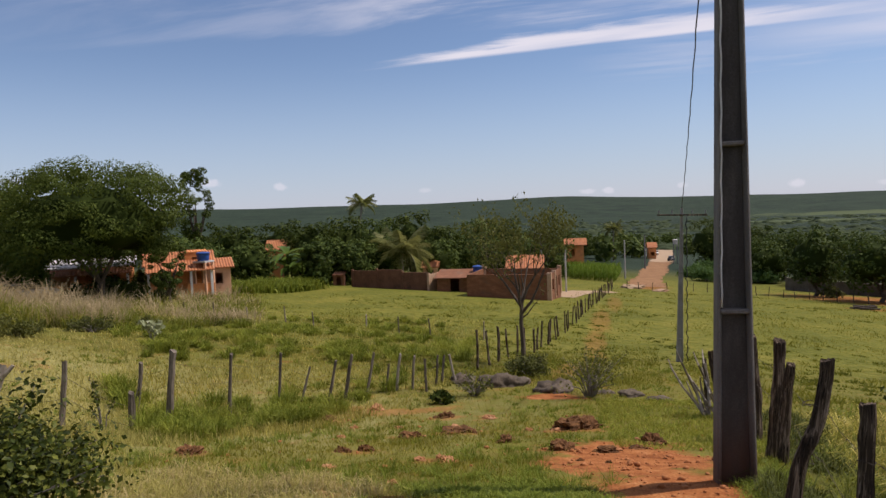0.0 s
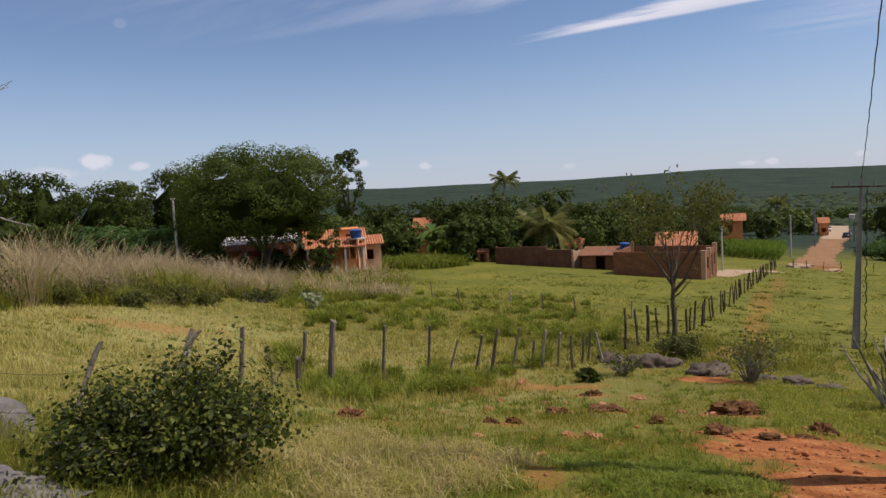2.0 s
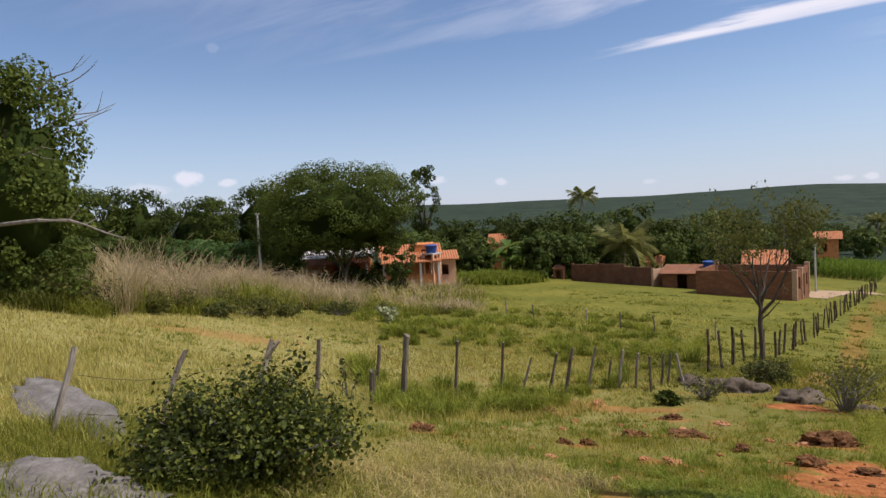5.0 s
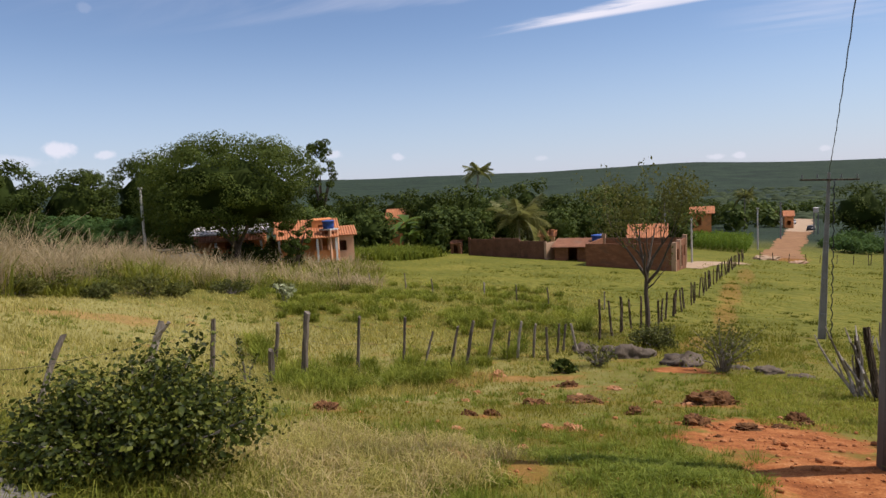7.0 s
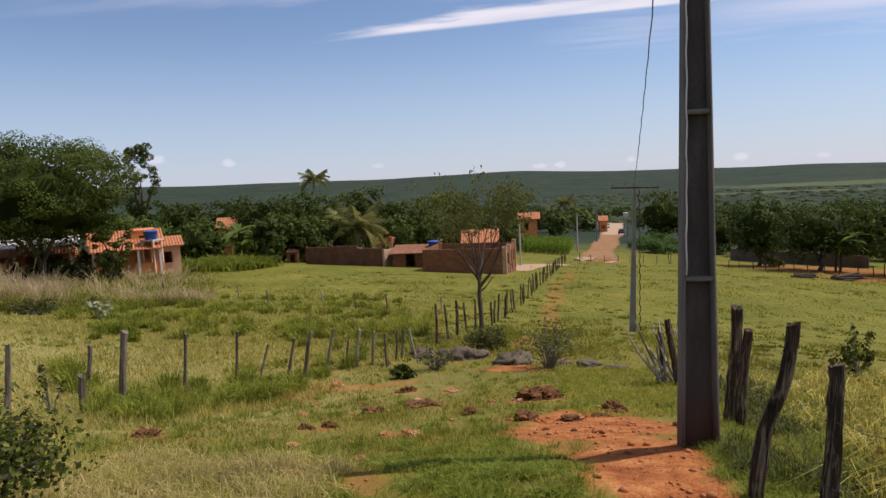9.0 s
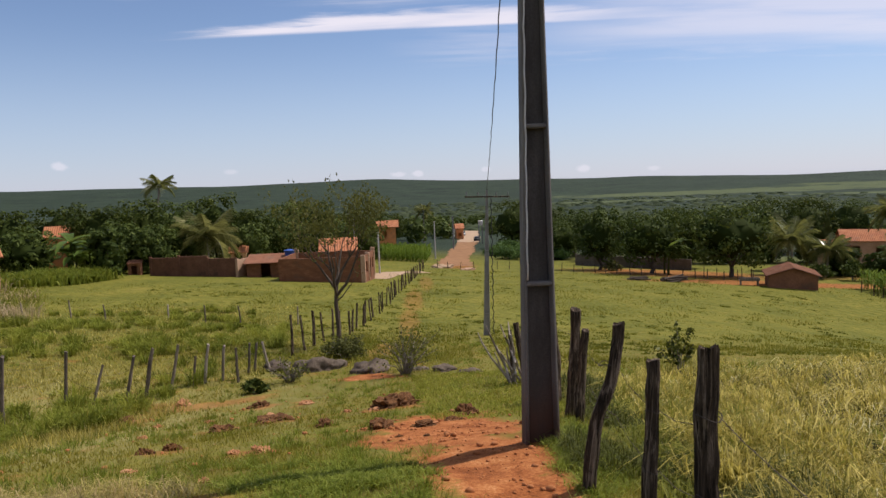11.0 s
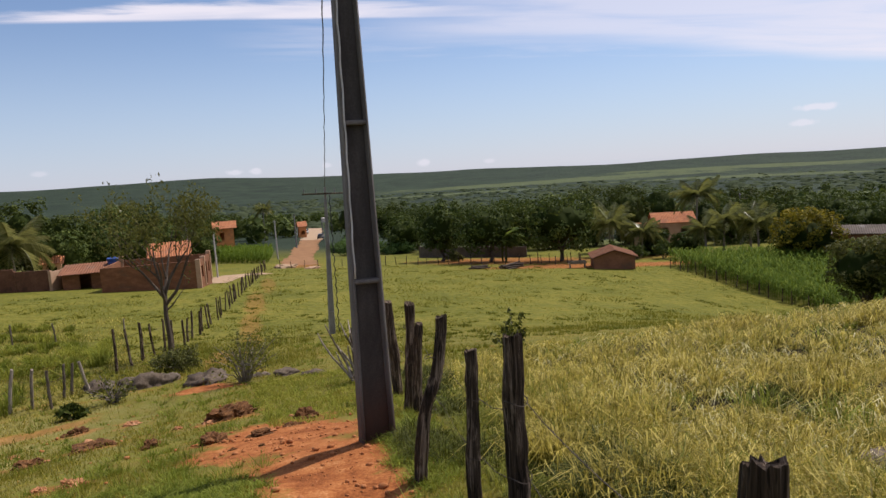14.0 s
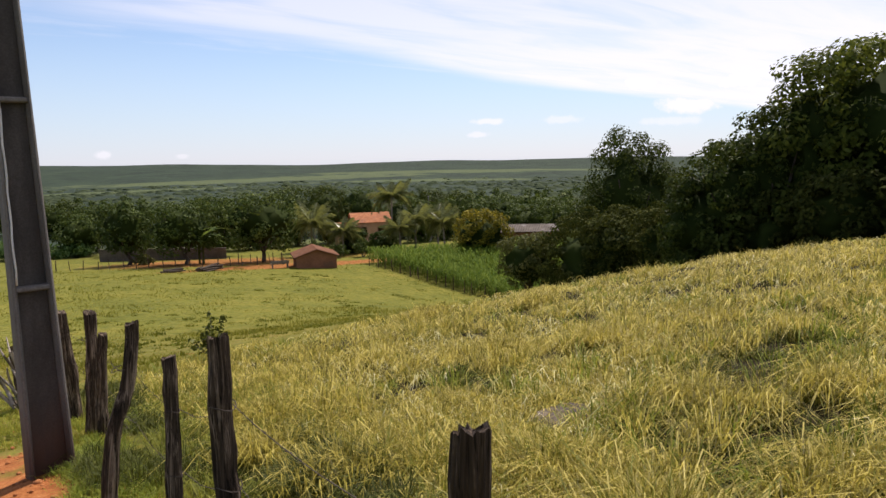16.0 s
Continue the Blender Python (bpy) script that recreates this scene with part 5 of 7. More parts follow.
def wall_with_holes(bm, x0, x1, z1, y, thick, holes):
    """A wall along x from x0 to x1, z from 0 to z1, with rectangular holes (hx0, hx1, hz0, hz1) right through."""
    xs = sorted({x0, x1, *(h[0] for h in holes), *(h[1] for h in holes)})
    zs = sorted({0.0, z1, *(h[2] for h in holes), *(h[3] for h in holes)})
    for a, b in zip(xs, xs[1:]):
        for c, d in zip(zs, zs[1:]):
            if any(h[0] <= a and b <= h[1] and h[2] <= c and d <= h[3] for h in holes):
                continue
            box(bm, (a + b) / 2, y, (c + d) / 2, b - a, thick, d - c)
    bmesh.ops.remove_doubles(bm, verts=bm.verts, dist=0.0005)
    return bm


def tile_slope(bm, x0, x1, ya, za, yb, zb, pitch=0.24, thick=0.07):
    """A sloping tiled sheet whose rows of round tiles run down the slope."""
    k = max(2, int((x1 - x0) / pitch)) * 2
    rows = []
    for s in (0.0, 0.5, 1.0):
        row = []
        for i in range(k + 1):
            x = x0 + (x1 - x0) * i / k
            row.append(bm.verts.new((x, ya + (yb - ya) * s, za + (zb - za) * s + (thick if i % 2 else 0.0))))
        rows.append(row)
    lower = [bm.verts.new(v.co - Vector((0, 0, 0.09))) for v in rows[0]]
    upper = [bm.verts.new(v.co - Vector((0, 0, 0.09))) for v in rows[2]]
    rows = [lower] + rows + [upper, lower]
    for r0, r1 in zip(rows, rows[1:]):
        for i in range(k):
            bm.faces.new((r0[i], r0[i + 1], r1[i + 1], r1[i]))


def building(name, x, y, turn, w, d, h, wall, roof, label, rise=1.0, over=0.35, kind="gable", front=(), right=(), left=(), back=(), floor_lift=0.0, category="house", sink=0.6):
    """A block of four walls with openings through them and a pitched roof. The front looks along local -y."""
    z = on(x, y) + floor_lift
    b = thing(name, x, y, z, label, category, turn=turn)
    th = 0.18
    sides = (("front", w, -d / 2 + th / 2, 0, front), ("back", w, d / 2 - th / 2, 0, back), ("right", d - 2 * th, 0, w / 2 - th / 2, right), ("left", d - 2 * th, 0, -w / 2 + th / 2, left))
    for key, length, oy, ox, holes in sides:
        bm = bmesh.new()
        wall_with_holes(bm, -length / 2, length / 2, h, 0, th, [tuple(q) for q in holes])
        box(bm, 0, 0, -sink / 2, length, th, sink)
        m = pose(ox, oy, 0, 0, 0, 0 if key in ("front", "back") else 90)
        bmesh.ops.transform(bm, matrix=m, verts=bm.verts)
        part("wall", bm, M[wall], b)
    if kind == "gable":
        for s in (-1, 1):
            bm = bmesh.new()
            tile_slope(bm, -w / 2 - over, w / 2 + over, s * (d / 2 + over), h - over * rise / (d / 2), 0, h + rise)
            part("roof_slope", bm, M[roof], b)
        for s in (-1, 1):
            bm = bmesh.new()
            xs = (s * (w / 2 - th), s * w / 2)
            vs = [[bm.verts.new((q, yy, zz)) for yy, zz in ((-d / 2, h), (d / 2, h), (0, h + rise - 0.03))] for q in xs]
            bm.faces.new(vs[0])
            bm.faces.new(vs[1][::-1])
            for k in range(3):
                bm.faces.new((vs[0][k], vs[1][k], vs[1][(k + 1) % 3], vs[0][(k + 1) % 3]))
            bmesh.ops.recalc_face_normals(bm, faces=bm.faces)
            part("gable", bm, M[wall], b)
    elif kind == "gable_front":
        for s in (-1, 1):
            bm = bmesh.new()
            tile_slope(bm, -d / 2 - over, d / 2 + over, s * (w / 2 + over), h - over * rise / (w / 2), 0, h + rise)
            bmesh.ops.transform(bm, matrix=pose(0, 0, 0, 0, 0, 90), verts=bm.verts)
            part("roof_slope", bm, M[roof], b)
        for s in (-1, 1):
            bm = bmesh.new()
            ys = (s * (d / 2 - th), s * d / 2)
            vs = [[bm.verts.new((xx, q, zz)) for xx, zz in ((-w / 2, h), (w / 2, h), (0, h + rise - 0.03))] for q in ys]
            bm.faces.new(vs[0])
            bm.faces.new(vs[1][::-1])
            for k in range(3):
                bm.faces.new((vs[0][k], vs[1][k], vs[1][(k + 1) % 3], vs[0][(k + 1) % 3]))
            bmesh.ops.recalc_face_normals(bm, faces=bm.faces)
            part("gable", bm, M[wall], b)
    elif kind == "shed":
        bm = bmesh.new()
        tile_slope(bm, -w / 2 - over, w / 2 + over, -d / 2 - over, h, d / 2 + over, h + rise)
        part("roof_slope", bm, M[roof], b)
    return b


# a near-black panel stands in for the shade inside an open doorway
def fit_dark_doorway(b, x, z0, w, h, y, mat, name="dark_doorway"):
    bm = bmesh.new()
    box(bm, x, y, z0 + h / 2, w - 0.02, 0.05, h - 0.02, bevel=0.008)
    return part(name, bm, M[mat], b)


# the roofless brick house
ruin = building("brick_ruin", -13.1, 65.4, -2, 8.4, 6.0, 2.6, "brick", "tile_old", "roofless house of bare red brick with open doorways", kind="none", right=((-2.0, -1.1, 0.9, 2.0), (-0.1, 0.9, 0, 2.1), (1.6, 2.3, 0.9, 2.0)), back=((-1, 0, 0, 2.0),), front=(), category="house")
for key, (px, py, hh) in enumerate(((4.08, -2.9, 2.75), (4.08, 2.9, 2.9), (-4.0, 2.9, 3.1), (4.08, -0.45, 2.75))):
    bm = bmesh.new()
    box(bm, px, py, hh / 2, 0.42, 0.3, hh, bevel=0.02)
    part("pillar", bm, M["brick_pale"], ruin)
small_house = building("house", -13.4, 73.5, 8, 3.6, 4.4, 2.6, "peach_plaster", "tile_roof", "small peach house with a bright tiled roof behind the ruin", rise=1.1, front=((-1.0, -0.2, 0, 2.0),), right=((-0.5, 0.5, 0.9, 1.9),), floor_lift=0.6)
fit_dark_doorway(small_house, -0.6, 0, 0.8, 2.0, -2.08, "dark_opening")
lean_to = building("shed", -20.6, 70.5, 6, 4.2, 3.2, 1.7, "brick", "tile_old", "low brick lean-to with an old tiled roof", kind="shed", rise=0.6, front=((-0.6, 0.4, 0, 1.6),), category="shed")


def garden_wall(a, b, height, label, mat, pillar=2.6, thick=0.16):
    a, b = Vector((*a, 0)), Vector((*b, 0))
    w = thing("garden_wall", a.x, a.y, on(a.x, a.y), label, "wall")
    k = max(1, int((b - a).length / pillar))
    ang = math.degrees(math.atan2(b.y - a.y, b.x - a.x))
    rng = random.Random(int(height * 100))
    for i in range(k):
        p, q = a.lerp(b, i / k), a.lerp(b, (i + 1) / k)
        c = (p + q) / 2
        z = min(on(p.x, p.y), on(q.x, q.y)) - 0.3
        h = height + 0.3 + rng.uniform(-0.12, 0.12)
        bm = bmesh.new()
        box(bm, 0, 0, h / 2, (q - p).length, thick, h, bevel=0.012)
        o = part("wall_panel", bm, M[mat], w)
        o.matrix_world = pose(c.x, c.y, z, 0, 0, ang)
        bm = bmesh.new()
        box(bm, 0, 0, (h + 0.12) / 2, 0.26, thick + 0.12, h + 0.12, bevel=0.015)
        o = part("pillar", bm, M[mat], w)
        o.matrix_world = pose(p.x, p.y, z, 0, 0, ang)
    return w


garden_wall((-33.5, 70.3), (-23.6, 69.0), 2.15, "dark reddish mud-brick garden wall along the pasture, shade in its colour", "mud_shaded")
garden_wall((-23.6, 69.0), (-22.2, 73.5), 2.3, "pale plastered end of the garden wall", "brick_pale")
garden_wall((19, 104), (33, 92), 1.7, "long dull grey-brown block wall behind the corral", "shed_sheet", 3.0)


def water_tank(x, y, z, radius, height, label, mat="blue_plastic"):
    t = thing("water_tank", x, y, z, label, "water tank", "water tanks")
    bm = bmesh.new()
    prof = [(0.80, 0), (0.86, 0.05), (0.94, 0.45), (1.0, 0.82), (1.06, 0.83), (1.06, 0.88)]
    tube(bm, [(0, 0, p[1] * height) for p in prof], [p[0] * radius for p in prof], 18)
    part("body", bm, M[mat], t, "", True)
    bm = bmesh.new()
    tube(bm, [(0, 0, 0.88 * height), (0, 0, 0.93 * height), (0, 0, height)], [1.08 * radius, 1.0 * radius, 0.3 * radius], 18)
    part("lid", bm, M[mat], t)


def tank_stand(x, y, height, label, size=1.3, mat="peach_plaster"):
    z = on(x, y)
    s = thing("tank_stand", x, y, z, label, "tank stand", "tank stands")
    for sx in (-1, 1):
        for sy in (-1, 1):
            bm = bmesh.new()
            box(bm, sx * size * 0.42, sy * size * 0.42, (height - 0.3) / 2, 0.2, 0.2, height + 0.3, bevel=0.01)
            part("pillar", bm, M[mat], s)
    bm = bmesh.new()
    box(bm, 0, 0, height - 0.06, size, size, 0.14, bevel=0.01)
    part("slab", bm, M["concrete_pale"], s)
    return z + height + 0.01


# the orange house under the spreading tree
orange = building("house", -41.6, 50.2, 40, 5.4, 5.4, 2.6, "orange_plaster", "tile_roof", "orange plastered house with a tiled roof and open veranda", rise=0.85, front=((-2.0, -1.1, 0, 2.1), (0.6, 1.8, 1.0, 2.1)), right=((-1.5, -0.4, 1.0, 2.1),), floor_lift=0.6)
fit_dark_doorway(orange, -1.55, 0, 0.9, 2.1, -2.6, "dark_opening")
annex = building("house", -38.4, 51.6, 38, 2.0, 3.6, 2.4, "peach_plaster", "tile_roof", "small peach annex with a sloping tiled roof beside the orange house", rise=0.6, kind="shed", front=((-0.5, 0.3, 0.9, 1.9),), floor_lift=0.4)
white_shed = building("house", -47.2, 45.8, 40, 6.4, 4.6, 2.3, "orange_plaster", "white_roof", "low house with a pale sheet roof under the spreading tree", rise=0.5, kind="shed", front=((-2.4, -1.5, 0, 2.0), (-0.4, 0.6, 0.9, 1.9), (1.4, 2.3, 0, 2.0)), floor_lift=0.5)


def veranda(b, w, d, y, h, count):
    bm = bmesh.new()
    tile_slope(bm, -w / 2, w / 2, y - d, h - 0.45, y, h + 0.1)
    part("veranda_roof", bm, M["tile_roof"], b)
    for i in range(count):
        x = -w / 2 + 0.25 + (w - 0.5) * i / (count - 1)
        bm = bmesh.new()
        box(bm, x, y - d + 0.3, (h - 0.5) / 2 - 0.15, 0.2, 0.2, h - 0.2, bevel=0.012)
        part("veranda_pillar", bm, M["white_paint"], b)
    for x0, x1 in ((-w / 2, -0.6), (0.5, w / 2)):
        bm = bmesh.new()
        box(bm, (x0 + x1) / 2, y - d + 0.3, 0.4, x1 - x0, 0.12, 0.8, bevel=0.01)
        part("parapet", bm, M["orange_plaster"], b)


veranda(orange, 5.6, 2.0, -2.68, 2.45, 4)
tall_room = building("house", -39.9, 50.4, 40, 1.9, 2.6, 4.15, "orange_plaster", "orange_plaster", "tall narrow orange block rising beside the tiled roof", rise=0.06, over=0.03, kind="shed", front=((-0.35, 0.35, 2.9, 3.7),))
veranda(white_shed, 6.4, 1.8, -2.3, 2.2, 4)
water_tank(-37.7, 48.6, tank_stand(-37.7, 48.6, 3.35, "plastered pillars carrying a blue water tank"), 0.57, 0.80, "blue plastic water tank beside the orange house")
water_tank(-18.4, 71.5, tank_stand(-18.4, 71.5, 2.0, "brick pillars carrying a blue water tank", 1.4, "brick"), 0.68, 1.0, "blue plastic water tank behind the brick ruin")
water_tank(-0.9 + 7.4, 171, tank_stand(6.5, 171, 5.0, "tall stand carrying a pale tank by the street", 1.0, "concrete"), 0.6, 1.1, "pale water tank on a tall stand by the street", "lime_white")

# farther houses
tower = building("house", -13.6, 130, 6, 3.2, 4.0, 5.6, "orange_plaster", "tile_roof", "narrow two-storey orange house with a tiled roof", rise=0.9, over=0.6, front=((-0.9, -0.1, 3.2, 4.6), (-0.8, 0.2, 0, 2.1)), right=((-0.8, 0.3, 3.4, 4.6),))
building("house", -49.6, 80.4, 20, 2.2, 2.6, 4.6, "orange_plaster", "tile_roof", "orange house half hidden by trees", rise=1.0, right=((-0.6, 0.4, 1.4, 2.4),))
building("house", -28.7, 85.6, 10, 1.9, 3.0, 2.5, "peach_plaster", "tile_roof", "small house with a tiled roof behind the palm", rise=0.9, front=((-0.4, 0.5, 0.9, 1.9),))
building("house", 1.1, 205, 4, 2.2, 6.0, 3.6, "orange_plaster", "tile_roof", "orange house along the village street", rise=1.2, right=((-2, -1, 1, 2.2), (0.8, 1.8, 0, 2.1)), front=((-0.5, 0.5, 1, 2.2),))
building("house", -0.6, 232, 4, 2.6, 7.0, 3.2, "white_paint", "tile_old", "pale house along the village street", rise=1.0, right=((-2, -1, 1, 2.2),))
building("house", 63.5, 102.5, -22, 6.6, 6.0, 3.0, "peach_plaster", "tile_roof", "wide house with orange tiled roofs among palms", rise=1.4, front=((-2, -1, 0, 2.1), (1, 2.2, 0.9, 2.0)), floor_lift=1.3, sink=3.5)
building("house", 58.9, 102.8, -22, 3.8, 4.2, 2.3, "peach_plaster", "tile_roof", "lower wing with an orange tiled roof", rise=1.0, floor_lift=0.8, sink=3.5, front=((-0.5, 0.5, 0, 2.0),))
building("shed", 68.5, 67.5, -40, 9.0, 5.0, 1.9, "mud_wall", "shed_sheet", "long low shed with a weathered brown roof", rise=0.7, kind="gable", category="shed", floor_lift=0.6)
barn = building("barn", 35.4, 69.4, -20, 4.6, 4.0, 1.55, "mud_wall", "tile_old", "small brick shed with an old tiled roof beside the pasture", rise=0.8, over=0.3, kind="gable_front", category="shed", left=((-0.5, 0.4, 0, 1.5),))


hut = building("shed", -36.4, 72.6, 15, 1.3, 1.3, 1.35, "mud_wall", "tile_old", "tiny brown brick hut by the garden wall", kind="shed", rise=0.25, over=0.1, front=((-0.3, 0.3, 0, 1.1),), category="shed")


def log_pile(x, y, turn, count, length, seed):
    p = thing("log_pile", x, y, on(x, y), "pile of grey logs and branches beside the corral", "log pile", turn=turn)
    rng = random.Random(seed)
    for i in range(count):
        bm = bmesh.new()
        l, r = length * rng.uniform(0.6, 1.1), rng.uniform(0.06, 0.13)
        a, z = rng.uniform(-0.5, 0.5), 0.1 + 0.17 * (i // 5)
        cy = (i % 5 - 2) * 0.28 * (1 - 0.15 * (i // 5))
        tube(bm, [(-l / 2 * math.cos(a), cy - l / 2 * math.sin(a), z), (0, cy + rng.uniform(-0.1, 0.1), z + rng.uniform(0, 0.12)), (l / 2 * math.cos(a), cy + l / 2 * math.sin(a), z + rng.uniform(0, 0.25))], [r, r * 0.9, r * 0.6], 7, True, 0.1, rng)
        part("log", bm, M["bark"], p)


log_pile(24.2, 72.5, 10, 14, 3.2, 1)
log_pile(20.6, 74.0, -15, 9, 2.6, 2)


def trough(x, y, turn):
    t = thing("feed_trough", x, y, on(x, y), "wooden feed trough on legs beside the shed", "trough", turn=turn)
    bm = bmesh.new()
    box(bm, 0, 0, 0.55, 2.0, 0.6, 0.06)
    part("bottom", bm, M["post_grey"], t)
    for s in (-1, 1):
        bm = bmesh.new()
        box(bm, 0, s * 0.32, 0.68, 2.0, 0.05, 0.32, bevel=0.01)
        part("side", bm, M["post_grey"], t)
        for e in (-1, 1):
            bm = bmesh.new()
            box(bm, e * 0.85, s * 0.26, 0.22, 0.1, 0.1, 0.7, bevel=0.01)
            part("leg", bm, M["post_grey"], t)


trough(31.2, 69.8, -15)


def car(x, y, turn, paint, label):
    c = thing("car", x, y, on(x, y) + 0.06, label, "car", turn=turn)
    bm = bmesh.new()
    prof = [(-2.0, 0.35), (-2.05, 0.75), (-1.9, 0.95), (-1.05, 1.02), (1.3, 1.0), (2.0, 0.85), (2.1, 0.55), (2.0, 0.3)]
    rows = [[bm.verts.new((px, s * 0.82, pz)) for px, pz in prof] for s in (-1, 1)]
    for i in range(len(prof)):
        j = (i + 1) % len(prof)
        bm.faces.new((rows[0][i], rows[0][j], rows[1][j], rows[1][i]))
    bm.faces.new(rows[0][::-1])
    bm.faces.new(rows[1])
    bmesh.ops.recalc_face_normals(bm, faces=bm.faces)
    bmesh.ops.bevel(bm, geom=list(bm.edges), offset=0.05, segments=2, affect="EDGES")
    part("body", bm, M[paint], c, "", True)
    bm = bmesh.new()
    cab = [(-1.75, 0.98), (-1.35, 1.42), (0.35, 1.45), (1.05, 0.98)]
    rows = [[bm.verts.new((px, s * (0.76 if pz < 1.1 else 0.62), pz)) for px, pz in cab] for s in (-1, 1)]
    for i in range(3):
        bm.faces.new((rows[0][i], rows[0][i + 1], rows[1][i + 1], rows[1][i]))
    bm.faces.new(rows[0][::-1])
    bm.faces.new(rows[1])
    bmesh.ops.recalc_face_normals(bm, faces=bm.faces)
    part("cabin", bm, M["car_glass"], c)
    bm = bmesh.new()
    box(bm, -0.5, 0, 1.46, 1.7, 1.22, 0.05, bevel=0.02)
    part("roof", bm, M[paint], c)
    for wx in (-1.3, 1.35):
        for s in (-1, 1):
            bm = bmesh.new()
            tube(bm, [(wx, s * 0.68, 0.28), (wx, s * 0.84, 0.28)], [0.31, 0.31], 14)
            wheel = part("wheel", bm, M["rubber"], c)
            bm = bmesh.new()
            tube(bm, [(wx, s * 0.83, 0.28), (wx, s * 0.855, 0.28)], [0.18, 0.16], 12)
            part("rim", bm, M["car_silver"], wheel)
    return c


car(6.0, 186, 84, "car_dark", "dark car parked beside the village street")
car(2.6, 238, 84, "car_silver", "pale car parked far up the village street")
car(-46.5, 38.6, 60, "car_silver", "silver car parked under the spreading tree")

# ---- stones, clods and bushes ----


def lump_mesh(seed, squash=0.6, subdiv=3, rough=0.35, freq=1.6, soft=False):
    bm = bmesh.new()
    bmesh.ops.create_icosphere(bm, subdivisions=subdiv, radius=1.0)
    off = Vector((seed * 3.7, seed * 1.3, seed * 2.1))
    for v in bm.verts:
        d = v.co.normalized()
        s = 1 + rough * noise.noise(d * freq + off) + rough * 0.5 * noise.noise(d * freq * 2.7 + off) + rough * 0.4 * noise.noise(d * freq * 5.5 + off) + rough * 0.2 * noise.noise(d * freq * 13 + off)
        v.co = d * s
        v.co.z *= squash
    me = bpy.data.meshes.new("lump")
    for f in bm.faces:
        f.smooth = soft
    bm.to_mesh(me)
    bm.free()
    return me


# x, y, half width, flatness, turn, soil
CLODS = [
    (-6.13, 13.10, 0.19, 0.9, 20, "soil_ochre"), (-6.67, 11.55, 0.31, 0.5, 60, "soil_dark"), (-5.65, 10.87, 0.12, 0.9, 0, "soil_ochre"), (-4.69, 10.88, 0.08, 0.9, 0, "soil_ochre"), (-4.00, 9.60, 0.22, 0.6, 40, "soil_dark"),
    (-3.31, 10.11, 0.30, 0.4, 10, "soil_dark"), (-4.22, 12.36, 0.22, 0.8, 50, "soil_dark"), (-3.20, 12.14, 0.16, 0.5, 0, "soil_ochre"), (-2.21, 9.02, 0.17, 1.0, 80, "soil_dark"), (-2.09, 10.40, 0.08, 0.9, 0, "soil_ochre"),
    (-1.33, 10.66, 0.45, 0.72, 15, "soil_dark"), (-1.25, 8.18, 0.23, 0.8, 70, "soil_dark"), (-0.05, 9.17, 0.21, 1.0, 140, "soil_dark"), (-3.97, 7.73, 0.13, 1.0, 30, "soil_dark"), (-4.16, 7.39, 0.12, 0.9, 0, "soil_dark"),
    (-2.53, 6.91, 0.14, 0.9, 0, "soil_ochre"), (-2.85, 6.86, 0.09, 0.9, 40, "soil_ochre"), (-5.85, 6.33, 0.23, 0.7, 110, "soil_dark"), (-0.64, 8.28, 0.19, 0.5, 0, "soil_dark"), (-2.51, 5.16, 0.07, 0.9, 0, "soil_ochre"), (-2.77, 4.15, 0.14, 0.6, 0, "soil_ochre"), (-0.26, 8.55, 0.12, 0.6, 30, "soil_dark"),
    (-4.6, 8.9, 0.07, 0.8, 0, "soil_ochre"), (-0.9, 7.3, 0.06, 0.7, 0, "soil_dark"), (-0.55, 7.0, 0.05, 0.8, 50, "soil_dark"), (-3.6, 5.9, 0.08, 0.7, 0, "soil_ochre"), (-5.2, 9.4, 0.09, 0.8, 20, "soil_ochre"),
]
def clod_mesh(seed, subdiv, flat):
    """A crumbly lump of upturned earth."""
    bm = bmesh.new()
    bmesh.ops.create_icosphere(bm, subdivisions=subdiv, radius=1.0)
    off = Vector((seed * 3.7, seed * 1.3, seed * 2.1))
    for v in bm.verts:
        d = v.co.normalized()
        s = 1 + 0.48 * noise.noise(d * 1.5 + off) + 0.34 * noise.noise(d * 3.7 + off) + 0.26 * noise.noise(d * 7 + off) + 0.20 * noise.noise(d * 15 + off)
        v.co = d * s * 0.86
        v.co.z *= flat
    me = bpy.data.meshes.new("clod")
    bm.to_mesh(me)
    bm.free()
    return me


LUMPS = {soil: [clod_mesh(50 + q, 2, 0.8) for q in range(4)] for soil in ("soil_dark", "soil_ochre")}
for soil, lumps in LUMPS.items():
    for me in lumps:
        me.materials.append(M[soil])
for i, (x, y, r, flat, turn, soil) in enumerate(CLODS):
    me = clod_mesh(i + 2, 4, flat)
    me.materials.append(M[soil])
    words = "dark lump of upturned earth lying on the grass" if soil == "soil_dark" else "small ochre clod of dry earth on the grass"
    ob = tagged(new("dirt_clod", me), words, "clod", "clods of earth")
    ob.matrix_world = pose(x, y, on(x, y) - r * flat * 0.02, 0, 0, turn) @ Matrix.Diagonal((r * 1.0, r * 0.78, r * 0.72, 1))
    rng = random.Random(i)
    for q in range(9):
        a, far, big = rng.uniform(0, 6.283), rng.uniform(0.55, 1.2), rng.uniform(0.12, 0.36)
        bit = new("lump", LUMPS["soil_ochre" if rng.random() < 0.25 else soil][q % 4])
        bit.parent = ob
        bit.matrix_local = pose(math.cos(a) * far, math.sin(a) * far, rng.uniform(-0.05, 0.12) + max(0.0, 0.85 - far) * flat, 0, 0, rng.uniform(0, 360)) @ Matrix.Diagonal((big, big, big * 0.8, 1))

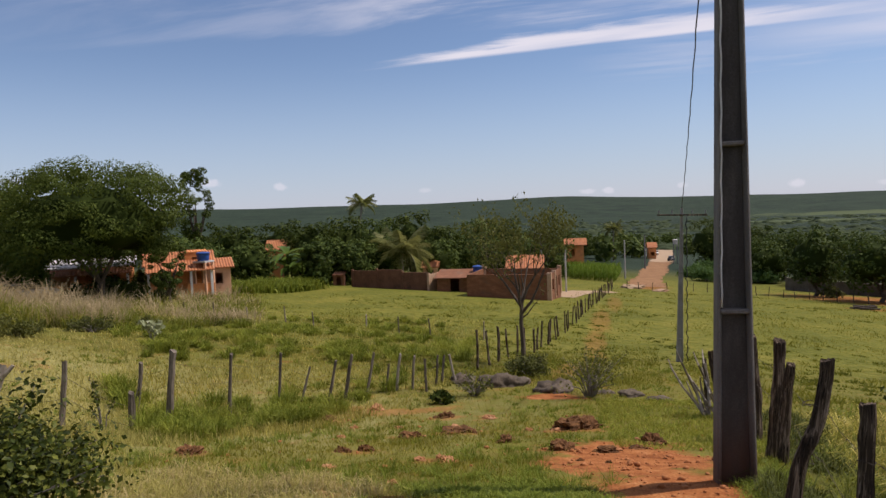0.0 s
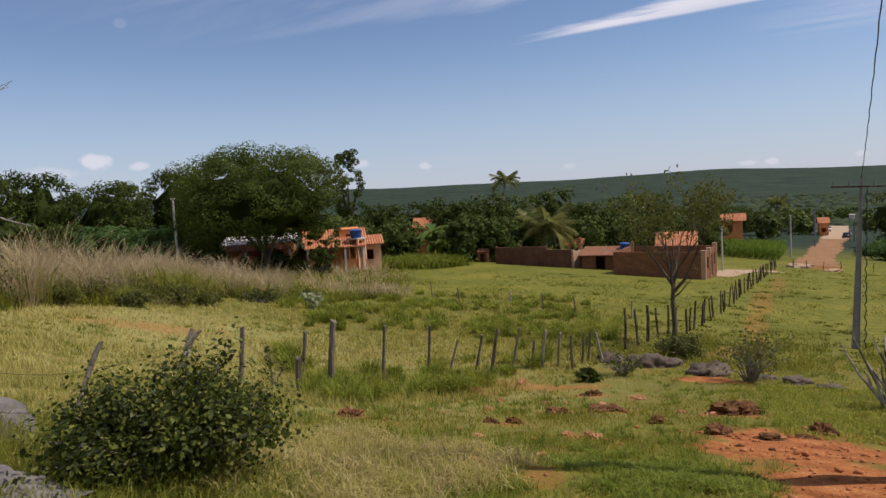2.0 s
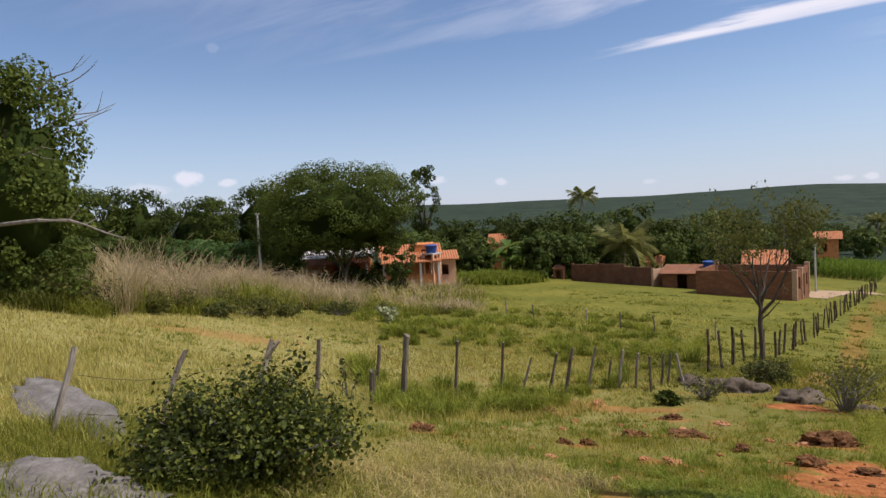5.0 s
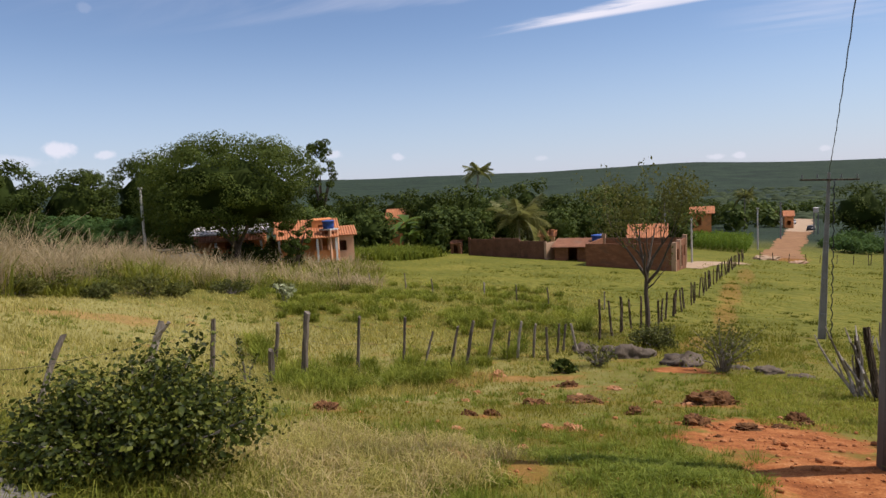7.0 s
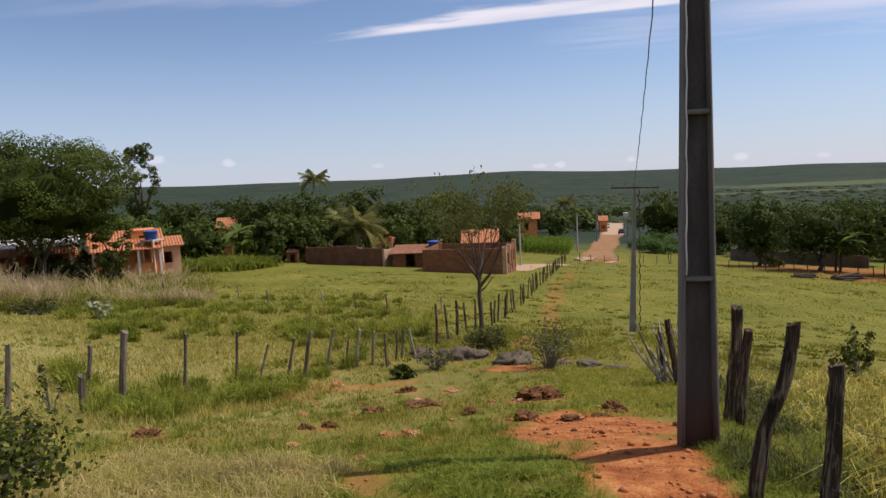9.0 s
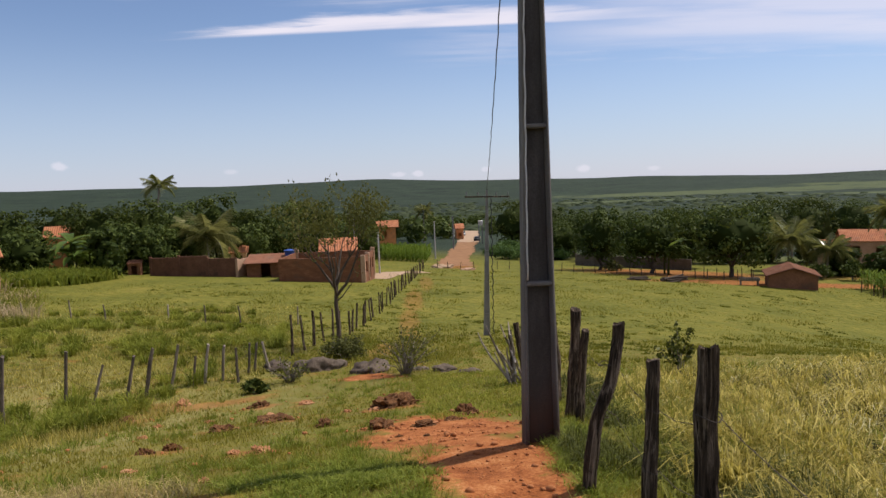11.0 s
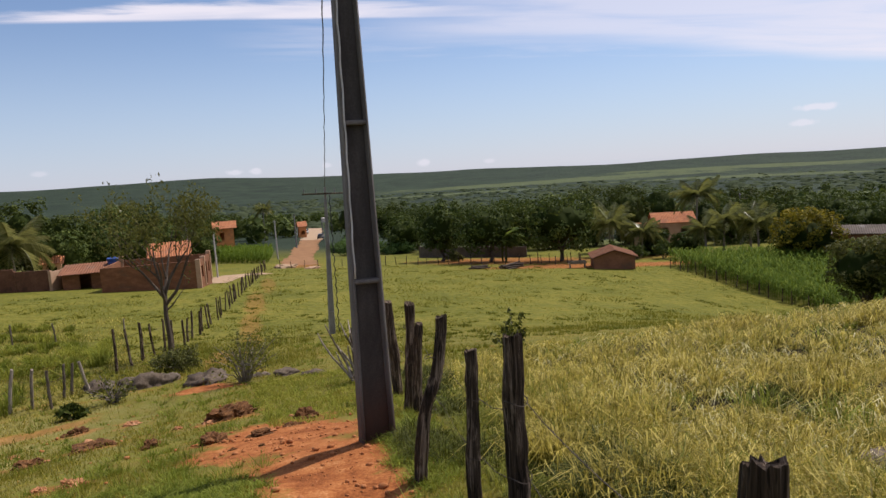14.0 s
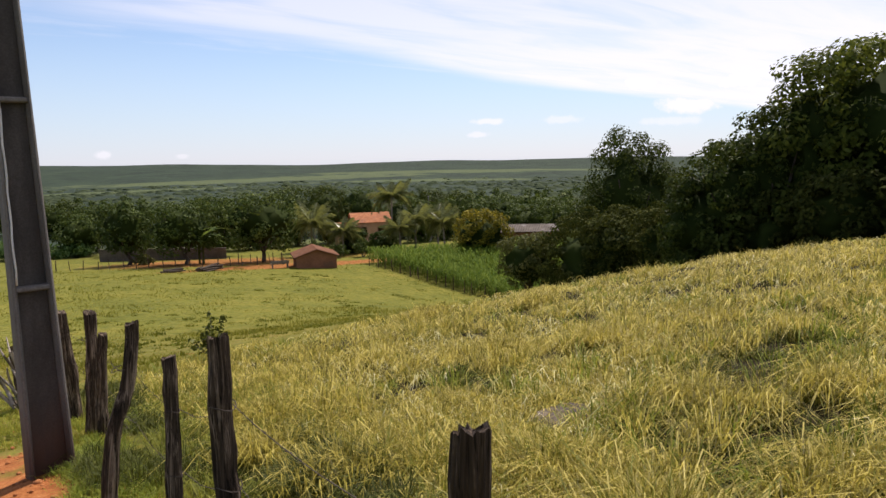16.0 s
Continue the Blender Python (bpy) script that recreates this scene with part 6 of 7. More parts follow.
ROCKS = [(-3.83, 16.71, 0.62, 0.75, 20), (-2.42, 16.0, 0.58, 0.72, 60), (-5.15, 16.98, 0.42, 0.9, 100), (-0.52, 15.51, 0.32, 0.6, 10), (0.11, 14.82, 0.27, 0.6, 0), (-1.2, 15.9, 0.3, 0.5, 45), (-7.5, 2.3, 0.5, 0.46, -10, 3.4), (-4.75, 0.95, 0.62, 0.42, 15, 1.35), (4.12, 3.05, 0.40, 0.28, 12), (-4.5, 17.3, 0.36, 0.6, 150)]
for i, (x, y, r, flat, turn, *long) in enumerate(ROCKS):
    me = lump_mesh(i + 40, flat, 4, 0.42, 1.3, True)
    me.materials.append(M["rock_pale" if long else "rock"])
    ob = tagged(new("rock", me), "rounded grey boulder half sunk in the grass", "rock", "grey boulders")
    ob.matrix_world = pose(x, y, on(x, y) + r * flat * -0.05, 0, 0, turn) @ Matrix.Diagonal((r * (long[0] if long else 0.95), r * 0.75, r * 0.66, 1))

for x, y, r, words, mat in ((-2.2, 92.3, 1.1, "low pale heap of sand beside the track", "sand"), (1.4, 88.2, 0.7, "heap of pale building rubble beside the track", "brick_pale")):
    me = lump_mesh(int(x * 10), 0.4, 3, 0.4, 2.0)
    me.materials.append(M[mat])
    ob = tagged(new("sand_heap", me), words, "heap")
    ob.matrix_world = pose(x, y, on(x, y) + 0.05, 0, 0, 20) @ Matrix.Diagonal((r * 1.5, r, r, 1))


def bush(x, y, radius, height, seed, leaf, label, leaves, size, stems=16, lobes=18, shell=0.35, long=1.7, spread=0.9, stray=0.0):
    """A bush of many stems with leaves along their outer halves."""
    b = thing("bush", x, y, on(x, y), label, "bush")
    rng, g = random.Random(seed), np.random.default_rng(seed)
    bm = bmesh.new()
    cen, out = [], []
    ends = []
    for i in range(stems):
        a = rng.uniform(0, 6.283)
        q = math.sqrt(rng.uniform(0.02, 1))
        e = Vector((math.cos(a) * radius * q * 0.92, math.sin(a) * radius * q * 0.92, height * (0.95 - 0.55 * q * q) * rng.uniform(0.75, 1.08)))
        m1 = Vector((e.x * 0.35, e.y * 0.35, e.z * 0.5)) + Vector((rng.uniform(-1, 1), rng.uniform(-1, 1), 0)) * radius * 0.08
        if i < stray:
            e = e * 1.28
        tube(bm, [(e.x * 0.08, e.y * 0.08, -0.08), m1, e], [0.012 + radius * 0.008, 0.008 + radius * 0.005, 0.003], 5, True)
        ends.append((m1, e))
    part("branchwork", bm, M["bark_pale"], b)
    per = leaves // stems
    for m1, e in ends:
        s = g.uniform(0.05, 1.05, (per, 1)) ** 0.75
        base = np.array(m1)[None] * (1 - s) + np.array(e)[None] * s
        d = unit(g, per)
        cen.append(base + d * radius * 0.27 * g.uniform(0.1, 1, (per, 1)))
        out.append(d * 0.7 + np.array([0, 0, 0.5]))
    c, o = np.concatenate(cen), np.concatenate(out)
    c[:, 2] = np.maximum(c[:, 2], 0.02)
    v, f = leaf_mesh(c, o, size, g, long, spread, 0.2)
    part("foliage", mesh_of("foliage", v, f), M[leaf], b)
    return b


bush(-4.18, 2.22, 0.98, 0.74, 71, "leaf_bush", "dense dark-green leafy bush on the near slope", 15500, 0.029, 60, long=1.5, stray=9, spread=0.7)
bush(-1.45, 15.2, 1.05, 1.15, 72, "leaf_dry", "loose upright shrub beside the boulders", 760, 0.045, 34, stray=8)
bush(-3.5, 18.6, 0.95, 0.65, 73, "leaf_olive", "low olive-green bush at the foot of the slim tree", 1700, 0.05, 26)
bush(-4.32, 15.1, 0.6, 0.75, 74, "leaf_dry", "dry twiggy bush between boulders", 260, 0.05, 34)
bush(-4.83, 14.0, 0.3, 0.32, 75, "leaf_dark", "small dark spiky plant on the slope", 260, 0.06, 12, long=4)
bush(4.5, 13.0, 0.42, 0.95, 76, "leaf_bush", "small upright leafy shrub in the tall grass", 320, 0.065, 9, stray=3)
bush(-8.8, 7.9, 0.3, 1.2, 77, "leaf_bush", "spindly shoots among the fence posts", 90, 0.05, 5, stray=2)
for i, (x, y, r, h) in enumerate(((9.5, 118, 4.0, 2.2), (13.5, 124, 4.0, 2.4), (7.5, 128, 3.0, 2.0), (17.5, 118, 3.5, 2.2), (11, 140, 4.0, 2.6))):
    bush(x, y, r, h, 80 + i, "leaf_shrub", "broad green scrub beyond the pasture fence", 1800, 0.26, 24)
for i, (x, y, r, h) in enumerate(((43, 77.5, 1.6, 1.9), (46, 76, 1.8, 2.4), (40.5, 79, 1.3, 2.6), (21.5, 91, 1.6, 1.3))):
    bush(x, y, r, h, 90 + i, "leaf_olive" if i == 3 else "leaf_mid", "green bush beside the corral", 900, 0.18, 18)

for i, (az, r, q) in enumerate(((-64, 23.5, 1.1), (-61, 23, 0.8), (-59.6, 24.5, 1.2), (-56, 24, 0.7), (-52.6, 25.5, 1.15), (-50.5, 26, 0.75), (-46, 29, 1.0), (-42.2, 33, 0.9), (-57.5, 29, 1.3), (-66.5, 24, 1.5), (-69, 23, 1.6), (-68, 26, 2.0), (-71, 24, 1.8))):
    bush(r * math.sin(radians(az)), -0.6 + r * math.cos(radians(az)), 1.0 * q, 0.62 * q, 120 + i, "leaf_dry" if i % 3 else "leaf_olive", "low olive-green bush among the straw grass", 1300, 0.055, 22, long=2.4, stray=6)

# dark bushes added under the tree to stand in for deep shade
for i, (x, y, r, h) in enumerate(((-44.6, 48.4, 1.4, 2.3), (-45.8, 50.2, 1.6, 2.6), (-41.5, 42.5, 1.7, 1.8), (-44.5, 41.5, 1.6, 1.6), (-38.6, 44.5, 1.2, 1.3), (-47.5, 40.5, 1.8, 2.0), (-39.9, 42.3, 1.7, 2.1), (-42.6, 42.4, 1.8, 2.5), (-43.9, 45.2, 1.6, 2.3))):
    bush(x, y, r, h, 140 + i, "leaf_dark", "dark bush added to fill the shade under the spreading tree", 900, 0.16, 16)

# the close tree on the uphill side
near_tree = tree_thing("tree", -21.9, 7.3, 7.0, 2.4, 99, "leaf_mango", "leafy green tree with bare twigs standing out of its crown", 17000, 0.085, 0.06, lobes=110, flat_base=-1.0, lobe=1.1)


def twigs(t, seed, count, reach, z0):
    rng = random.Random(seed)
    for i in range(count):
        bm = bmesh.new()
        a, e = rng.uniform(-0.9, 1.6), rng.uniform(0.0, 0.9)
        d = Vector((math.cos(a), math.sin(a), e)).normalized()
        p = Vector((0, 0, z0 + rng.uniform(-0.6, 1.4)))
        pts = [p + d * reach * s + Vector((rng.uniform(-1, 1), rng.uniform(-1, 1), rng.uniform(-1, 1))) * 0.09 for s in (0.5, 0.8, 1.0, 1.25)]
        tube(bm, pts, [0.03, 0.022, 0.014, 0.006], 5)
        for s in (1, 2):
            q = pts[s]
            nd = (d + Vector((rng.uniform(-1, 1), rng.uniform(-1, 1), rng.uniform(-0.6, 0.8)))).normalized()
            tube(bm, [q, q + nd * 0.35, q + nd * 0.7 + Vector((0, 0, 0.1))], [0.013, 0.009, 0.004], 4)
        part("dead_branch", bm, M["bark_pale"], t)


twigs(near_tree, 5, 8, 2.7, 4.2)


def fallen_limb(t):
    """A long bare limb that droops from the crown over the straw grass."""
    bm = bmesh.new()
    tube(bm, [(1.2, -1.2, 2.2), (3.1, -0.35, 2.3), (3.4, 0.28, 2.26), (3.52, 0.62, 2.12), (3.75, 1.08, 1.86), (4.0, 1.55, 1.66)], [0.06, 0.05, 0.045, 0.036, 0.026, 0.01], 6, True, 0.1, random.Random(2))
    for p, q in (((3.4, 0.28, 2.26), (3.6, 0.5, 2.6)), ((3.52, 0.62, 2.12), (3.55, 1.0, 2.3)), ((3.75, 1.08, 1.86), (3.8, 1.3, 1.95))):
        tube(bm, [p, tuple((a + b) / 2 for a, b in zip(p, q)), q], [0.018, 0.012, 0.005], 5)
    part("dead_limb", bm, M["bark_pale"], t)


fallen_limb(near_tree)
bush(-17.1, 18.5, 0.5, 0.95, 160, "leaf_pale", "pale-leaved young shrub on the pasture slope", 120, 0.11, 7, stray=2)

# ---- grass ----


def bare_at(x, y):
    """How far a place lies inside the bare soil, 0 to 1."""
    out = np.zeros_like(x)
    for cx, cy, sx, sy, turn, much in BARE:
        c, s = math.cos(radians(turn)), math.sin(radians(turn))
        u, v = ((x - cx) * c + (y - cy) * s) / sx, (-(x - cx) * s + (y - cy) * c) / sy
        out = np.maximum(out, np.clip(1.25 - np.hypot(u, v), 0, 1) * much)
    return out


def lattice(x, y, seed):
    """Smooth random heights over a unit grid, 0 to 1."""
    i, j = np.floor(x), np.floor(y)
    u, v = x - i, y - j
    u, v = u * u * (3 - 2 * u), v * v * (3 - 2 * v)

    def corner(a, b):
        q = np.sin(a * 127.1 + b * 311.7 + seed * 74.7) * 43758.5453
        return q - np.floor(q)

    low = corner(i, j) * (1 - u) + corner(i + 1, j) * u
    high = corner(i, j + 1) * (1 - u) + corner(i + 1, j + 1) * u
    return low * (1 - v) + high * v


def patchy(x, y, scale, seed):
    """Irregular patches between 0 and 1."""
    p, q = x / (scale * 2.6), y / (scale * 2.6)
    v = 0.62 * lattice(p + 0.3 * q, q - 0.3 * p, seed) + 0.38 * lattice(p * 2.3 - q, q * 2.3 + p, seed + 9)
    return np.clip(0.5 + (v - 0.5) * 1.75, 0, 1)


def fan(g, n, r0, r1, a0, a1):
    """Places spread so that they look evenly dense from the slope's top."""
    r = r0 * (r1 / r0) ** g.uniform(0, 1, n)
    a = np.radians(g.uniform(a0, a1, n))
    return r * np.sin(a), -0.6 + r * np.cos(a)


def blades(name, x, y, height, width, lean, mat, label, g, curl=0.5, seed_heads=0.0, away=None, plain=False):
    """Grass as one mesh: each blade is bent in two and tapers to a point; plain ones are single slivers."""
    n = len(x)
    z = land(x, y) - 0.01
    a = g.uniform(0, 2 * np.pi, n) if away is None else away + g.normal(0, 0.7, n)
    face = g.uniform(0, 2 * np.pi, n) if away is None else a + np.pi / 2 + g.normal(0, 0.5, n)
    l = np.abs(g.normal(0, lean, n)) + 0.05
    d = np.stack((np.cos(a), np.sin(a), np.zeros(n)), 1)
    s = np.stack((np.cos(face), np.sin(face), np.zeros(n)), 1) * (width / 2)[:, None]
    p0 = np.stack((x, y, z), 1)
    h = height[:, None]
    up = np.array([0, 0, 1.0])
    if plain:
        v = np.stack((p0 - s, p0 + s, p0 + up * h + d * h * l[:, None]), 1).reshape(-1, 3)
        f = np.arange(3 * n).reshape(-1, 3)
    else:
        p1 = p0 + up * h * 0.6 + d * h * (l * 0.45)[:, None]
        p2 = p1 + (up * (0.42 - curl * np.minimum(l, 1.3))[:, None] + d * (0.25 + l * 0.6)[:, None]) * h
        tip = s * 0.12
        if seed_heads:
            tip = s * np.where(g.uniform(0, 1, n) < seed_heads, 0.9, 0.12)[:, None]
        if seed_heads:
            v = np.stack((p0 - s * 0.8, p0 + s * 0.8, p1 - s, p1 + s, p2 - tip, p2 + tip), 1).reshape(-1, 3)
            i = np.arange(n)[:, None] * 6
            f = np.concatenate([i + np.array([q]) for q in ((0, 1, 3, 2), (2, 3, 5, 4))], 0)
        else:
            v = np.stack((p0 - s * 0.8, p0 + s * 0.8, p1 - s, p1 + s, p2), 1).reshape(-1, 3)
            i = np.arange(n)[:, None] * 5
            f = np.concatenate([i + np.array([q]) for q in ((0, 1, 3), (0, 3, 2), (2, 3, 4))], 0)
    ob = new(name, mesh_of(name, v, f, M[mat]))
    return tagged(ob, label, "grass", kind="stuff")


def tussocks(g, count, per, r0, r1, a0, a1, ok, size):
    """Blades gathered into tussocks that lean outwards: places, outward directions, and a size for each."""
    cx, cy = fan(g, count, r0, r1, a0, a1)
    k = ok(cx, cy)
    cx, cy = cx[k], cy[k]
    pick = np.repeat(np.arange(len(cx)), per)
    s = g.uniform(0.5, 1.2, len(cx))[pick]
    a = g.uniform(0, 2 * np.pi, len(pick))
    q = np.sqrt(g.uniform(0, 1, len(pick))) * size * s * (0.7 + np.hypot(cx, cy)[pick] * 0.04)
    return cx[pick] + np.cos(a) * q, cy[pick] + np.sin(a) * q, a, s


def fence_x(y):
    return np.interp(y, (-2, 0.5, 2.5, 5.5, 8.3, 11.4, 30), (0.88, 0.95, 1.08, 1.30, 1.46, 1.52, 1.9))


def grow_grass():
    g = np.random.default_rng(11)
    # short turf on the near slope
    n = 245000
    x, y = fan(g, n, 1.8, 26, -76, 24)
    keep = (x < fence_x(y) + 0.1) & (g.uniform(0, 1, n) > bare_at(x, y) * 4.0) & (g.uniform(0, 1, n) < 0.25 + 0.75 * patchy(x, y, 0.55, 1))
    x, y = x[keep], y[keep]
    r = np.hypot(x, y)
    k = len(x)
    dry = (np.degrees(np.arctan2(x, y)) < -47 + 20 * (patchy(x, y, 1.5, 18) - 0.5)) & (r > 5)
    p, q = x[dry], y[dry]
    blades("turf", p, q, g.uniform(0.04, 0.12, len(p)), 0.0035 + 0.0012 * r[dry], 0.6, "grass_dry", "dry yellow turf on the uphill side", g, plain=True)
    x, y, r = x[~dry], y[~dry], r[~dry]
    k = len(x)
    blades("turf", x, y, g.uniform(0.035, 0.085, k) * (0.6 + 1.0 * patchy(x, y, 0.7, 2)), 0.0035 + 0.0011 * r, 0.6, "grass_short", "short pale-green turf on the slope", g, plain=True)
    # green tufts over the near slope
    x, y, a, s = tussocks(g, 3000, 24, 2.5, 26, -66, 12, lambda p, q: (p < fence_x(q)) & (bare_at(p, q) < 0.25) & (patchy(p, q, 0.6, 41) > 0.42), 0.09)
    blades("turf", x, y, g.uniform(0.06, 0.15, len(x)) * s, 0.005 + 0.0010 * np.hypot(x, y), 0.8, "grass_lush", "small green tufts dotted over the slope", g, 0.6, 0, a, plain=True)
    # lusher grass near the pole and across the foreground
    n = 26000
    cx, cy = g.uniform(-3.0, 1.3, 1600), g.uniform(2.2, 8.5, 1600)
    odds = np.exp(-(((cx + 1.25) / 0.62) ** 2 + ((cy - 4.8) / 0.75) ** 2)) + np.exp(-(((cx - 1.0) / 0.3) ** 2 + ((cy - 5.6) / 1.3) ** 2)) + 0.03 + 0.45 * np.exp(-(((cx + 0.9) / 0.6) ** 2 + ((cy - 3.6) / 0.6) ** 2))
    ok = (g.uniform(0, 1, 1600) < odds) & (cx < fence_x(cy)) & (bare_at(cx, cy) < 0.3)
    cx, cy = cx[ok], cy[ok]
    pick = g.integers(0, len(cx), n)
    a = g.uniform(0, 2 * np.pi, n)
    q = np.abs(g.normal(0, 0.075, n))
    x, y = cx[pick] + np.cos(a) * q, cy[pick] + np.sin(a) * q
    blades("grass", x, y, g.uniform(0.04, 0.11, n), np.full(n, 0.007), 0.8, "grass_lush", "lush bright-green grass round the foot of the pole", g, 0.5, 0, a)
    n = 11000
    x, y = g.uniform(-0.6, 1.6, n), g.uniform(8.6, 14.8, n)
    x -= (y - 9) * 0.12
    keep = (g.uniform(0, 1, n) < 0.3 + 0.7 * patchy(x, y, 0.8, 5)) & (x < fence_x(y) + 0.2)
    x, y = x[keep], y[keep]
    blades("grass", x, y, g.uniform(0.04, 0.12, len(x)), np.full(len(x), 0.011), 0.8, "weed_soft", "bright-green grass behind the pole", g)
    # darker weeds round the foot of the pole and along the posts
    x, y, a, s = tussocks(g, 900, 34, 2.6, 7.2, 4, 26, lambda p, q: (p > 0.82 - 0.1 * (q < 3.4)) & (p < fence_x(q) + 0.1) & (bare_at(p, q) < 0.5) & (patchy(p, q, 0.4, 83) > 0.42), 0.06)
    blades("weeds", x, y, g.uniform(0.10, 0.26, len(x)) * s, np.full(len(x), 0.007), 0.7, "weed_and_shade", "dark-green weeds round the foot of the pole", g, 0.8, 0, a)
    # tall grass of the field beyond the fence, in tussocks over a thinner undergrowth
    hollows = ((6.75, 2.75, 0.75), (6.0, 2.4, 0.6), (5.4, 2.15, 0.4), (7.8, 2.9, 0.7), (4.35, 2.15, 0.42), (3.8, 1.85, 0.38), (4.5, 1.55, 0.5), (3.8, 1.35, 0.5), (3.2, 1.15, 0.4), (5.2, 1.45, 0.5), (5.65, 5.75, 0.5), (5.0, 5.0, 0.4), (6.6, 4.9, 0.35), (10.0, 13.2, 0.7), (9.2, 12.0, 0.6), (10.6, 9.7, 0.6), (3.0, 0.75, 0.35), (1.75, 2.9, 0.3), (1.7, 4.0, 0.3), (2.0, 5.2, 0.3), (8.6, 4.2, 0.5))

    def sunk(x, y):
        """Hollows where the grass is low and thin and shade is put into its colour."""
        return np.max([np.exp(-(((x - a) / s) ** 2 + ((y - b) / s) ** 2)) for a, b, s in hollows], 0)

    def field(x, y):
        return (x > fence_x(y) + 0.15) & (np.hypot((x - 4.1) / 0.36, (y - 3.1) / 0.22) > 1) & (y < 12.5 + 0.28 * x + 2.0 * (patchy(x, y, 2.0, 8) - 0.5))

    def clump(x, y):
        return field(x, y) & (patchy(x, y, 0.33, 31) > 0.26) & (sunk(x, y) < 0.6)

    x, y, a, s = tussocks(g, 9600, 28, 1.5, 50, 3, 98, clump, 0.12)
    r, k = np.hypot(x, y), len(x)
    edge = np.clip(0.8 + (x - fence_x(y)) * 0.2, 0.8, 1) * (0.40 + 1.0 * patchy(x, y, 0.6, 21)) * (1 - 0.5 * sunk(x, y)) * (1 - 0.65 * np.exp(-((x - 3.75) ** 2 + (y - 2.6) ** 2) / 0.2))
    tall = g.uniform(0.20, 0.40, k) * (0.6 + 0.5 * s) * edge
    near = x - fence_x(y) < 0.45 + 0.9 * patchy(x, y, 0.8, 24)
    green = ~near & (g.uniform(0, 1, k) < 0.06 + 0.3 * patchy(x, y, 1.5, 51) ** 2 + 0.5 * np.exp(-((x - fence_x(y)) / 1.5) ** 2))
    # patches by the fence take the deep green as painted shade
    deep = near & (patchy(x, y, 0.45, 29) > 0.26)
    for side, mat, words in ((~near & ~green, "grass_field", "tall yellowing grass in tussocks beyond the fence"), (green, "grass_weed", "tall fresher green grass among the yellow"), (near & ~deep, "grass_weed", "tall green grass along the fence"), (deep, "weed_and_shade", "tall grass along the fence, coloured dark in patches for shade")):
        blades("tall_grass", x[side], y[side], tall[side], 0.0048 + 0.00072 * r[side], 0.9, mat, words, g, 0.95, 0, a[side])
    # undergrowth coloured dark, for the shade between the tussocks
    x, y = fan(g, 30000, 1.5, 50, 3, 98)
    keep = field(x, y) & (patchy(x, y, 0.33, 31) > 0.12) & (g.uniform(0, 1, 30000) > sunk(x, y) * 0.9)
    x, y = x[keep], y[keep]
    k = len(x)
    blades("tall_grass", x, y, g.uniform(0.08, 0.20, k), 0.006 + 0.0010 * np.hypot(x, y), 0.7, "weed_and_shade", "undergrowth coloured dark for the shade among the tall grass", g, 0.4)
    # near-black blades that paint the shade lying in the hollows
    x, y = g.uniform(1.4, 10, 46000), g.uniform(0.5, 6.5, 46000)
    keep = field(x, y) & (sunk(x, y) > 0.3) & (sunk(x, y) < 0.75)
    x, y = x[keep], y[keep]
    blades("tall_grass", x, y, g.uniform(0.10, 0.26, len(x)), np.full(len(x), 0.007), 0.7, "weed_and_shade", "low grass in the hollows, coloured dark for their shade", g, 0.7)
    # taller tussocks standing behind the hollows
    spots = np.array([(cx + g.normal(0, 0.45) * q + 0.95 * q, cy + g.normal(0, 0.45) * q + 0.75 * q) for cx, cy, q in hollows for _ in range(16)])
    spots = spots[sunk(spots[:, 0], spots[:, 1]) < 0.55]
    pick = np.repeat(np.arange(len(spots)), 34)
    a = g.uniform(0, 2 * np.pi, len(pick))
    q = np.abs(g.normal(0, 0.10, len(pick)))
    x, y = spots[pick, 0] + np.cos(a) * q, spots[pick, 1] + np.sin(a) * q
    blades("tall_grass", x, y, g.uniform(0.26, 0.52, len(x)), 0.0045 + 0.0007 * np.hypot(x, y), 0.6, "grass_field", "taller arching tussocks behind the hollows", g, 0.95, 0, a)
    x, y, a, s = tussocks(g, 1100, 24, 1.5, 24, 3, 98, lambda p, q: field(p, q) & (sunk(p, q) < 0.7) & ((patchy(p, q, 1.3, 9) > 0.66) | (np.hypot(p - 4.6, q - 1.8) < 1.6)), 0.14)
    k = len(x)
    blades("tall_grass", x, y, g.uniform(0.22, 0.42, k) * s, 0.006 + 0.0007 * np.hypot(x, y), 0.5, "grass_lush", "greener tussocks among the tall grass", g, 0.85, 0, a)
    # short seed stalks, coloured near white to paint glints on the grass
    x, y = fan(g, 14000, 1.8, 40, 3, 98)
    keep = clump(x, y) & (patchy(x, y, 0.9, 14) > 0.30) & (x > fence_x(y) + 0.6) & (sunk(x, y) < 0.25)
    x, y = x[keep], y[keep]
    k = len(x)
    blades("tall_grass", x, y, g.uniform(0.16, 0.36, k), 0.0035 + 0.0006 * np.hypot(x, y), 0.9, "grass_glint", "dry seed stalks in a pale glint colour over the tall grass", g, 1.1, 0.3)
    # dry grass beside the near bush
    n = 12000
    cx, cy = g.uniform(-4.5, -2.3, 420), g.uniform(2.0, 4.6, 420)
    pick = g.integers(0, 420, n)
    x, y = cx[pick] + g.normal(0, 0.07, n), cy[pick] + g.normal(0, 0.07, n)
    h, green = g.uniform(0.07, 0.24, n), pick % 5 < 3
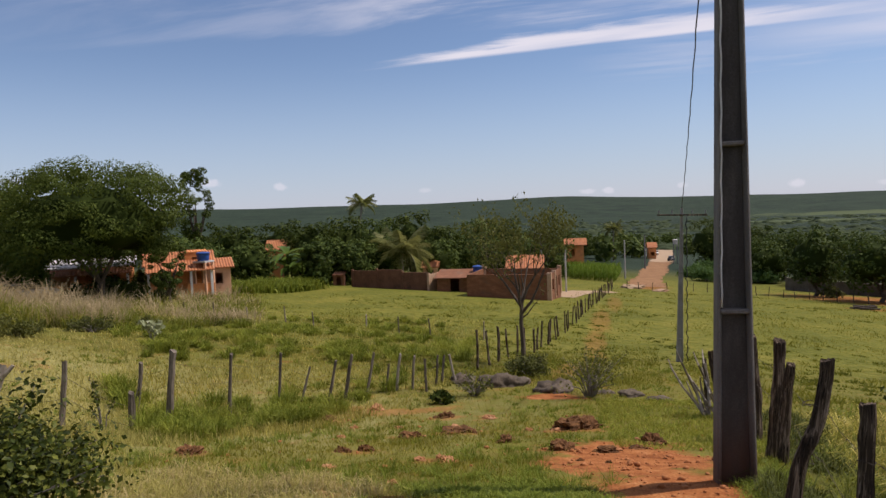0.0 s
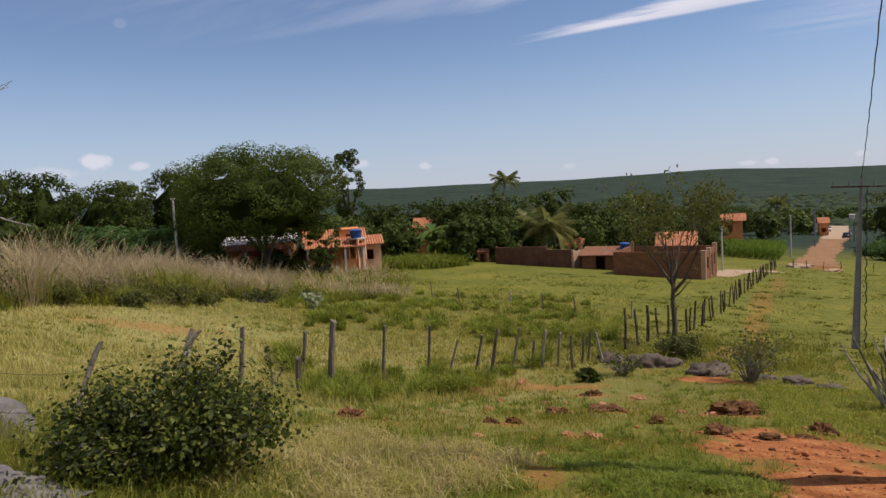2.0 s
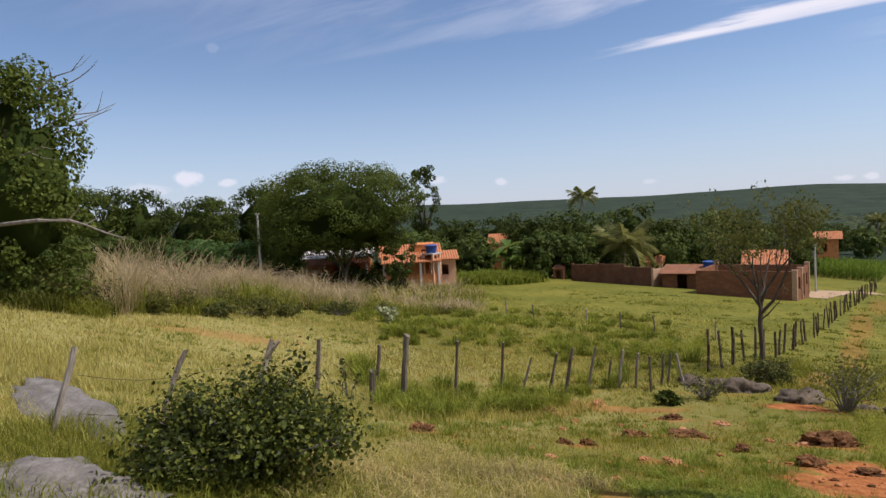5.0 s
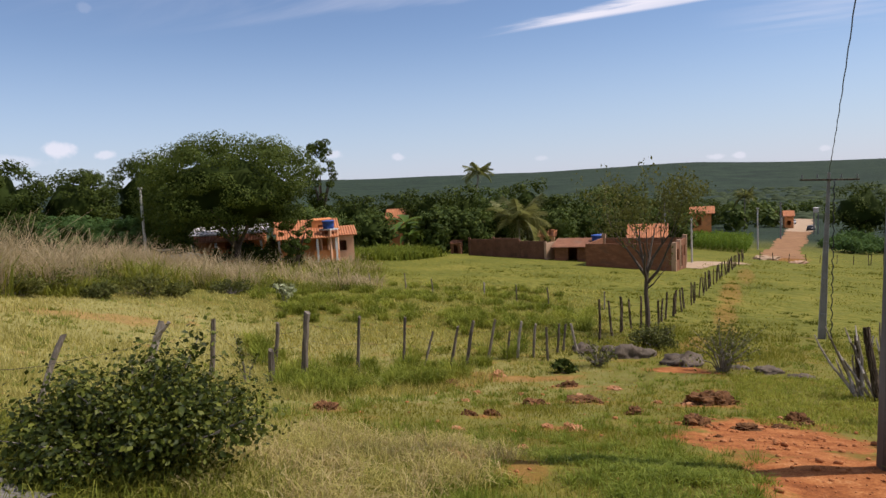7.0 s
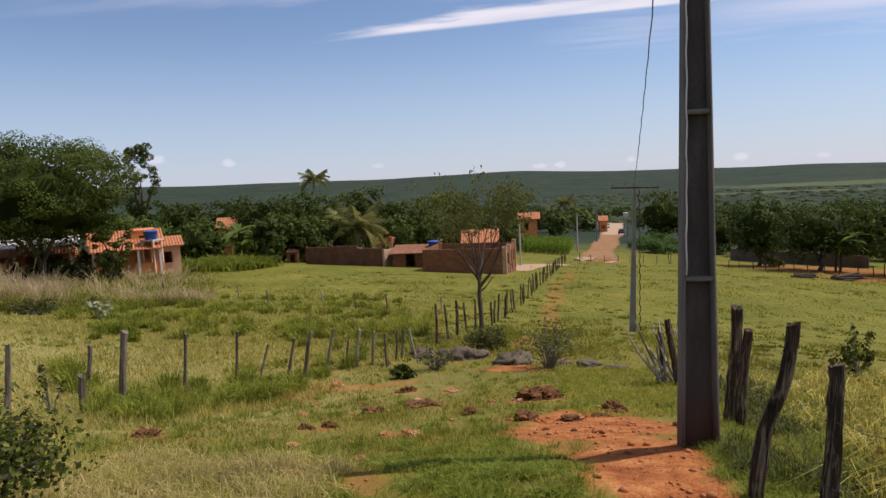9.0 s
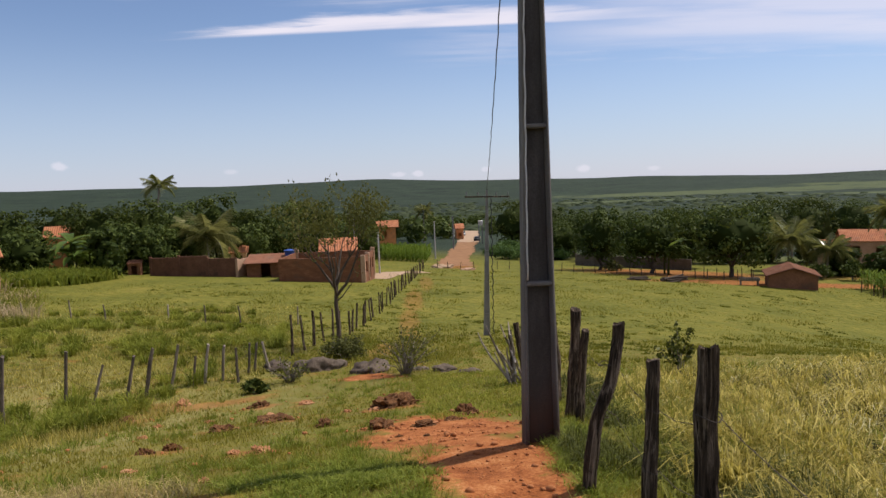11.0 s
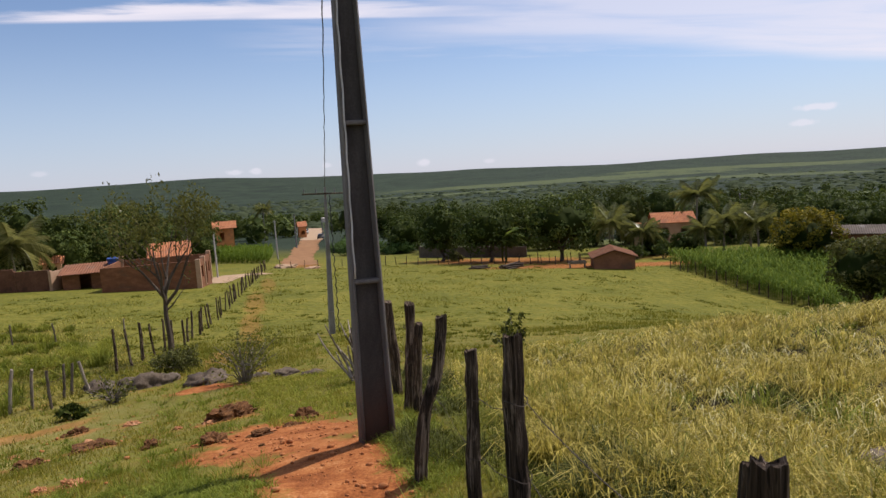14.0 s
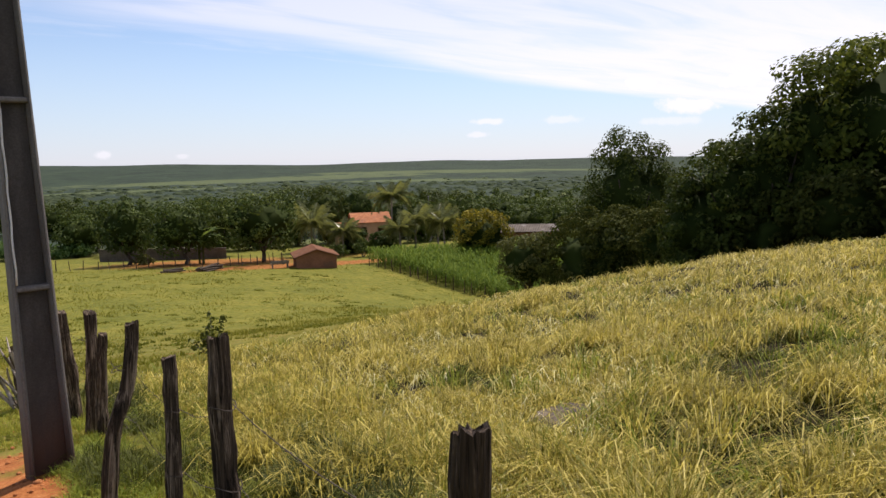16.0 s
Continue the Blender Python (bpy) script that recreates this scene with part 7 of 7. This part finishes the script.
    for side, mat, words in ((~green, "grass_straw", "pale dry grass beside the dark bush"), (green, "grass_dry", "yellowing grass beside the dark bush")):
        blades("dry_grass", x[side], y[side], h[side], np.full(int(side.sum()), 0.006), 0.7, mat, words, g, 0.6, 0.15)
    n = 9000
    x, y = g.uniform(-6.5, -3.0, n), g.uniform(0.4, 2.6, n)
    blades("grass", x, y, g.uniform(0.08, 0.28, n), np.full(n, 0.006), 0.6, "grass_weed", "green grass growing round the dark bush", g)
    # the rough pasture behind the old fence
    n = 90000
    x, y = fan(g, n, 9.5, 46, -74, -14)
    tuft = patchy(x, y, 0.9, 6)
    keep = (x < -5.3 - 0.16 * (16 - np.minimum(y, 16))) & (g.uniform(0, 1, n) < 0.3 + 0.7 * tuft)
    x, y, tuft = x[keep], y[keep], tuft[keep]
    k = len(x)
    az = np.degrees(np.arctan2(x, y)) + 9 * (patchy(x, y, 3.0, 17) - 0.5)
    flip = g.uniform(0, 1, len(x)) < 0.55
    for side, mat, words in (((az < -43) | flip, "grass_dry", "dry yellow grass on the uphill slope"), ((az >= -43) & ~flip, "grass_field", "rough yellow-green pasture grass behind the old fence")):
        p, q, t = x[side], y[side], tuft[side]
        blades("pasture_grass", p, q, g.uniform(0.06, 0.17, len(p)) * (0.5 + t), 0.006 + 0.0012 * np.hypot(p, q), 0.5, mat, words, g, plain=True)
    def rough(x, y):
        az = np.degrees(np.arctan2(x, y))
        return (x < -6.3 - 0.1 * (16 - np.minimum(y, 16))) & (az > -50 + 8 * patchy(x, y, 3.0, 19)) & (patchy(x, y, 2.4, 57) > 0.16)

    # rounded tufts: a dark heart and a soft pale-green outside
    for count, wide, high, mat, words in ((400, 0.15, 0.54, "tuft_green", "dense green tufts standing over the pasture"), (250, 0.16, 0.50, "weed_soft", "soft pale-green weeds in tufts over the pasture")):
        x, y, a, size = tussocks(g, count, 90, 11, 44, -58, -15, rough, wide)
        q = g.uniform(0.55, 1.0, len(x)) * high
        blades("weeds", x, y, q * size, 0.007 + 0.0007 * np.hypot(x, y), 0.55, mat, words, g, 0.6, 0, a)
    # tall straw on the uphill side, in plumes, with green scrub among them
    def straw_zone(x, y):
        r, az = np.hypot(x, y), np.degrees(np.arctan2(x, y))
        edge = 19.5 + np.clip(az + 66, 0, 50) * 0.62 + 3.0 * patchy(x, y, 2.2, 1)
        return (r > edge) & (r < edge + 24) & (az > -65.5 + 4 * patchy(x, y, 1.9, 61))

    def hem(x, y):
        r, az = np.hypot(x, y), np.degrees(np.arctan2(x, y))
        edge = 19.5 + np.clip(az + 66, 0, 50) * 0.62 + 3.0 * patchy(x, y, 2.2, 1)
        return (r > edge - 1.2) & (r < edge + 1.6)

    def straw_height(x, y):
        az = np.degrees(np.arctan2(x, y))
        return np.clip(1.50 - (az + 62) * 0.034, 0.40, 1.6) * (0.35 + 0.95 * patchy(x, y, 1.5, 2))

    x, y, a, s = tussocks(g, 2600, 26, 19, 62, -84, -33.5, lambda p, q: straw_zone(p, q) & (patchy(p, q, 1.3, 12) > 0.36), 0.24)
    k = len(x)
    tall = g.uniform(0.7, 1.7, k) * straw_height(x, y) * (0.6 + 0.5 * s)
    blades("straw_grass", x, y, tall, 0.003 + 0.00045 * np.hypot(x, y), 0.34, "straw_plume", "tall pale straw grass in plumes below the trees", g, 0.35, 0.6, a)
    x, y, a, s = tussocks(g, 2400, 26, 18, 62, -84, -33.5, lambda p, q: straw_zone(p, q) & (patchy(p, q, 1.7, 33) > 0.34), 0.34)
    k = len(x)
    blades("straw_grass", x, y, g.uniform(0.35, 1.05, k) * (0.45 + 0.7 * straw_height(x, y)) * s, 0.010 + 0.0009 * np.hypot(x, y), 0.5, "grass_weed", "green undergrowth among the straw grass", g, 0.5, 0, a)
    x, y, a, s = tussocks(g, 1300, 22, 18, 60, -84, -33.5, lambda p, q: straw_zone(p, q) & (patchy(p, q, 2.1, 44) > 0.45), 0.30)
    k = len(x)
    blades("straw_grass", x, y, g.uniform(0.3, 0.9, k) * (0.3 + 0.7 * straw_height(x, y)) * s, 0.009 + 0.0008 * np.hypot(x, y), 0.5, "grass_dry", "yellowing grass among the straw", g, 0.5, 0, a)
    x, y, a, s = tussocks(g, 5200, 30, 17, 50, -84, -34, lambda p, q: hem(p, q) & (patchy(p, q, 1.6, 71) > 0.30), 0.20)
    k = len(x)
    part_of = patchy(x, y, 0.8, 72) < 0.42
    for side, mat, words in ((~part_of, "grass_weed", "soft green weeds along the foot of the straw grass"), (part_of, "weed_and_shade", "dark weeds along the foot of the straw grass")):
        blades("weeds", x[side], y[side], g.uniform(0.35, 0.75, int(side.sum())) * s[side], 0.008 + 0.0008 * np.hypot(x[side], y[side]), 0.6, mat, words, g, 0.7, 0, a[side])
    # bright weeds before the orange house and along the garden walls
    n = 9000
    x = g.uniform(-42, -34, n)
    y = 56 + (x + 42) * 0.55 + g.normal(0, 1.6, n)
    blades("weeds", x, y, g.uniform(0.6, 1.5, n) * (0.5 + patchy(x, y, 2.0, 3)), np.full(n, 0.12), 0.4, "grass_lush", "bright-green weeds along the edge of the pasture", g)
    # darker tufts dotted over the lower pasture
    x, y, a, s = tussocks(g, 1700, 28, 17, 98, -40, 45, lambda p, q: (patchy(p, q, 2.6, 4) > 0.42) & (q < 92 - np.abs(p) * 0.5) & (p > -9 - (q - 12) * 0.42) & ~((p < -8) & (q > 59)), 0.15)
    blades("weeds", x, y, g.uniform(0.06, 0.14, len(x)) * s, 0.030 + 0.0013 * np.hypot(x, y), 0.9, "grass_pasture", "low darker tufts dotted over the pasture", g, 0.5, 0, a, plain=True)
    # grass of the lower pasture
    n = 125000
    x, y = fan(g, n, 11, 100, -42, 46)
    tuft = patchy(x, y, 1.1, 10)
    keep = (np.abs(x - 0.8) > 0.5) & (g.uniform(0, 1, n) < 0.2 + 0.8 * tuft) & (g.uniform(0, 1, n) > bare_at(x, y) * 1.7) & (y < 94 - np.abs(x) * 0.55) & ~((x > 43) & (y > 42))
    keep &= (np.hypot(x, y) > 17) | ((x > fence_x(y)) & ~field(x, y))
    keep &= ~((x < -8) & (y > 59)) & ~((x < -9) & (y < 33) & (x < -9 - (y - 12) * 0.3))
    x, y, tuft = x[keep], y[keep], tuft[keep]
    k = len(x)
    blades("pasture_grass", x, y, g.uniform(0.05, 0.10, k) * (0.25 + 2.4 * tuft ** 1.6), 0.010 + 0.0012 * np.hypot(x, y), 0.7, "grass_pasture", "short grazed grass of the lower pasture", g, plain=True)


grow_grass()


def crumbs():
    """Small bits of soil strewn over the bare ground, in one mesh."""
    g = np.random.default_rng(31)
    bm = bmesh.new()
    bmesh.ops.create_icosphere(bm, subdivisions=1, radius=1.0)
    bm.verts.index_update()
    tv = np.array([w.co[:] for w in bm.verts])
    tf = np.array([[w.index for w in q.verts] for q in bm.faces])
    bm.free()
    x, y = g.uniform(-7, 1.2, 9000), g.uniform(3.6, 13.5, 9000)
    keep = g.uniform(0, 1, 9000) < bare_at(x, y) * 0.5 + 0.03
    x, y = x[keep], y[keep]
    n, k = len(x), len(tv)
    s = 0.008 + 0.03 * g.uniform(0, 1, n) ** 4
    v = tv[None] * s[:, None, None] * g.uniform(0.6, 1.3, (n, k, 1)) * np.array([1.2, 1, 0.8])
    v = (v + np.stack((x, y, land(x, y) + s * 0.3), 1)[:, None]).reshape(-1, 3)
    f = (tf[None] + (np.arange(n) * k)[:, None, None]).reshape(-1, 3)
    tagged(new("soil_crumbs", mesh_of("soil_crumbs", v, f, M["soil"])), "crumbs of red soil strewn over the bare ground", "soil", kind="stuff")


crumbs()

# ---- maize ----


def maize(name, xs, ys, keep, label, seed, height=1.9, gap=0.75):
    """Plants in rows: a stalk with arched leaves, all in one mesh."""
    g = np.random.default_rng(seed)
    px, py = np.meshgrid(np.arange(xs[0], xs[1], gap), np.arange(ys[0], ys[1], gap * 0.55))
    px, py = px.ravel() + g.normal(0, 0.08, px.size), py.ravel() + g.normal(0, 0.12, px.size)
    ok = keep(px, py)
    px, py = px[ok], py[ok]
    n, leaves = len(px), 8
    h = height * g.uniform(0.75, 1.15, n)
    base = np.stack((px, py, land(px, py)), 1)
    vs, fs, at = [], [], 0
    for k in range(leaves):
        a = g.uniform(0, 6.283, n)
        d = np.stack((np.cos(a), np.sin(a), np.zeros(n)), 1)
        s = np.stack((-np.sin(a), np.cos(a), np.zeros(n)), 1) * 0.045
        l = (g.uniform(0.35, 0.6, n) * height / 1.9)[:, None]
        p = base + np.array([0, 0, 1.0]) * (h * (0.22 + 0.72 * k / leaves))[:, None]
        q = p + d * l * 0.55 + np.array([0, 0, 1]) * l * 0.55
        e = p + d * l * 1.15 + np.array([0, 0, 1]) * l * (0.15 - 0.5 * g.uniform(0, 1, n))[:, None]
        v = np.stack((p - s, p + s, q - s, q + s, e - s * 0.2, e + s * 0.2), 1).reshape(-1, 3)
        i = np.arange(n)[:, None] * 6 + at
        fs += [i + np.array([(0, 1, 3, 2)]), i + np.array([(2, 3, 5, 4)])]
        vs.append(v)
        at += len(v)
    s = np.array([0.025, 0, 0])
    top = base + np.array([0, 0, 1.0]) * h[:, None]
    v = np.stack((base - s, base + s, top + s * 0.5, top - s * 0.5), 1).reshape(-1, 3)
    fs.append(np.arange(n)[:, None] * 4 + at + np.array([(0, 1, 2, 3)]))
    vs.append(v)
    ob = new(name, mesh_of(name, np.concatenate(vs), np.concatenate(fs), M["leaf_corn"]))
    return tagged(ob, label, "maize", kind="stuff")


maize("maize_field", (41, 66), (40, 70), lambda x, y: (x > 42.0 + (66 - y) * 0.02) & (y > 43 + (x - 43) * 0.15) & (y < 69 - (x - 42) * 0.2), "field of tall green maize beside the pasture", 5, 2.1, 0.66)
maize("maize_field", (-14, -4.8), (104, 128), lambda x, y: y > 104 + (x + 4) * -0.6, "plot of tall green maize beside the track", 6, 2.2, 0.8)

# ---- far woods ----


def far_woods():
    g = np.random.default_rng(21)
    # leafy trees past the village
    n = 600
    r = 165 * (560 / 165) ** g.uniform(0, 1, n)
    az = g.uniform(-78, 84, n)
    ok = ~((np.abs(az - 1.2) < 1.6) & (r < 330))
    r, az = r[ok], np.radians(az[ok])
    x, y = r * np.sin(az), r * np.cos(az)
    n, per = len(x), 110
    rad = g.uniform(2.2, 4.6, n)
    cen = np.repeat(np.stack((x, y, land(x, y) + rad * 0.85), 1), per, 0)
    d = unit(g, n * per)
    rr = np.repeat(rad, per)[:, None]
    pts = cen + d * rr * g.uniform(0.6, 1.08, (n * per, 1)) * (0.8 + 0.3 * np.sin(d[:, :1] * 5 + cen[:, :1]) * np.sin(d[:, 1:2] * 4 + cen[:, 1:2]))
    v, f = leaf_mesh(pts, d + np.array([0, 0, 0.4]), 1.2, g, 1.3)
    ob = new("woodland", mesh_of("woodland", v, f, M["leaf_mid"]))
    tagged(ob, "green trees spread through the valley behind the village", "woodland", kind="stuff")
    # the woods of the valley and the ridge, as rough crowns
    n = 6400
    r = 300 * (1000 / 300) ** g.uniform(0, 1, n)
    az = np.radians(g.uniform(-78, 84, n))
    x, y = r * np.sin(az), r * np.cos(az)
    ok = np.ones(n, bool)
    for cx, cy, sx, sy, turn in CLEARINGS:
        c, q = math.cos(radians(turn)), math.sin(radians(turn))
        ok &= np.hypot(((x - cx) * c + (y - cy) * q) / sx, (-(x - cx) * q + (y - cy) * c) / sy) > 1.0
    ok |= g.uniform(0, 1, n) < 0.16
    # none on the skyline itself
    line = np.max([(land(d * np.sin(az), d * np.cos(az)) - 1) / d for d in np.geomspace(300, 4000, 60)], 0)
    ok &= (land(x, y) - 1) / r < line - 0.0035
    x, y, r, n = x[ok], y[ok], r[ok], int(ok.sum())
    s = g.uniform(1.8, 3.6, n) * (0.9 + r / 4000)
    # a low crown: a ring, a shoulder and a top
    ring = np.arange(6) * math.pi / 3
    tv = np.concatenate((np.stack((np.cos(ring), np.sin(ring), np.full(6, -0.4)), 1), np.stack((np.cos(ring + 0.5) * 0.72, np.sin(ring + 0.5) * 0.72, np.full(6, 0.42)), 1), [[0, 0, 0.75]]))
    tf = np.array([f for k in range(6) for f in ((k, (k + 1) % 6, 6 + k), ((k + 1) % 6, 6 + (k + 1) % 6, 6 + k), (6 + k, 6 + (k + 1) % 6, 12))])
    k = len(tv)
    v = tv[None] * s[:, None, None] * g.uniform(0.7, 1.25, (n, k, 1)) * np.array([1.5, 1.5, 0.48])
    v = (v + np.stack((x, y, land(x, y) + s * 0.2), 1)[:, None]).reshape(-1, 3)
    f = (tf[None] + (np.arange(n) * k)[:, None, None]).reshape(-1, 3)
    ob = new("woodland", mesh_of("woodland", v, f, M["wood_far"], True))
    tagged(ob, "dark scrub woodland over the valley and the far ridge", "woodland", kind="stuff")


M["wood_far"] = foliage("wood_far", (0.070, 0.094, 0.052), (0.086, 0.112, 0.060), (0.105, 0.132, 0.066), 0.45, 0.9, 0.05)
far_woods()
